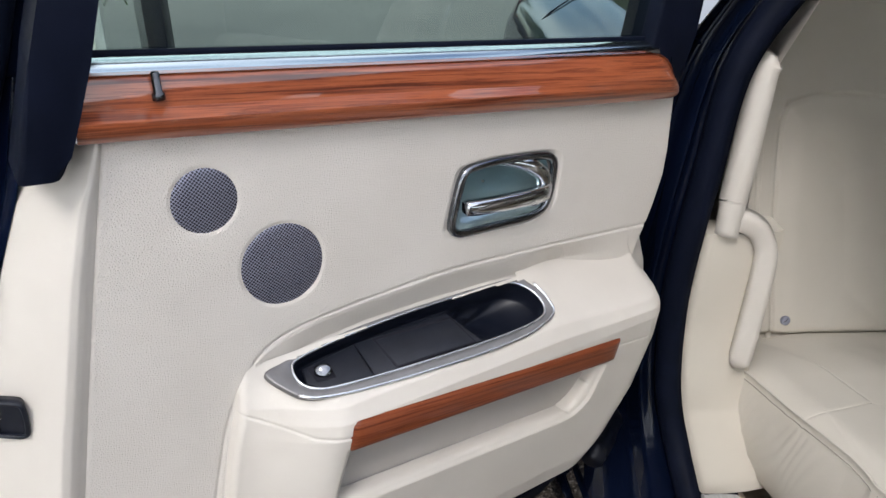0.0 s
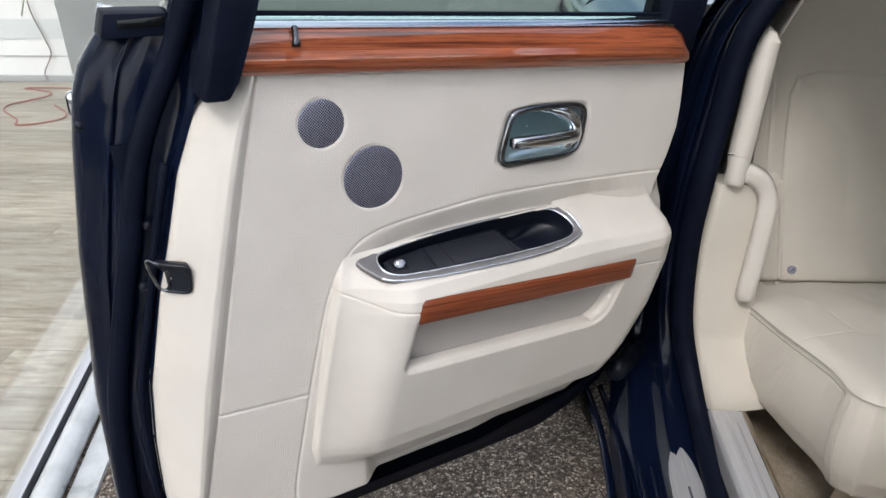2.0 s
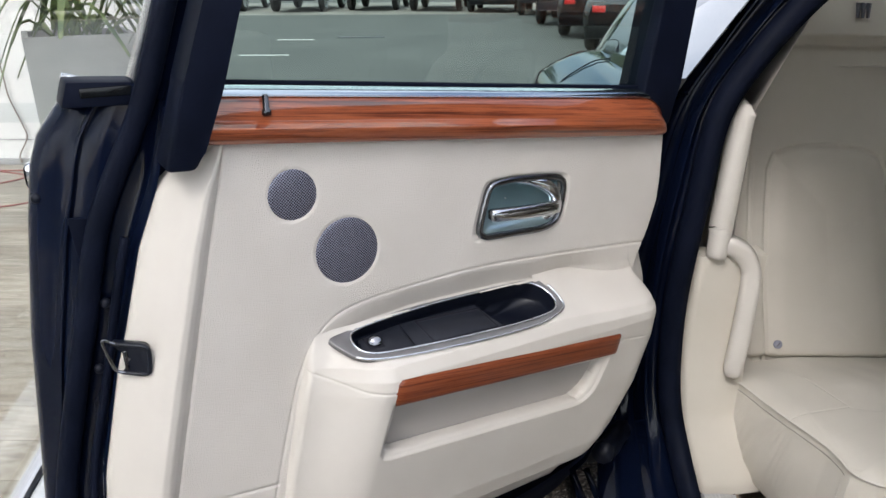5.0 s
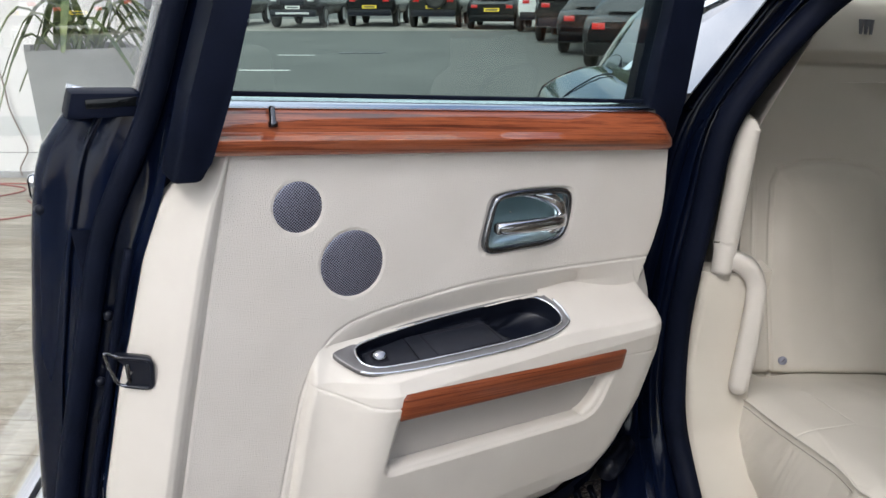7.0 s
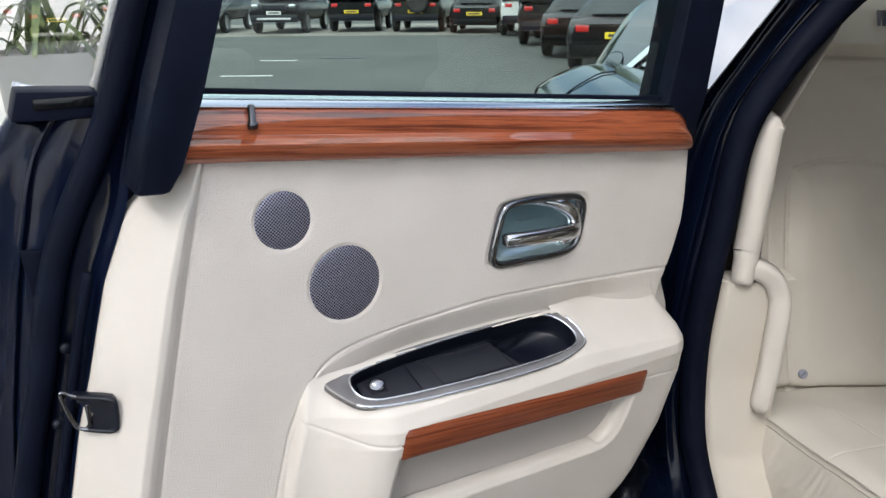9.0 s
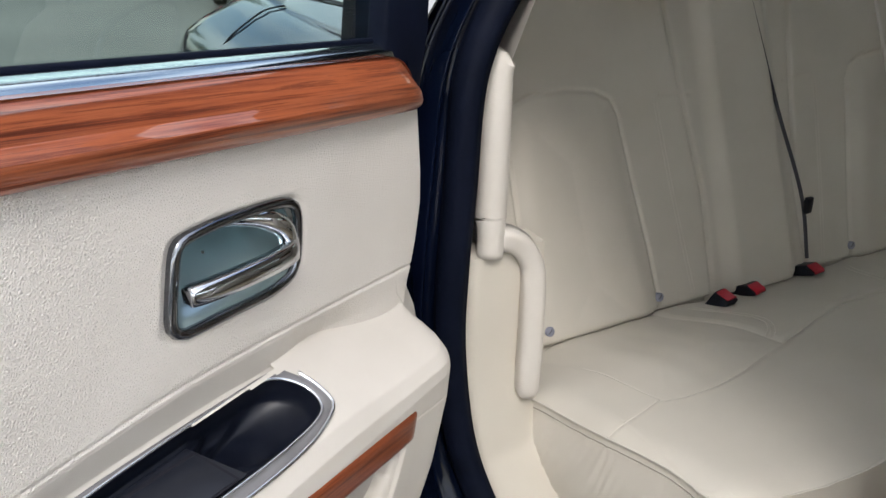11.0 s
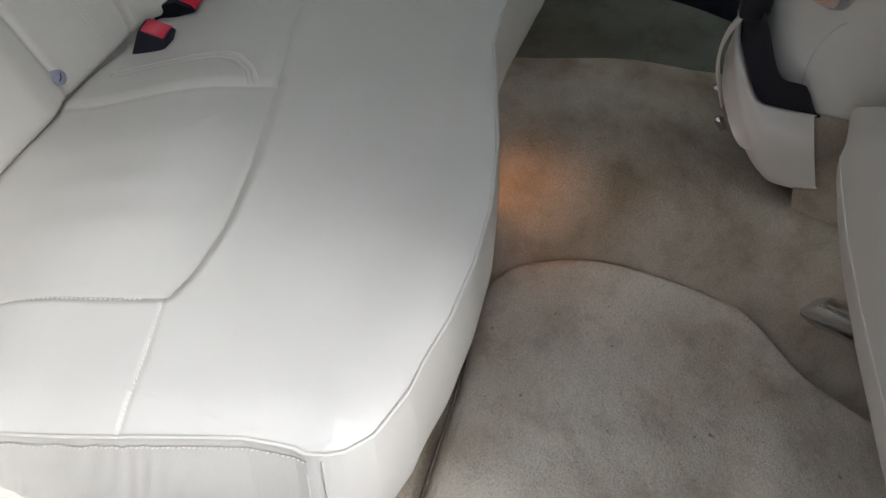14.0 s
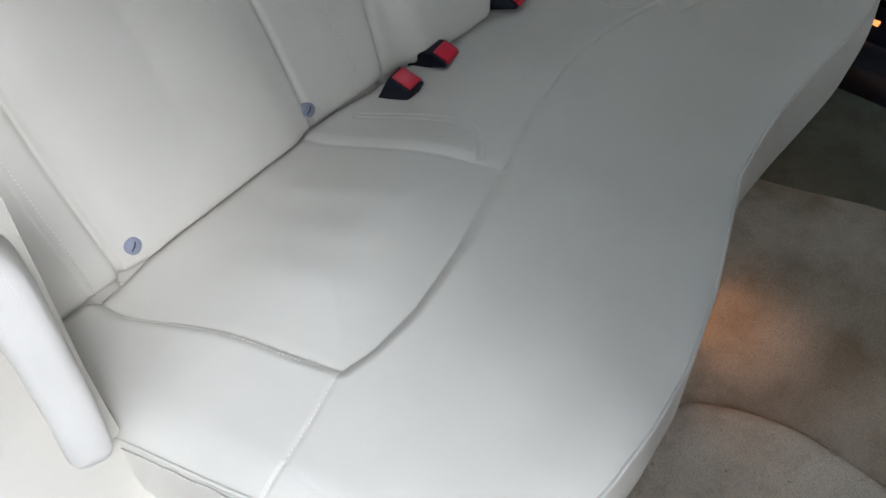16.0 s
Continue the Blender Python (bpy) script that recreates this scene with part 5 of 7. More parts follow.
def build_bench():
    bench = empty("rear_bench_seat", Matrix.Translation((CX, 1.4, 0.30)), "cream leather rear bench seat with piped cushion", "car seat")
    off = np.array([CX, 1.4, 0.30])
    t = np.linspace(0, 1, 360)[:, None]
    s = np.linspace(0, 1, 820)[None, :]
    side = table(t, [(0, 0.768), (0.03, 0.7695), (0.10, 0.764), (0.20, 0.748), (0.30, 0.732), (0.35, 0.724), (0.62, 0.684), (0.8, 0.670), (1.0, 0.668)])
    x = side + (2 * CX - 2 * side) * s
    fr = table(x, FRONT)
    y = fr + (1.70 - fr) * t
    z = seat_z(x, y)
    e = np.minimum(np.minimum(x - side, 2 * CX - side - x), np.maximum((y - fr), 0))
    roll = 1 - np.clip(e / 0.05, 0, 1)
    z = z - 0.012 * roll**2.2
    grid("cushion_top", stack([x, y, z], -1) - off, SEAT, bench, "smooth cream leather seat cushion")
    # border of the cushion: near side, front, far side
    b = np.concatenate([stack([x, y, z], -1)[::-1, 0], stack([x, y, z], -1)[0, 1:-1], stack([x, y, z], -1)[:, -1]])
    tan = np.gradient(b, axis=0)
    k = 19
    tan = stack([np.convolve(np.pad(tan[:, i], k, mode="edge"), np.ones(2 * k + 1) / (2 * k + 1), "valid") for i in range(3)], -1)
    out = stack([tan[:, 1], -tan[:, 0], 0 * tan[:, 0]], -1)
    out /= np.linalg.norm(out, axis=1)[:, None] + 1e-9
    out *= np.where((out[:, :2] * (b[:, :2] - [CX, 1.5])).sum(1) < 0, -1, 1)[:, None]
    arc = np.cumsum(np.r_[0, np.linalg.norm(np.diff(b, axis=0), axis=1)])
    low = table(b[:, 1], [(1.0, 0.425), (1.18, 0.420), (1.30, 0.420), (1.42, 0.430), (1.50, 0.447), (1.70, 0.48)])
    front = smoothstep(1.22, 1.17, b[:, 1])
    rows = []
    for h in np.linspace(0, 1, 26):
        bulge = 0.012 * np.sin(math.pi * min(1, h * 1.08)) - 0.035 * max(0, h - 0.8) ** 1.0 * 5 * 0.2
        wr = (0.0026 * np.sin(arc * 290 + 4 * np.sin(arc * 47) + 24.0 * h) + 0.0024 * np.sin(arc * 171 + 15.0 * h + 2)) * np.exp(-((arc - 0.36 + 0.06 * h) / 0.07) ** 2) * math.sin(math.pi * h) * (1 - h)
        rows.append(stack([b[:, 0] + out[:, 0] * (bulge + wr), b[:, 1] + out[:, 1] * (bulge + wr), b[:, 2] - 0.004 - (b[:, 2] - low) * h], -1))
    last = rows[-1].copy()
    last[:, :2] -= out[:, :2] * 0.05
    rows.append(last)
    grid("cushion_border", np.array(rows) - off, BORDER, bench, "grained cream leather cushion border")
    pb = b + out * 0.002
    sweep("piping", pb[2:-2] - off, ring(0.0021, 8), SEAT, bench, "cream leather piping")
    corner = int(np.argmin(np.abs(b[:, 1] - 1.163) + np.abs(b[:, 0] - 0.768)))
    seam = np.array([rows[i][corner] + out[corner] * 0.001 for i in range(1, 25)])
    sweep("corner_seam", seam - off, ring(0.0013, 6), SEAT, bench)
    # stitched seams of the border
    def stitches(name, line, across, face, pitch=0.0044, size=1.0):
        line = np.asarray(line)
        face = np.broadcast_to(np.asarray(face, float), line.shape)
        at = np.r_[0, np.cumsum(np.linalg.norm(np.diff(line, axis=0), axis=1))]
        ds = np.arange(pitch, at[-1], pitch)
        c = stack([np.interp(ds, at, line[:, k]) for k in range(3)], -1)
        fw = np.gradient(c, axis=0)
        fw /= np.linalg.norm(fw, axis=1)[:, None]
        fa = stack([np.interp(ds, at, face[:, k]) for k in range(3)], -1)
        ac = np.cross(fa, fw) if across is None else np.broadcast_to(np.asarray(across, float), c.shape)
        v, f = [], []
        for p, d, n, w in zip(c, fw, fa, ac):
            n0 = len(v)
            for a, b, h in ((-1.7, -0.9, 0.0), (0.3, -0.9, 0.0), (1.7, 0.9, 0.0), (-0.3, 0.9, 0.0), (-1.2, -0.5, 1.0), (0.3, -0.5, 1.0), (1.2, 0.5, 1.0), (-0.3, 0.5, 1.0)):
                v.append(p + (d * a * 0.001 + w * b * 0.001 + n * h * 0.0011) * size + n * 0.0004)
            f += [tuple(n0 + q for q in k) for k in ((4, 5, 6, 7), (0, 1, 5, 4), (1, 2, 6, 5), (2, 3, 7, 6), (3, 0, 4, 7))]
        ob = put(name, np.array(v) - off, f, STITCH, bench, "cream stitching", smooth=False)
        return tagged(ob, kind="stuff")
    near = slice(6, corner - 1)
    def down(i, depth):
        h = depth / (b[i, 2] - low[i]) * 25
        k = int(h)
        return rows[k][i] + (rows[k + 1][i] - rows[k][i]) * (h - k)
    path = np.array([down(i, 0.0105) for i in range(6, corner - 1)])
    # dark line over the stitches stands for the seam's shade
    sweep("border_seam", path - off, ring(0.0013, 6, 0.7), SEAMDARK, bench)
    stitches("border_stitching", np.array([down(i, 0.0130) for i in range(6, corner - 1)]), (0, 0, 1), out[near])
    left = corner - 4
    side_line = np.array([rows[k][left] for k in range(3, 24)])
    stitches("corner_stitching", side_line, out[corner] * 0 + np.array([0, 1, 0]), np.repeat(out[left][None], 21, 0))
    # base box under the cushion
    bb = []
    for zz in (0.50, 0.42, 0.34, 0.27):
        bb.append([(xx, np.interp(xx, *np.array(FRONT).T) + 0.045 + 0.02 * (zz < 0.4), zz) for xx in np.linspace(0.80, 2 * CX - 0.80, 40)])
    grid("seat_base", np.array(bb) - off, CARPET, bench, "carpeted seat base")
    # backrest
    a = np.linspace(0, 1, 300)[:, None]
    c = np.linspace(0, 1, 760)[None, :]
    x0 = 0.70 + (2 * CX - 1.40) * c
    rest = smoothstep(1.150, 1.120, np.minimum(x0, 2 * CX - x0))
    crest = 1.236 + 0.159 * rest
    zz = 0.535 + (crest - 0.535) * a
    xl = table(zz, [(0.5, 0.700), (0.70, 0.690), (0.85, 0.670), (1.05, 0.664), (1.2, 0.69), (1.4, 0.775)])
    xx = xl + (2 * CX - 2 * xl) * c
    yy = 1.648 + (zz - 0.6) * 0.36
    d = back_d(xx, zz)
    ed = np.minimum(xx - xl, 2 * CX - xl - xx)
    d = d - 0.022 * (1 - np.clip(ed / 0.03, 0, 1)) ** 2 - 0.020 * (1 - np.clip((crest - zz) / 0.025, 0, 1)) ** 2
    grid("backrest", stack([xx, yy - d, zz], -1) - off, SEAT, bench, "cream leather backrest")
    bt = stack([xx[-1], (yy - d)[-1], zz[-1] + 0 * xx[-1]], -1)
    grid("backrest_top", np.array([bt, bt + [0, 0.03, 0.006], bt + [0, 0.16, 0.0]]) - off, SEAT, bench)
    # raised stitch lines
    def on_seat(name, pts):
        for p in (pts, MIRROR(pts)):
            p = curve(p, 80)
            edge_x = table(p[:, 1], [(1.176, 0.768), (1.23, 0.764), (1.28, 0.748), (1.333, 0.732), (1.36, 0.724), (1.50, 0.684), (1.60, 0.67)])
            gap = np.minimum(p[:, 0], 2 * CX - p[:, 0]) - edge_x
            stitches(name, stack([p[:, 0], p[:, 1], seat_z(p[:, 0], p[:, 1]) - 0.012 * np.clip(1 - gap / 0.05, 0, 1) ** 2.2], -1), None, (0, 0, 1), 0.0046, 0.8)
    def on_back(name, pts):
        for p in (pts, [(2 * CX - q, w) for q, w in pts]):
            p = curve(p, 80)
            stitches(name, stack([p[:, 0], 1.648 + (p[:, 1] - 0.6) * 0.36 - back_d(p[:, 0], p[:, 1]), p[:, 1]], -1), None, (0, -0.94, 0.34), 0.0050, 0.85)
    on_seat("cushion_stitch", [(1.162, 1.615), (1.190, 1.557), (1.213, 1.49), (1.211, 1.457), (1.191, 1.432), (1.174, 1.42)])
    on_seat("cushion_stitch", [(1.174, 1.617), (1.204, 1.558), (1.227, 1.49), (1.225, 1.455), (1.203, 1.424), (1.184, 1.409)])
    on_seat("cushion_stitch", [(0.732, 1.3275), (0.76, 1.332), (0.80, 1.340), (0.84, 1.348), (0.864, 1.3525)])
    on_seat("cushion_stitch", [(0.776, 1.605), (0.820, 1.485), (0.845, 1.402), (0.857, 1.372)])
    on_back("back_stitch", [(1.205, 0.60), (1.192, 0.72), (1.18, 0.85), (1.17, 0.99)])
    on_back("back_stitch", [(1.213, 0.60), (1.200, 0.72), (1.188, 0.85), (1.178, 0.99)])
    on_back("back_stitch", [(0.780, 0.580), (0.779, 0.66), (0.776, 0.78), (0.778, 0.90), (0.782, 1.0)])
    # child seat anchor tags
    for x0 in (0.838, 1.116, 2 * CX - 1.116, 2 * CX - 0.838):
        m = Matrix.Translation((x0 - off[0], 1.6480 - (0.005 if 1.0 < x0 < 1.9 else 0) - float(back_d(np.array(x0), np.array(0.612))) - off[1], 0.612 - off[2])) @ Matrix.Rotation(radians(90 - 20), 4, "X")
        tag = lathe("anchor_tag", [(0, 0.0012), (0.0088, 0.0012), (0.0096, 0.0004), (0.0096, -0.01)], GREYDISC, bench, "round grey child-seat anchor tag", 20, m)
        for ang, lo, hi in ((28, -0.006, 0.002), (52, -0.002, 0.0055)):
            box("tag_mark", (lo, -0.0011, 0.0012), (hi, 0.0007, 0.0016), INK, tag, "", 0, m @ Matrix.Rotation(radians(ang), 4, "Z"))
    # embroidered emblem as plain bars
    for x0, w in ((0.998, 0.0035), (1.009, 0.0035), (1.020, 0.0035)):
        box("emblem_bar", (x0 - off[0], 1.874 - off[1], 1.310 - off[2]), (x0 + w - off[0], 1.895 - off[1], 1.342 - off[2]), EMBLEM, bench, "dark embroidered bar", 0)
    return bench


def bend(p):
    """The bench's outer seats wrap forwards; its middle lies further back and lower."""
    p = np.asarray(p, float)
    m = np.minimum(p[..., 0], 2 * CX - p[..., 0])
    inner = smoothstep(0.86, 1.16, m)
    back = smoothstep(1.18, 1.42, p[..., 1])
    q = p.copy()
    q[..., 0] += 0.014 * inner * np.where(p[..., 0] < CX, 1, -1) * smoothstep(0.0, 0.12, np.abs(p[..., 0] - CX))
    q[..., 1] += 0.011 * smoothstep(0.775, 0.90, m) + 0.020 * inner * back
    q[..., 2] += 0.005 * smoothstep(0.90, 0.80, m) * smoothstep(0.55, 0.62, p[..., 2]) * smoothstep(1.45, 1.25, p[..., 1]) - 0.010 * inner * back
    return q


def bend_thing(thing):
    off = np.array(thing.location)
    for ob in [thing, *thing.children_recursive]:
        if ob.type == "MESH":
            v = np.empty(len(ob.data.vertices) * 3)
            ob.data.vertices.foreach_get("co", v)
            ob.data.vertices.foreach_set("co", (bend(v.reshape(-1, 3) + off) - off).ravel())
            ob.data.update()


bend_thing(build_bench())


def build_buckle(at, axis, width):
    """A buckle standing out of its slot along axis, its red end bevelled."""
    ax = Vector(axis).normalized()
    wy = Vector(width)
    wy = (wy - ax * wy.dot(ax)).normalized()
    nz = ax.cross(wy)
    m = Matrix((ax, wy, nz)).transposed().to_4x4()
    m.translation = Vector(bend(at))
    b = empty("seat_belt_buckle", m, "black seat belt buckle with red button standing out of the seat", "seat belt", "rear seat belt buckles")
    prism("housing", [(-0.055, -0.012), (-0.004, -0.012), (0.0145, 0.004), (0.0145, 0.012), (-0.055, 0.012)], (-0.0215, 0.0215), BLACK, b, "", 0.003)
    prism("button", [(-0.003, -0.0115), (-0.001, -0.0128), (0.0165, 0.0025), (0.0165, 0.0095), (0.013, 0.0095), (0.012, 0.003)], (-0.0165, 0.0165), BUCKRED, b, "red release button", 0.001)
    return b


build_buckle((1.255, 1.603, 0.598), (0.60, -0.10, 0.75), (0.02, -0.96, -0.20))
build_buckle((1.349, 1.608, 0.597), (0.15, -0.90, 0.36), (-0.97, -0.20, 0.0))
build_buckle((1.560, 1.615, 0.600), (0.10, -0.90, 0.36), (-0.98, -0.12, 0.0))


def build_belts():
    for label, pts, clip in (("dark seat belt webbing down the backrest", [(1.470, 1.868, 1.20), (1.52, 1.775, 0.95), (1.556, 1.70, 0.76), (1.556, 1.655, 0.62)], (1.558, 1.695, 0.745)),
                             ("grey seat belt webbing beside the far backrest", [(1.84, 1.86, 1.20), (1.86, 1.77, 0.95), (1.885, 1.70, 0.76), (1.90, 1.66, 0.66)], (1.862, 1.735, 0.83))):
        belt = empty("seat_belt", Matrix.Identity(4), label, "seat belt")
        p = curve(pts, 24)
        p[:, 1] -= 0.022
        p = bend(p)
        sweep("webbing", p, [(-0.004, -0.001), (0.004, -0.001), (0.004, 0.001), (-0.004, 0.001)], INK if clip[0] < 1.7 else SHADE, belt, "", False, (-0.8, -0.6, 0))
        clip = bend(clip)
        box("tongue", (clip[0] - 0.009, clip[1] - 0.042, clip[2] - 0.024), (clip[0] + 0.013, clip[1] - 0.03, clip[2] + 0.016), BLACK, belt, "black plastic belt tongue", 0.005)


build_belts()


# ---- cabin floor, tunnel and mats ----
def build_floor():
    fl = empty("floor", Matrix.Identity(4), "beige carpeted cabin floor with centre tunnel", "floor", "", "structure")
    ys = np.linspace(-1.0, 1.75, 60)[:, None]
    prof = curve([(0.684, 0.400), (0.695, 0.390), (0.720, 0.35), (0.745, 0.300), (0.80, 0.285), (1.20, 0.285), (1.27, 0.293), (1.315, 0.345), (1.352, 0.415), (1.39, 0.445), (1.47, 0.452), (1.558, 0.450), (1.590, 0.438), (1.606, 0.37), (1.618, 0.295), (1.68, 0.285), (2.10, 0.285), (2.13, 0.29), (2.14, 0.34)], 90)
    hump = smoothstep(1.27, 1.39, prof[None, :, 0]) * smoothstep(1.66, 1.60, prof[None, :, 0])
    x = prof[None, :, 0] + (np.clip(0.36 * (1.18 - ys), -0.02, 0.125) - 0.012) * smoothstep(1.45, 1.58, prof[None, :, 0]) * smoothstep(1.80, 1.63, prof[None, :, 0])
    z = prof[None, :, 1] + 0.018 * hump - 0.075 * smoothstep(1.12, 0.45, ys) * smoothstep(0.66, 0.76, x) + 0.004 * np.sin(x * 31 + ys * 17) * np.sin(ys * 23)
    grid("carpet", stack([x, ys + 0 * x, z], -1), CARPET, fl, "worn beige carpet")
    return fl


build_floor()


def floor_z(y):
    return 0.285 - 0.075 * smoothstep(1.05, 0.45, y)


def build_mat(name, outline, material, label):
    """A thick mat inside a rounded outline."""
    o = curve(outline, 160, True) + [0.012, 0.013]
    c = o.mean(0)
    rows = []
    for k in (1.0, 1.0, 0.992, 0.975, 0.95, 0.9, 0.8, 0.65, 0.5, 0.35, 0.2, 0.08, 0.01):
        p = c + (o - c) * k
        top = (0.018 * math.sqrt(min(1, (1 - k) / 0.05)) + 0.002) if rows else -0.01
        z = floor_z(p[:, 1]) + 0.035 * smoothstep(1.255, 1.31, p[:, 0]) * (p[:, 0] < 1.5) + 0.004 + top + 0.002 * np.sin(p[:, 0] * 23 + 1) * np.sin(p[:, 1] * 19)
        rows.append(stack([p[:, 0], p[:, 1], z], -1))
    ob = tagged(grid(name, rows, material, None, closed=True), label, "floor mat", "rear floor mats")
    edge = [(x, y + 0.001, floor_z(y) + 0.014) for x, y in o if y > 1.07 and x < 1.19]
    if edge:
        sweep("binding", sorted(edge), ring(0.0022, 6), BARK, ob, "dark worn edge binding")
    return ob


build_mat("floor_mat", [(0.80, 1.06), (0.84, 1.095), (1.02, 1.102), (1.20, 1.112), (1.243, 1.100), (1.267, 1.070), (1.296, 0.95), (1.305, 0.79), (1.300, 0.742), (1.274, 0.679), (1.231, 0.577), (1.20, 0.48), (1.14, 0.36), (1.0, 0.31), (0.84, 0.31), (0.80, 0.38), (0.79, 0.85)], MATWOOL, "thick light beige wool mat with worn patches")
build_mat("floor_mat", [(1.635, 1.22), (1.66, 1.25), (1.85, 1.255), (2.07, 1.25), (2.105, 1.19), (2.108, 0.80), (2.10, 0.40), (2.06, 0.34), (1.66, 0.34), (1.63, 0.40), (1.63, 0.80)], SHADEMAT, "wool mat with the far footwell's shade and green tint in its colour")


# ---- centre console ----
def build_console():
    con = empty("centre_console", Matrix.Translation((1.483, 0.765, 0.461)), "cream centre console with air vents and magazine pouch", "car console")
    off = np.array([1.47, 0.75, 0.45])
    # side and rear skin, following a rounded plan
    plan = curve([(1.408, -0.3), (1.408, 0.40), (1.408, 0.66), (1.410, 0.74), (1.428, 0.805), (1.47, 0.836), (1.53, 0.84), (1.60, 0.80), (1.615, 0.70), (1.615, -0.3)], 60)
    rows = []
    for z, k, dy in ((0.44, 0.96, -0.06), (0.50, 0.98, -0.03), (0.56, 0.98, 0.0), (0.62, 0.90, 0.004), (0.66, 0.83, 0.006), (0.72, 0.72, 0.008), (0.78, 0.66, 0.008), (0.84, 0.63, 0.006), (0.885, 0.60, 0.0), (0.90, 0.54, -0.02), (0.905, 0.3, -0.04), (0.905, 0.02, -0.06)):
        rows.append([((x - 1.51) * k + 1.51, y + dy * smoothstep(0.60, 0.84, y), z) for x, y in plan])
    grid("console_shell", np.array(rows) - off, SMOOTH, con, "cream leather console shell")
    # pouch in front of the lower part
    pl = curve([(1.400, 0.702), (1.397, 0.75), (1.402, 0.784), (1.424, 0.808), (1.465, 0.820), (1.54, 0.822)], 30)
    lean = lambda z: (z - 0.447) * 0.385
    rows = []
    for z, k in ((0.447, -0.010), (0.465, -0.002), (0.51, 0.0), (0.576, 0.002)):
        lift = 0.030 * smoothstep(0.77, 0.83, pl[:, 1]) * (z < 0.47)
        rows.append([(x - k, y + k + lean(z), z + l + 0.045 * float(smoothstep(0.77, 0.825, y)) * (z > 0.55)) for (x, y), l in zip(pl, lift)])
    rows.append([(x + 0.010, y - 0.007, z) for x, y, z in rows[-1]])
    rows.append([(x, y, z - 0.08) for x, y, z in rows[-1]])
    grid("pouch", np.array(rows) - off, SMOOTH, con, "cream magazine pouch")
    li0 = [(x + 0.006, y - 0.004 + lean(0.57), 0.570 + 0.045 * float(smoothstep(0.77, 0.825, y))) for x, y in pl]
    li1 = [(1.4045 + (x - 1.400) * 0.95, y - 0.008 + lean(0.58), 0.576 + 0.042 * float(smoothstep(0.702, 0.74, y)) + 0.07 * float(smoothstep(0.76, 0.82, y))) for x, y in pl]
    grid("pouch_lining", np.array([li0, li1]) - off, FELT, con, "dark navy pouch lining")
    for x, y, z in ((1.565, 0.852, 0.463), (1.490, 0.842, 0.462)):
        lathe("chrome_stud", [(0, 0.016), (0.005, 0.015), (0.007, 0.010), (0.006, 0.004), (0.0055, -0.006)], CHROME, con, "chrome pouch stud", 14, Matrix.Translation((x - off[0], y - off[1], z - off[2])) @ Matrix.Rotation(radians(-35), 4, "X"))
    put("carpet_strip", np.array([(1.4055, 0.2, 0.40), (1.4055, 0.716, 0.40), (1.4055, 0.772, 0.576), (1.4055, 0.2, 0.576), (1.4095, 0.2, 0.40), (1.4095, 0.716, 0.40), (1.4095, 0.772, 0.576), (1.4095, 0.2, 0.576)]) - off, [(0, 1, 2, 3), (3, 2, 6, 7), (1, 5, 6, 2)], CARPET, con, "beige carpet strip", smooth=False)
    sweep("panel_seam", curve([(1.418, 0.780, 0.60), (1.424, 0.784, 0.64), (1.431, 0.776, 0.672), (1.436, 0.755, 0.695), (1.437, 0.70, 0.708), (1.438, 0.60, 0.712)], 24) - off, ring(0.0009, 6), SHADE, con)
    # vent surround
    vm = Matrix.Translation((1.487 - off[0], 0.812 - off[1], 0.768 - off[2])) @ Matrix.Rotation(radians(42), 4, "Z") @ Matrix.Rotation(radians(8), 4, "X")
    sur = prism("vent_surround", [(-0.080, -0.058), (0.040, -0.075), (0.062, -0.03), (0.070, 0.065), (-0.080, 0.068)], (0.0, 0.034), ALU, con, "satin silver vent surround", 0.014, (0, 2, 1), vm)
    for zc in (-0.022, 0.030):
        rm = vm @ Matrix.Translation((0.0, 0.034, zc)) @ Matrix.Rotation(radians(-90), 4, "X")
        e = [(0.036 * math.cos(q), 0.021 * math.sin(q), 0.001) for q in np.linspace(0, 2 * math.pi, 36, endpoint=False)]
        sweep("vent_ring", [rm @ Vector(p) for p in e], ring(0.0032, 8), CHROME, sur, "chrome vent ring", True, tuple((rm.to_3x3() @ Vector((0, 0, 1)))))
        # flat black disc stands for the shade inside the vent
        put("vent_hole", [rm @ Vector((p[0] * 0.97, p[1] * 0.97, 0.0008)) for p in e], [tuple(range(36))], FELT, sur, smooth=False)
        for q in (-0.016, 0.0, 0.016):
            box("vane", (q - 0.001, -0.018, 0.0009), (q + 0.001, 0.018, 0.003), ALU, sur, "", 0, rm)
    kn = vm @ Matrix.Translation((-0.040, 0.046, -0.004)) @ Matrix.Rotation(radians(-90), 4, "X")
    lathe("vent_knob", [(0, 0.014), (0.006, 0.012), (0.008, 0.006), (0.006, 0.0), (0.004, -0.012)], CHROME, con, "chrome vent pull", 14, kn)
    cup = Matrix.Translation((1.450 - off[0], 0.868 - off[1], 0.69 - off[2]))
    box("socket_cover", (-0.016, -0.02, -0.025), (0.016, 0.016, 0.03), BLACK, con, "black socket cover", 0.008, cup)
    sweep("retaining_strap", curve([(1.455, 0.872, 0.675), (1.470, 0.884, 0.62), (1.490, 0.878, 0.56), (1.500, 0.850, 0.49)], 16) - off, [(-0.006, -0.002), (0.006, -0.002), (0.006, 0.002), (-0.006, 0.002)], PLASTIC, con, "cream retaining strap", False, (0, 1, 0))
    return con


build_console()


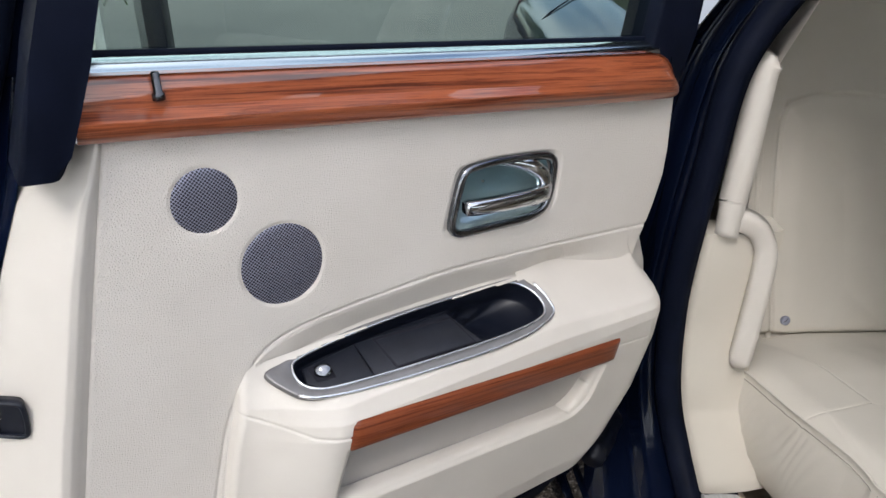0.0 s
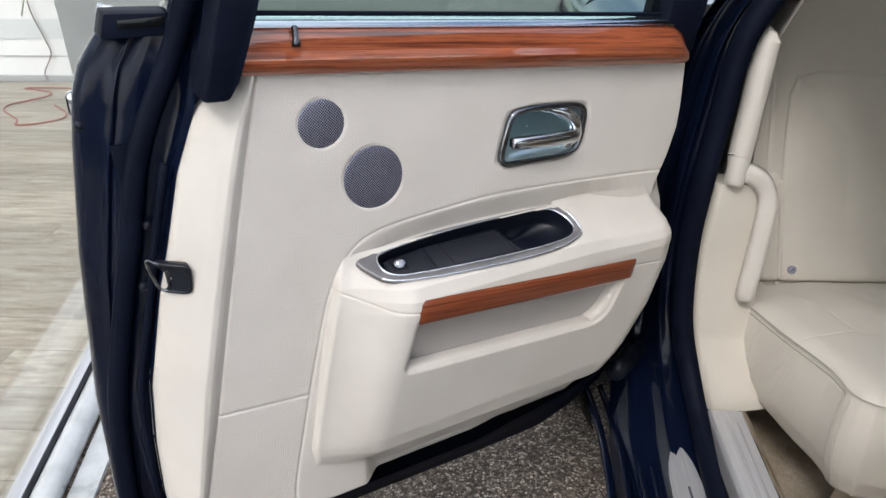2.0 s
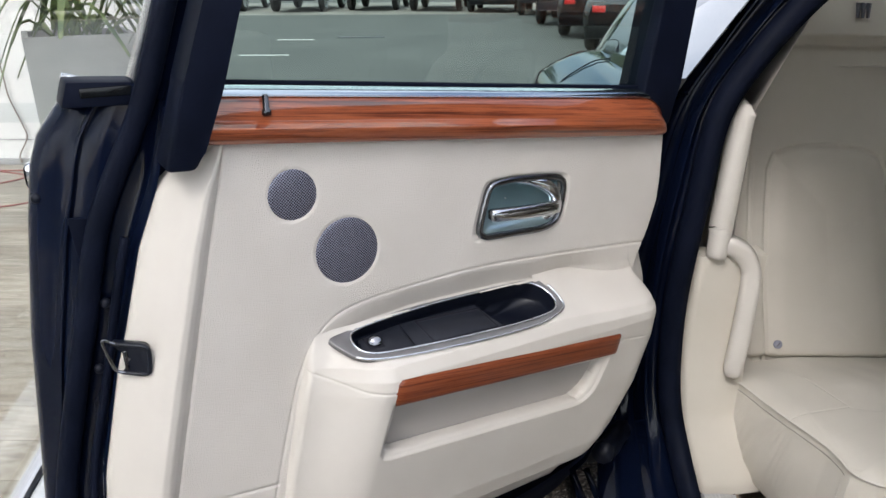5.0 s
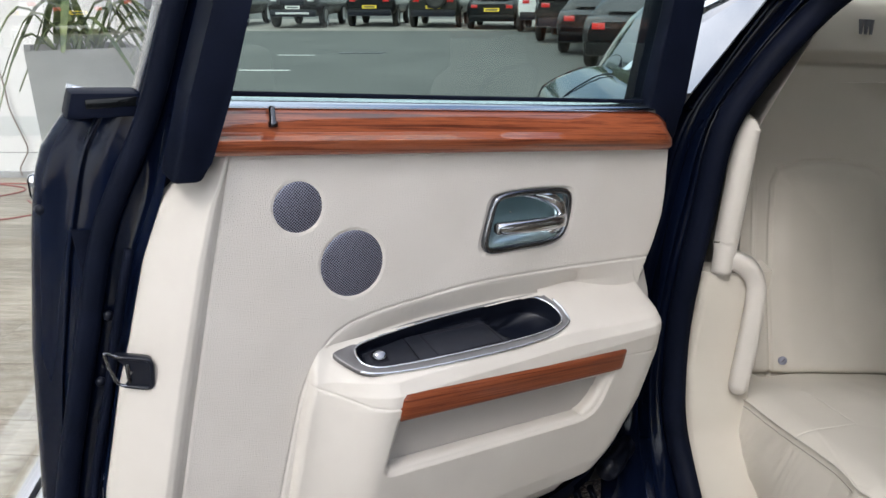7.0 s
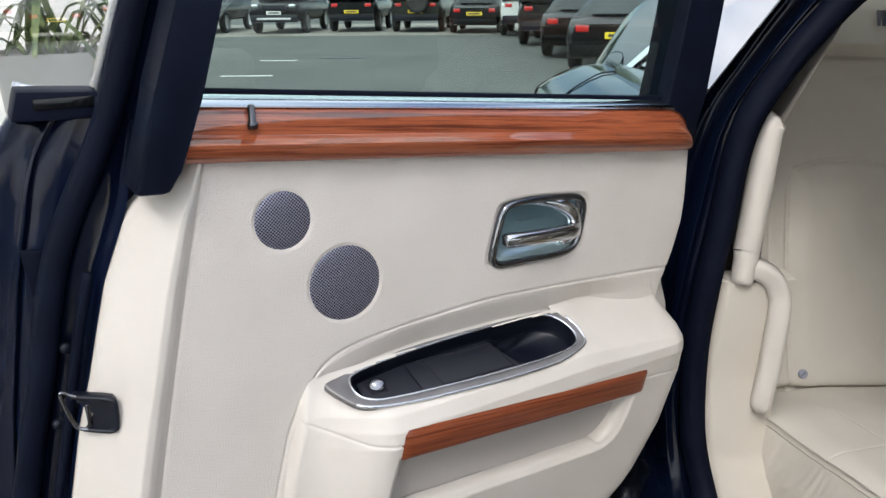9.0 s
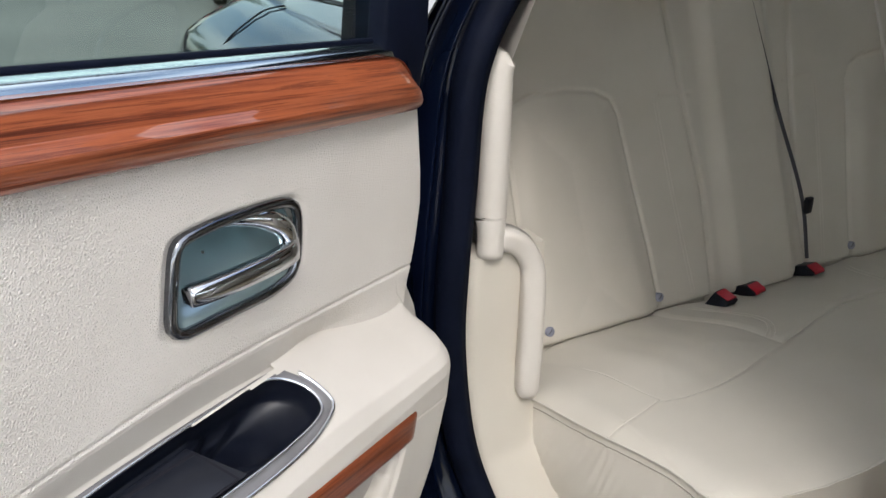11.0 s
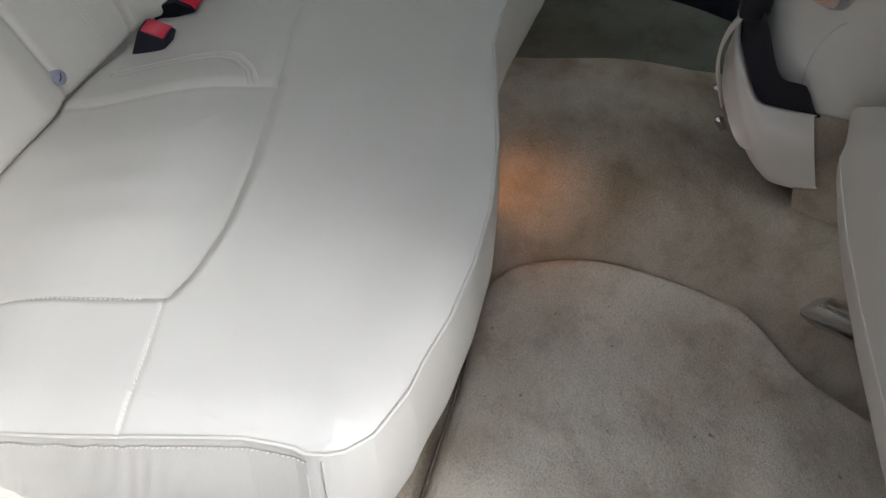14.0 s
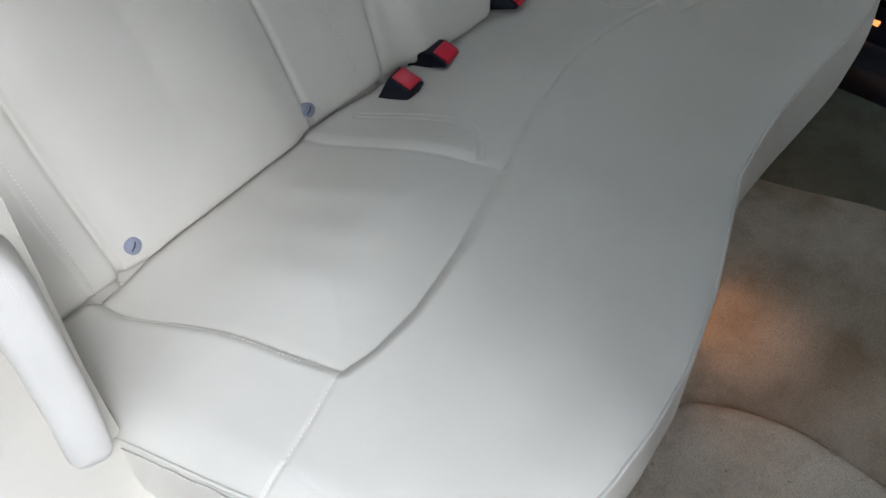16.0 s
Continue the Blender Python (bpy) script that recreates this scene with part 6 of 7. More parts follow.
# ---- front seat with folded table ----
def build_front_seat():
    seat = empty("front_seat", Matrix.Translation((1.037, 0.513, 0.24)), "cream leather front seat seen from behind", "car seat")
    off = np.array([1.03, 0.50, 0.23])
    n, m = 80, 44
    a = np.linspace(0, 1, m)[:, None]
    b = np.linspace(0, 2 * math.pi, n, endpoint=False)[None, :]
    zc = 0.60 + 0.67 * a
    hw = table(zc, [(0.47, 0.30), (0.60, 0.315), (0.75, 0.315), (1.0, 0.28), (1.18, 0.22), (1.27, 0.10)])
    hd = table(zc, [(0.47, 0.07), (0.6, 0.085), (0.9, 0.08), (1.18, 0.06), (1.27, 0.02)])
    cx = lambda p, e: np.sign(p) * np.abs(p) ** e
    rear = 0.692 + (zc - 0.60) * 0.28
    x = 1.085 + hw * cx(np.cos(b), 0.42)
    y = rear - hd + hd * cx(np.sin(b), 0.5)
    grid("seat_back", stack([x, y, zc]) - off, SMOOTH, seat, "smooth cream seat back shell", closed=True)
    # padded panel along the lower edge
    xs = np.linspace(1.402, 0.78, 80)
    ex = [(0.78, 0.600), (0.86, 0.618), (0.97, 0.620), (1.15, 0.640), (1.30, 0.680), (1.36, 0.703), (1.402, 0.720)]
    ez = [(0.78, 0.525), (0.86, 0.490), (0.97, 0.447), (1.15, 0.434), (1.25, 0.462), (1.30, 0.485), (1.36, 0.537), (1.39, 0.580), (1.402, 0.602)]
    gy, gz = [(0.78, 0.690), (1.36, 0.700), (1.402, 0.715)], [(0.78, 0.765), (0.85, 0.745), (0.967, 0.708), (1.096, 0.676), (1.207, 0.656), (1.305, 0.645), (1.38, 0.628), (1.402, 0.608)]
    e = stack([xs, table(xs, ex), table(xs, ez)], -1)
    g = stack([xs, table(xs, gy), table(xs, gz)], -1)
    full = smoothstep(1.402, 1.33, xs)[:, None]
    pr = lambda k: e + (g - e) * k + np.array([0, 0.92, 0.15]) * (0.030 * math.sin(math.pi * k) ** 0.6) * full
    rows = [e + [0, -0.09, 0.03], e + [0, -0.03, -0.004], e + [0, -0.010, -0.002]] + [pr(k) for k in np.linspace(0, 1, 22)] + [g + [0, -0.012, 0.004], g + [0, -0.03, 0.0]]
    grid("lower_panel", np.array(rows) - off, SMOOTH, seat, "padded cream lower seat panel")
    sweep("panel_seam", pr(0.46)[8:] + np.array([0, 0.0004, 0]) - off, ring(0.0014, 6), STITCH, seat)
    box("seat_cushion", (0.78 - off[0], 0.0 - off[1], 0.38 - off[2]), (1.30 - off[0], 0.52 - off[1], 0.50 - off[2]), SMOOTH, seat, "cream seat cushion", 0.05, None, 4)
    box("seat_plinth", (0.90 - off[0], -0.15 - off[1], 0.19 - off[2]), (1.15 - off[0], 0.28 - off[1], 0.38 - off[2]), BLACK, seat, "", 0.02)
    # rail end
    rm = Matrix.Translation((1.330 - off[0], 0.630 - off[1], 0.312 - off[2])) @ Matrix.Rotation(radians(-14), 4, "Z") @ Matrix.Scale(1.1, 4)
    prism("rail_cover", [(-0.075, -0.022), (0.03, -0.026), (0.036, -0.008), (0.012, 0.022), (-0.075, 0.022)], (-0.020, 0.020), CHROME, seat, "chrome seat rail cover", 0.008, (1, 2, 0), rm)
    # folded picnic table
    tm = Matrix.Translation((1.095 - off[0], 0.800 - off[1], 0.960 - off[2])) @ Matrix.Rotation(radians(-14.5), 4, "X")
    out = [(-0.165, 0.0), (0.17, 0.0), (0.185, 0.02), (0.185, 0.22), (-0.185, 0.22), (-0.185, 0.02)]
    tb = prism("picnic_table", out, (-0.02, 0.022), SMOOTH, seat, "folded picnic table faced in cream leather", 0.006, (0, 2, 1), tm)
    edge = [tm @ Vector((x, 0.012, z)) for x, z in curve(out, 90, True)]
    nrm = tm.to_3x3() @ Vector((0, 1, 0))
    sweep("table_edge", edge, [(-0.003, 0.004), (-0.004, 0.012), (0.0, 0.0148), (0.004, 0.012), (0.004, 0.004)], CHROME, tb, "chrome table edge", True, tuple(nrm))
    return seat


build_front_seat()


# ---- far side ----
def build_far_door():
    X = 2 * CX - 0.60
    fd = empty("far_door_trim", Matrix.Translation((X, 1.1, 0.42)), "closed far rear door trim in cream leather with wood strip", "car door")
    off = np.array([X, 1.1, 0.42])
    y, z = np.meshgrid(np.linspace(0.1, 1.590, 90), np.linspace(0.42, 1.20, 80))
    w = 0.06 * smoothstep(0.44, 0.50, z) * smoothstep(0.845, 0.80, z) * smoothstep(0.12, 0.2, y)
    d = poly_dist(y, z, [(0.8, 0.595), (1.505, 0.600), (1.545, 0.625), (1.545, 0.735), (0.8, 0.735)])
    w = w - 0.05 * smoothstep(0.0, 0.012, d)
    w = w + 0.006 * np.exp(-(line_dist(y, z, [(0.96, 0.47), (0.96, 0.90)]) / 0.01) ** 2)
    grid("door_panel", stack([X + 0.04 - w, y, z], -1) - off, SMOOTH, fd, "cream leather far door panel")
    y2, z2 = np.meshgrid(np.linspace(0.8, 1.545, 20), np.linspace(0, 1, 6))
    grid("wood_strip", stack([X - 0.024 - 0.004 * np.sin(z2 * math.pi), y2, 0.672 + 0.055 * z2], -1) - off, STRIPWOOD, fd, "dark rosewood strip")
    box("waist_cap", (X + 0.02 - off[0], 0.1 - off[1], 1.19 - off[2]), (X + 0.09 - off[0], 1.58 - off[1], 1.25 - off[2]), WOOD, fd, "rosewood waist cap", 0.012)
    lathe("handle_dish", [(0.0, 0.002), (0.03, 0.002), (0.04, 0.006), (0.044, 0.002)], CHROME, fd, "chrome handle dish", 24, Matrix.Translation((X - 0.02 - off[0], 1.02 - off[1], 0.80 - off[2])) @ Matrix.Rotation(radians(-90), 4, "Y"))
    # quarter trim behind the door gap
    q = empty("far_quarter_trim", Matrix.Translation((X, 1.7, 0.42)), "cream quarter trim beside the far backrest", "car trim")
    y, z = np.meshgrid(np.linspace(1.610, 1.95, 30), np.linspace(0.42, 1.47, 30))
    w = 0.055 * smoothstep(0.44, 0.5, z) * smoothstep(0.845, 0.80, z) * smoothstep(1.90, 1.84, y)
    grid("panel", stack([X + 0.04 - w + np.clip(z - 1.15, 0, 1) * -0.45, y, z], -1) - np.array([X, 1.7, 0.42]), SMOOTH, q)
    box("door_gap_seal", (X - 0.008 - X, 1.592 - 1.7, 0.0), (X + 0.06 - X, 1.608 - 1.7, 1.18), RUBBER, q, "black door gap seal", 0.003)
    # sill on the far side
    s = empty("far_sill", Matrix.Translation((2.18, 0.8, 0.36)), "dark far sill with dull tread plate", "car trim")
    o = np.array([2.18, 0.8, 0.36])
    ys = np.linspace(-0.2, 1.40, 30)
    cs = [(2.12, 0.30), (2.125, 0.36), (2.14, 0.385), (2.155, 0.392), (2.17, 0.385), (2.18, 0.392), (2.20, 0.40), (2.23, 0.405)]
    grid("tread_plate", np.array([[(x, yv, z) for yv in ys] for x, z in cs[1:6]]) - o, BLACK, s, "dark dull tread plate")
    grid("sill_side", np.array([[(x, yv, z) for yv in ys] for x, z in ((2.105, 0.26), (2.115, 0.30), (2.12, 0.355), (2.125, 0.361))]) - o, BLACK, s)
    grid("sill_seal", np.array([[(x, yv, z) for yv in ys] for x, z in ((2.17, 0.384), (2.19, 0.41), (2.215, 0.425), (2.25, 0.42))]) - o, RUBBER, s)
    lamp = empty("door_lamp", Matrix.Translation((2.19, 1.215, 0.418)), "small lit amber door lamp", "lamp")
    box("lens", (-0.008, -0.016, -0.004), (0.004, 0.016, 0.004), ORANGE, lamp, "", 0.002)


build_far_door()


def build_foot_lamps():
    for x, y, k in ((1.266, 1.158, 0.9), (1.670, 1.222, 0.6)):
        lamp = empty("footwell_lamp", Matrix.Translation((x, y, 0.400)) @ Matrix.Scale(k, 4), "small lit amber lamp under the front of the bench", "lamp", "footwell lamps")
        box("housing", (-0.028, 0.0, -0.030), (0.028, 0.016, 0.030), BLACK, lamp, "", 0.004)
        box("lens", (-0.016, -0.004, -0.019), (0.016, 0.001, 0.019), ORANGE, lamp, "lit amber lens", 0.003)
        li = bpy.data.lights.new("footwell_light", "AREA")
        li.energy, li.color, li.size = 0.016, (1.0, 0.42, 0.14), 0.13
        lo = new("footwell_light", li)
        lo.matrix_world = look((x + 0.03, y - 0.05, 0.435), (x + 0.15, y - 0.17, 0.395))


build_foot_lamps()


# ---- ground, showroom front and car park ----
def build_ground():
    g = grid("ground", [[(x, y, -0.002) for x in np.linspace(-400, 400, 9)] for y in np.linspace(-400, 400, 9)], ASPHALT)
    tagged(g, "grey asphalt car park", "ground", "", "structure")
    a = grid("pavement", [[(x, y, 0.006) for x in np.linspace(-1.05 if y < 2.6 else -1.15, 4.2, 9)] for y in np.linspace(-4.0, 4.6, 9)], GRAVEL)
    tagged(a, "brown exposed-aggregate paving under the car", "pavement", "", "structure")
    for i, (x, y, w, ln) in enumerate(((-3.5, 13.7, 0.9, 0.10), (-6.5, 13.9, 1.2, 0.10), (-3.6, 16.8, 0.8, 0.10))):
        m = box("road_marking", (x - w / 2, y - ln / 2, 0.0), (x + w / 2, y + ln / 2, 0.004), WHITEPL, None, "", 0)
        tagged(m, "worn white bay marking on asphalt", "road marking", "bay markings", "structure")
    s = grid("parking_bays", [[(x, y, 0.004) for x in np.linspace(-40, 40, 9)] for y in (26.2, 30.0, 36.0)], PAVING)
    tagged(s, "pale concrete parking bays under the parked cars", "pavement", "", "structure")
    d = box("drain_cover", (-2.75, 17.2, 0.0), (-1.75, 17.55, 0.006), BLACK, None, "", 0)
    tagged(d, "dark drain grating set in asphalt", "drain", "", "structure")


build_ground()

WALL_DIR = Vector((-0.184, 0.983, 0)).normalized()
WALL = Matrix.Translation((-1.086, 1.493, 0)) @ Matrix.Rotation(math.atan2(WALL_DIR.y, WALL_DIR.x), 4, "Z")


def build_showroom():
    """x runs along the glass front, y to the showroom's inside."""
    fr = empty("glass_front", WALL, "frameless showroom glass front on a pale metal sill rail", "window", "", "structure")
    box("sill_rail", (-5.0, -0.035, 0.0), (4.40, 0.012, 0.035), ALU, fr, "aluminium sill rail", 0.003)
    box("rail_groove", (-5.0, -0.062, 0.0), (4.40, -0.035, 0.012), BLACK, fr, "dirty groove", 0)
    sweep("rail_tube", [(-5.0, -0.098, 0.034), (4.40, -0.098, 0.034)], ring(0.036, 12), STEELW, fr, "pale grey tube rail", False)
    box("threshold", (-5.0, -0.21, 0.0), (4.40, -0.14, 0.018), STEELW, fr, "white threshold strip", 0.003)
    p = box("pane", (-5.0, -0.012, 0.03), (4.40, 0.0, 3.2), CLEAR, fr, "clear showroom pane", 0)
    p.visible_shadow = False
    box("head_rail", (-5.0, -0.04, 3.2), (4.40, 0.03, 3.28), ALU, fr, "", 0.004)
    rm = empty("showroom", Matrix.Identity(4), "white showroom room behind the glass", "room", "", "structure")
    box("back_wall", (-12.0, 5.75, 0.0), (-2.29, 5.9, 3.25), WHITEWALL, rm, "white painted wall", 0)
    box("side_wall", (-12.15, -5.0, 0.0), (-12.0, 5.9, 3.25), WHITEWALL, rm, "", 0)
    box("corner_post", (-1.93, 5.75, 0.0), (-1.78, 5.9, 3.25), BLACK, rm, "dark corner post of the glazing", 0.006)
    box("skirting", (-12.0, 5.73, 0.0), (-2.29, 5.748, 0.05), GREYWALL, rm, "grey skirting", 0.002)
    box("wall_band", (-12.0, 5.742, 0.33), (-2.29, 5.749, 0.48), PALEGREY, rm, "pale grey band", 0)
    box("wall_line", (-12.0, 5.742, 0.195), (-2.29, 5.749, 0.203), GREYWALL, rm, "", 0)
    # unseen glass ceiling, added and dimmed to set the daylight
    c = put("ceiling", [(-12, -5, 3.30), (0.12, -5, 3.30), (-1.95, 5.9, 3.30), (-12, 5.9, 3.30), (-12, -5, 3.32), (0.12, -5, 3.32), (-1.95, 5.9, 3.32), (-12, 5.9, 3.32)], [(0, 1, 2, 3), (4, 5, 6, 7), (0, 1, 5, 4), (1, 2, 6, 5), (2, 3, 7, 6), (3, 0, 4, 7)], ROOFGLASS, smooth=False)
    c.visible_shadow = False
    tagged(c, "unseen glass ceiling added to set the showroom's daylight", "ceiling", "", "structure")


build_showroom()


def build_planter():
    pl = empty("planter", Matrix.Translation((-2.04, 4.35, 0)) @ Matrix.Rotation(radians(30), 4, "Z"), "tall square grey planter with spiky striped leaves and red flowers", "planter")
    rows = []
    for z, r in ((0.004, 0.255), (0.5, 0.265), (1.07, 0.275), (1.10, 0.275), (1.10, 0.245), (1.05, 0.245)):
        rows.append([(sx * r, sy * r, z) for sx, sy in ((-1, -1), (1, -1), (1, 1), (-1, 1))])
    ob = grid("pot", rows, PLANTER, pl, "tall square grey pot", closed=True)
    ob.data.polygons.foreach_set("use_smooth", [False] * len(ob.data.polygons))
    put("soil", [(-0.25, -0.25, 1.055), (0.25, -0.25, 1.055), (0.25, 0.25, 1.055), (-0.25, 0.25, 1.055)], [(0, 1, 2, 3)], BARK, pl)
    rnd = random.Random(4)
    for i in range(34):
        a, ln, up = rnd.uniform(0, 6.283), rnd.uniform(0.30, 0.50), rnd.uniform(0.12, 0.42)
        bx, by = rnd.uniform(-0.12, 0.12), rnd.uniform(-0.12, 0.12)
        v, f = [], []
        for k in range(9):
            t = k / 8
            r, h = ln * t, 1.05 + up * math.sin(min(1, t * 1.5) * 1.57) - 0.58 * max(0, t - 0.40) ** 1.3 * (1.6 - up)
            w = 0.019 * math.sin(math.pi * (0.12 + 0.88 * (1 - t))) ** 0.7 + 0.002
            cx, cy = bx + r * math.cos(a), by + r * math.sin(a)
            for q in (-1, 0, 1):
                v.append((cx - q * w * math.sin(a), cy + q * w * math.cos(a), h - 0.012 * (q == 0)))
        for k in range(8):
            for q in range(2):
                f.append((k * 3 + q, k * 3 + q + 1, k * 3 + q + 4, k * 3 + q + 3))
        put("leaf", v, f, LEAF, pl)
    for bx, by, h in ((0.02, -0.08, 1.50), (-0.10, 0.04, 1.46), (0.12, 0.05, 1.53)):
        for i in range(9):
            a = i * 0.9
            d = Vector((math.cos(a), math.sin(a), 0))
            s = Vector((-d.y, d.x, 0)) * 0.022
            c = Vector((bx, by, h - 0.05))
            put("flower_bract", [c, c + d * 0.05 + s + Vector((0, 0, 0.03)), c + d * 0.13 + Vector((0, 0, 0.09)), c + d * 0.05 - s + Vector((0, 0, 0.03))], [(0, 1, 2, 3)], PETAL, pl, "bright red bract")
    return pl


build_planter()


def build_cables():
    c = empty("red_cable", Matrix.Translation((-2.9, 5.2, 0)), "thin red cable loosely coiled on the floor", "cable")
    o = np.array([-2.9, 5.2, 0])
    sweep("cord", curve([(x, y, 0.015) for x, y in ((-2.92, 5.03), (-2.75, 4.86), (-2.70, 4.73), (-2.77, 4.63), (-2.92, 4.57), (-3.0, 4.70), (-3.20, 4.89), (-3.25, 5.03), (-3.18, 5.14), (-3.10, 5.27), (-3.15, 5.38), (-3.40, 5.49), (-3.15, 5.50), (-2.96, 5.48), (-2.5, 5.45))], 110) - o, ring(0.0055, 6), REDCAB, c)
    w = empty("wall_lead", Matrix.Translation((-3.1, 5.7, 0)), "thin grey-brown lead hanging down the white wall", "cable")
    sweep("cord", curve([(-3.62, 5.72, 2.2), (-3.50, 5.72, 1.4), (-3.39, 5.72, 0.9), (-3.36, 5.72, 0.70), (-3.35, 5.72, 0.53), (-3.29, 5.72, 0.33), (-3.27, 5.72, 0.22), (-3.35, 5.72, 0.09), (-3.35, 5.72, 0.02)], 60) - np.array([-3.1, 5.7, 0]), ring(0.0055, 6), LEAD, w)


build_cables()


# ---- parked cars ----
def build_parked(name, label, x, y, turn, length, width, height, suv, paint, front=False, spare=False):
    car = empty(name, Matrix.Translation((x, y, 0)) @ Matrix.Rotation(radians(turn), 4, "Z"), label, "car", "parked cars")
    hw, hl = width / 2, length / 2
    sill, belt = 0.30 if not suv else 0.42, 0.92 if not suv else 1.10
    ys = np.linspace(-hl, hl, 34)[:, None]
    e = 1 - np.clip((np.abs(ys) - (hl - 0.45)) / 0.45, 0, 1) ** 2.2 * (0.16 if not suv else 0.09)
    deck = table(ys / hl, [(-1, belt - 0.08), (-0.85, belt + 0.02), (0, belt + 0.03), (0.55, belt), (0.9, belt - 0.10), (1, belt - 0.28)])
    prof = [(0.80, sill), (0.97, sill + 0.08), (1.0, sill + 0.35), (0.985, 0.80), (0.93, 0.97), (0.60, 1.0)]
    half = stack([stack([hw * e * p, ys, sill + (deck - sill) * ((q - sill) / (1 - sill)) if q > sill + 0.36 else q + 0 * ys], -1)[:, 0] for p, q in prof], 1)
    full = np.concatenate([half, half[:, ::-1] * [-1, 1, 1]], 1)
    b = grid("bodywork", full, paint, car, "")
    put("rear_panel", list(full[0]), [tuple(range(full.shape[1]))], paint, car, smooth=False)
    put("front_panel", list(full[-1]), [tuple(range(full.shape[1]))], paint, car, smooth=False)
    # cabin
    if suv:
        st = [(-0.98, 0.06), (-0.93, 0.92), (-0.80, 1.0), (0.05, 1.0), (0.22, 0.92), (0.50, 0.02)]
    else:
        st = [(-0.82, 0.02), (-0.42, 0.86), (-0.20, 1.0), (0.05, 1.0), (0.18, 0.90), (0.52, 0.02)]
    base = np.interp(0, [0], [belt])
    rows = []
    for t, k in st:
        zt = belt + (height - belt) * k
        tum = 0.90 - 0.20 * k
        rows.append([(-hw * 0.92, t * hl, belt - 0.02), (-hw * tum, t * hl, max(belt, zt - 0.05)), (-hw * tum * 0.8, t * hl, zt), (hw * tum * 0.8, t * hl, zt), (hw * tum, t * hl, max(belt, zt - 0.05)), (hw * 0.92, t * hl, belt - 0.02)])
    grid("cabin", rows, paint, car, "")
    g = np.array(rows)
    for sgn in (0, 1):
        a, c_ = (0, 1) if sgn == 0 else (5, 4)
        q = [g[1][a] * 0.8 + g[1][c_] * 0.2, g[4][a] * 0.8 + g[4][c_] * 0.2, g[4][c_], g[1][c_]]
        q = [p + np.array([(-0.012 if sgn == 0 else 0.012), 0, 0]) for p in q]
        put("side_glass", q, [(0, 1, 2, 3)], CARGLASS, car, smooth=False)
    for i0, i1, nm in ((0, 1, "rear_screen"), (5, 4, "windscreen")):
        p0, p1 = g[i0], g[i1]
        out = np.array([0, -0.015 if i0 == 0 else 0.015, 0.012])
        q = [p0[1] * 0.85 + p0[4] * 0.15, p0[4] * 0.85 + p0[1] * 0.15, p1[3] * 0.95 + p1[2] * 0.05, p1[2] * 0.95 + p1[3] * 0.05]
        q[0][2] = q[1][2] = belt + 0.06 + 0.0
        put(nm, [a_ + out for a_ in q], [(0, 1, 2, 3)], CARGLASS, car, smooth=False)
    wr = 0.33 if not suv else 0.39
    for sx in (-1, 1):
        for sy in (-0.60, 0.62):
            wm = Matrix.Translation((sx * (hw - 0.09), sy * hl, wr)) @ Matrix.Rotation(radians(90 * sx), 4, "Y")
            w = lathe("wheel", [(0.0, 0.06), (wr * 0.55, 0.07), (wr * 0.66, 0.10), (wr * 0.9, 0.105), (wr, 0.07), (wr, -0.07), (wr * 0.9, -0.1), (0, -0.1)], TYRE, car, "", 22, wm)
            lathe("rim", [(0, 0.085), (wr * 0.2, 0.08), (wr * 0.6, 0.075), (wr * 0.64, 0.103)], ALU, w, "", 16, wm)
    end = hl if front else -hl
    o = 0.012 if front else -0.012
    pm = (lambda a, b_, c_, d: ((a, min(end + o, end + 2 * o), b_), (c_, max(end + o, end + 2 * o), d)))
    lo, hi = pm(-0.26, 0.60 if not suv else 0.66, 0.26, 0.71 if not suv else 0.77)
    pt = box("number_plate", lo, hi, WHITEPL if front else YELLOW, car, "blank number plate", 0)
    lo, hi = (-0.20, min(end + 2 * o, end + 2.3 * o), lo[2] + 0.03), (0.20, max(end + 2 * o, end + 2.3 * o), hi[2] - 0.03)
    box("plate_bar", lo, hi, INK, pt, "", 0)
    for sx in (-1, 1):
        x0 = sx * hw * (0.66 if not front else 0.68)
        box("lamp", (x0 - 0.11, min(end, end + 2 * o), belt - 0.21), (x0 + 0.11, max(end, end + 2 * o), belt - 0.10), TAIL if not front else CHROME, car, "red tail lamp" if not front else "headlamp", 0.01)
    box("bumper", (-hw * 0.86, min(end - 0.05, end + 5 * o), sill - 0.02), (hw * 0.86, max(end - 0.05, end + 5 * o), sill + 0.22), BLACK if suv else paint, car, "", 0.03)
    if front:
        box("grille", (-0.42, end + 0.0, belt - 0.30), (0.42, end + 0.03, belt - 0.12), BLACK, car, "", 0.01)
        box("skid_bar", (-0.6, end + 0.06, sill + 0.06), (0.6, end + 0.09, sill + 0.13), ALU, car, "silver skid bar", 0.01)
    if spare:
        lathe("spare_wheel", [(0.0, 0.10), (0.22, 0.11), (0.26, 0.14), (0.36, 0.14), (0.39, 0.08), (0.39, -0.08), (0.0, -0.1)], TYRE, car, "rear spare wheel", 22, Matrix.Translation((0.1, -hl - 0.12, 1.05)) @ Matrix.Rotation(radians(90), 4, "X"))
    return car


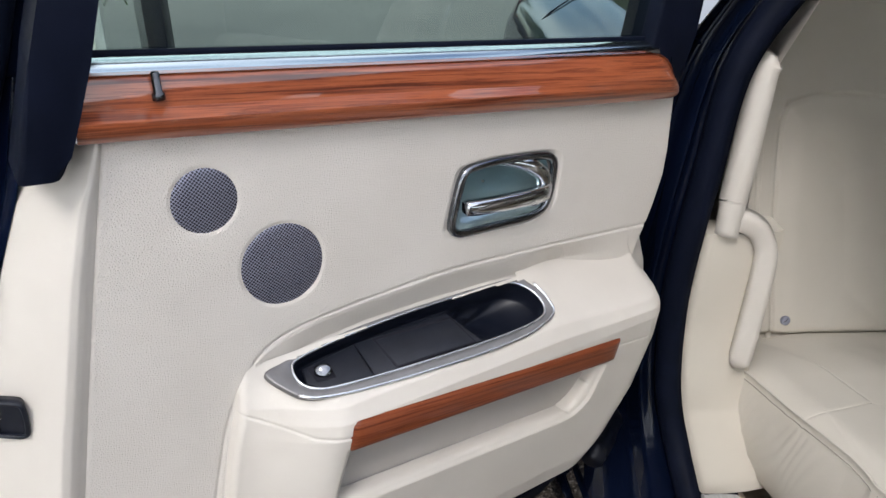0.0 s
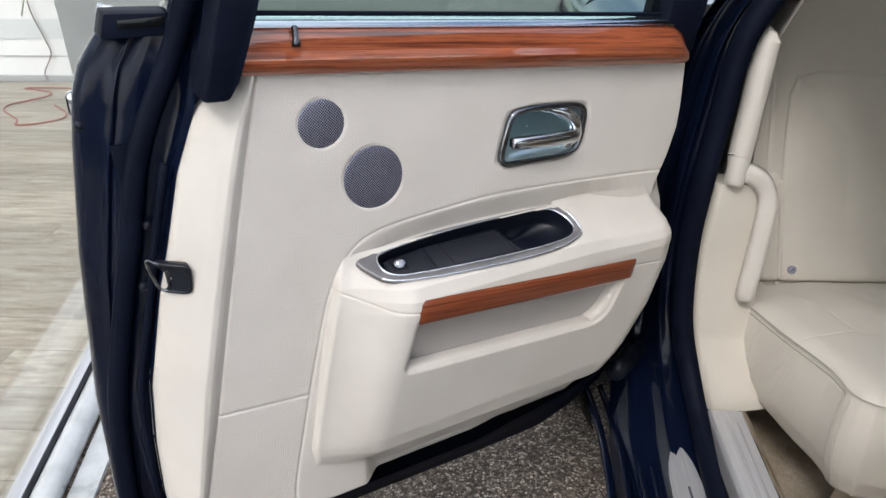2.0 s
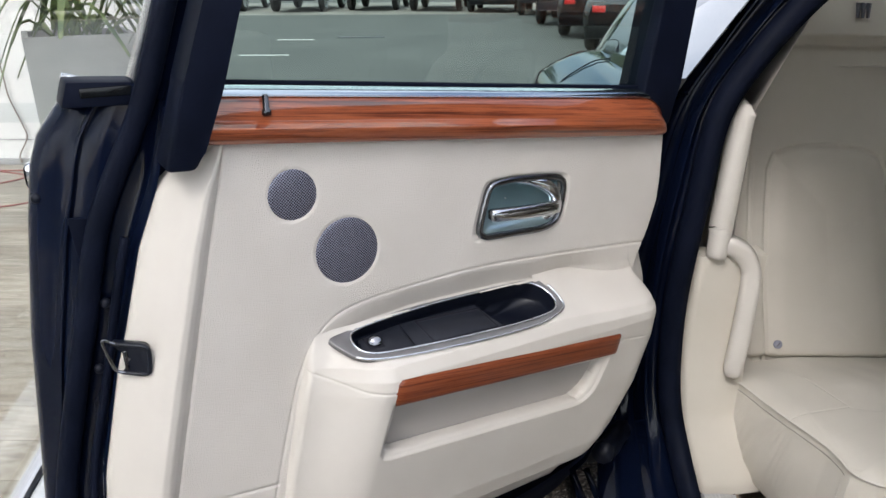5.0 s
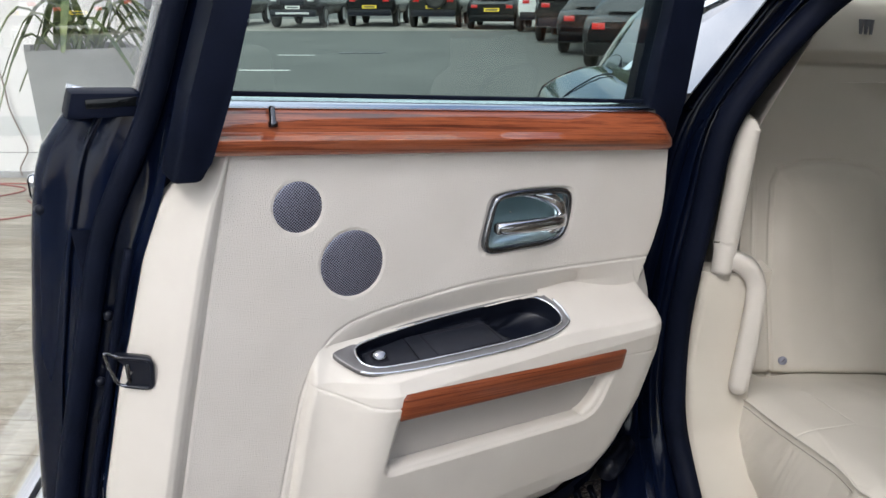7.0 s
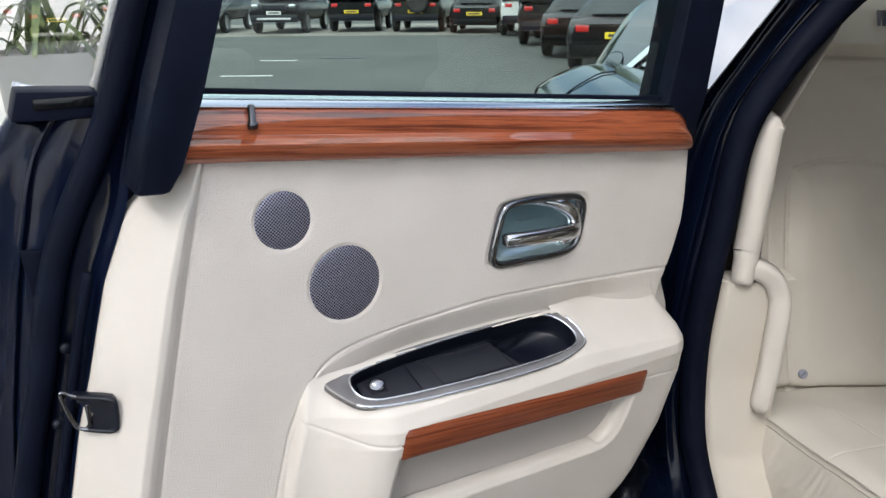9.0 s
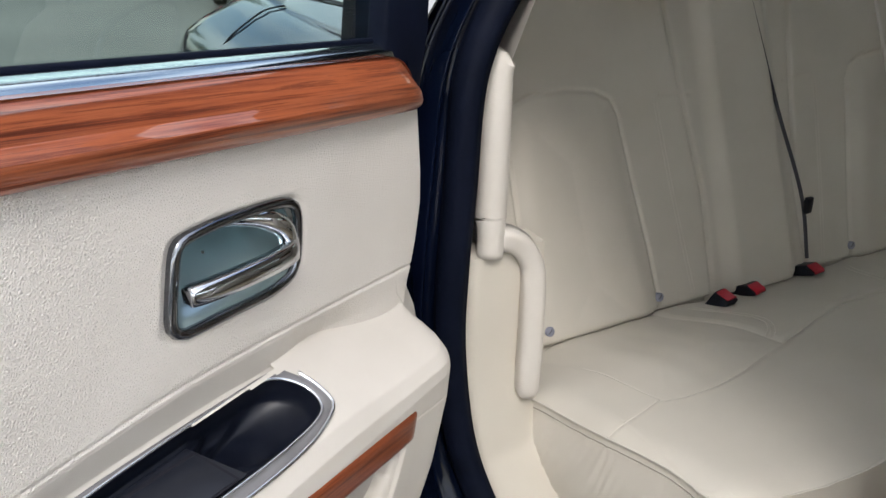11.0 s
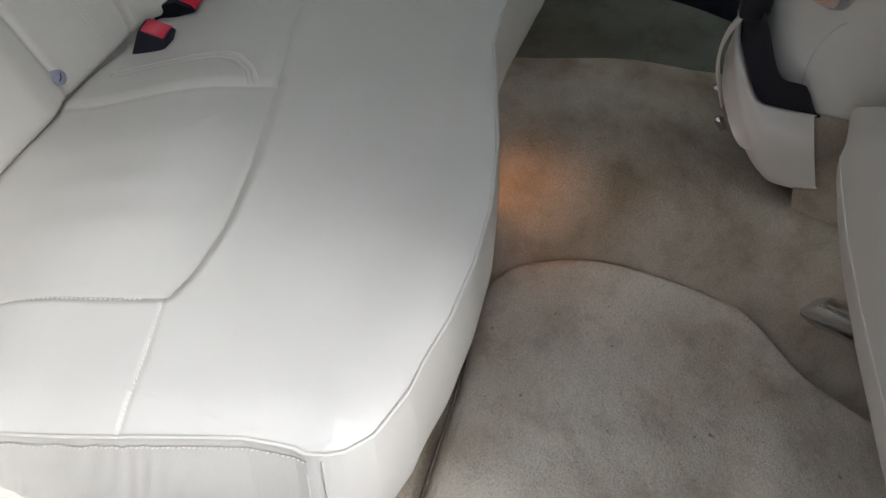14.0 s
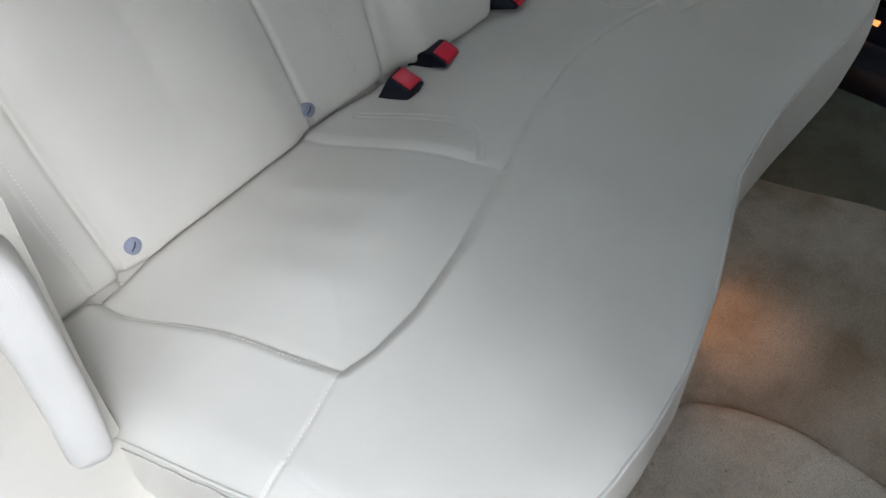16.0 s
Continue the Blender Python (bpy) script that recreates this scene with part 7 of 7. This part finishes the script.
DGREY = mat("dark_grey_paint", (0.008, 0.009, 0.010), 0.25, 0, 0.0, 0.14)
BLKPT = mat("black_car_paint", (0.003, 0.003, 0.004), 0.22, 0, 0.0, 0.14)
WHTPT = mat("white_car_paint", (0.65, 0.66, 0.66), 0.2, 0, 1.0)
OLIVE = mat("grey_green_paint", (0.02, 0.022, 0.02), 0.3, 0, 0.0, 0.14)
build_parked("suv_car", "black off-roader facing the car with silver bumper bar", -5.9, 30.0, 176, 4.7, 1.95, 1.85, True, BLKPT, True)
build_parked("jeep_car", "dark grey boxy off-roader seen from behind", -3.3, 30.6, -4, 4.3, 1.85, 1.85, True, DGREY)
build_parked("jeep_car", "grey-green off-roader with rear spare wheel", -0.9, 30.0, -6, 4.3, 1.85, 1.85, True, OLIVE, False, True)
build_parked("saloon_car", "dark hatchback seen from behind", 1.2, 28.8, -8, 4.2, 1.8, 1.45, False, DGREY)
build_parked("jeep_car", "white off-roader with rear spare wheel", 2.9, 27.0, -10, 4.2, 1.85, 1.85, True, WHTPT, False, True)
build_parked("suv_car", "dark grey sport utility car seen from behind", 3.3, 22.6, -14, 4.7, 1.95, 1.70, True, DGREY)
build_parked("saloon_car", "black saloon with red tail lamps", 3.55, 18.9, -16, 5.0, 1.95, 1.48, False, BLKPT)
build_parked("saloon_car", "dark grey fastback with yellow rear plate", 3.7, 15.6, -18, 4.9, 1.95, 1.40, False, DGREY)
build_parked("suv_car", "black sport utility car in the row", -9.0, 30.4, 178, 4.8, 1.95, 1.8, True, BLKPT, True)


# ---- trees beyond the car park ----
def build_tree(x, y, h, seed):
    tr = empty("tree", Matrix.Translation((x, y, 0)), "leafy green tree beyond the parked cars", "tree", "background trees")
    rnd = random.Random(seed)
    v, f = [], []
    def limb(a, b, r0, r1):
        a, b = Vector(a), Vector(b)
        d = (b - a).normalized()
        s = d.orthogonal().normalized()
        t = d.cross(s)
        n0 = len(v)
        for p, r in ((a, r0), (b, r1)):
            for k in range(7):
                q = 2 * math.pi * k / 7
                v.append(p + s * r * math.cos(q) + t * r * math.sin(q))
        for k in range(7):
            f.append((n0 + k, n0 + (k + 1) % 7, n0 + 7 + (k + 1) % 7, n0 + 7 + k))
    limb((0, 0, -0.1), (0.1, 0, h * 0.45), h * 0.03, h * 0.02)
    tips = []
    for k in range(9):
        a = k * 2.4
        b = (math.cos(a) * h * rnd.uniform(0.12, 0.28), math.sin(a) * h * rnd.uniform(0.12, 0.28), h * rnd.uniform(0.55, 0.9))
        limb((0.1, 0, h * rnd.uniform(0.25, 0.45)), b, h * 0.013, h * 0.004)
        tips.append(b)
    put("trunk", v, f, BARK, tr)
    v2, f2 = [], []
    for c in tips:
        for _ in range(190):
            r = h * 0.17 * rnd.random() ** 0.5
            a, e = rnd.uniform(0, 6.283), rnd.uniform(-1.4, 1.4)
            p = Vector(c) + Vector((math.cos(a) * math.cos(e), math.sin(a) * math.cos(e), 0.8 * math.sin(e))) * r
            s = h * 0.022
            q1 = Vector((rnd.uniform(-1, 1), rnd.uniform(-1, 1), rnd.uniform(-1, 1))).normalized() * s
            q2 = q1.orthogonal().normalized() * s * 0.7
            n0 = len(v2)
            v2 += [p - q1, p + q2, p + q1, p - q2]
            f2.append((n0, n0 + 1, n0 + 2, n0 + 3))
    put("crown", v2, f2, FOLIAGE, tr, smooth=False)


for i, (x, y, h) in enumerate(((-17, 44, 8), (-10, 47, 9), (-3, 46, 7.5), (5, 45, 8.5), (12, 42, 8), (-26, 40, 9), (20, 38, 9))):
    build_tree(x, y, h, 20 + i)


# ---- plank floor of the showroom, laid last ----
def build_planks():
    fl = box("plank_floor", (-12.0, -5.0, -0.03), (-0.9, 5.75, 0.002), GROUT, None, "", 0)
    tagged(fl, "wood-look plank tile floor in the showroom", "floor", "", "structure")
    rnd = random.Random(9)
    W, L = 0.2, 1.2
    bm = bmesh.new()
    bmesh.ops.create_cube(bm, size=1)
    for v in bm.verts:
        v.co = Vector((v.co.x * (L - 0.003), v.co.y * (W - 0.003), v.co.z * 0.008))
    me = bpy.data.meshes.new("plank")
    bm.to_mesh(me)
    bm.free()
    me.materials.append(PLANK)
    count = 0
    for r in range(24):
        y = 0.90 + W * (r + 0.5)
        edge = -1.086 - 0.187 * (y - 1.493) - 0.03
        x = edge - 0.02 - rnd.uniform(0, L)
        xs = [edge - L / 2 - 0.06 + 0 * x]
        start = edge - 0.08 - (r * 0.43 % 1.0) * L
        for k in range(4):
            cx = start - L / 2 - k * L + L * 0
            if count >= 290:
                break
            ob = new("plank", me)
            ob.location = (cx, y, 0.004)
            ob.parent = fl
            count += 1
        # the cut piece next to the glass
        gap = edge + 0.05 - start
        if gap > 0.02:
            ob = new("plank", me)
            ob.location, ob.scale = (start + gap / 2, y, 0.004), (gap / L, 1, 1)
            ob.parent = fl
    # the rest of the floor, past the counted planks
    v, f = [], []
    for r in range(-30, 24):
        y = 0.90 + W * (r + 0.5)
        edge = -1.086 - 0.187 * (y - 1.493) - (0.11 if r >= 0 else 0)
        first = edge - (r * 0.43 % 1.0) * L + 0.03 - (4 * L if r >= 0 else 0)
        x1 = first if r >= 0 else edge
        while x1 > -11.9:
            x0 = max(-11.95, (x1 if r >= 0 or x1 < edge else first) - L)
            n0 = len(v)
            v += [(x0 + 0.003, y - W / 2 + 0.0015, 0.008), (x1, y - W / 2 + 0.0015, 0.008), (x1, y + W / 2 - 0.0015, 0.008), (x0 + 0.003, y + W / 2 - 0.0015, 0.008)]
            f.append((n0, n0 + 1, n0 + 2, n0 + 3))
            x1 = x0
    rest = put("plank_rest", v, f, PLANK, fl, smooth=False)
    tagged(rest, kind="stuff")


build_planks()
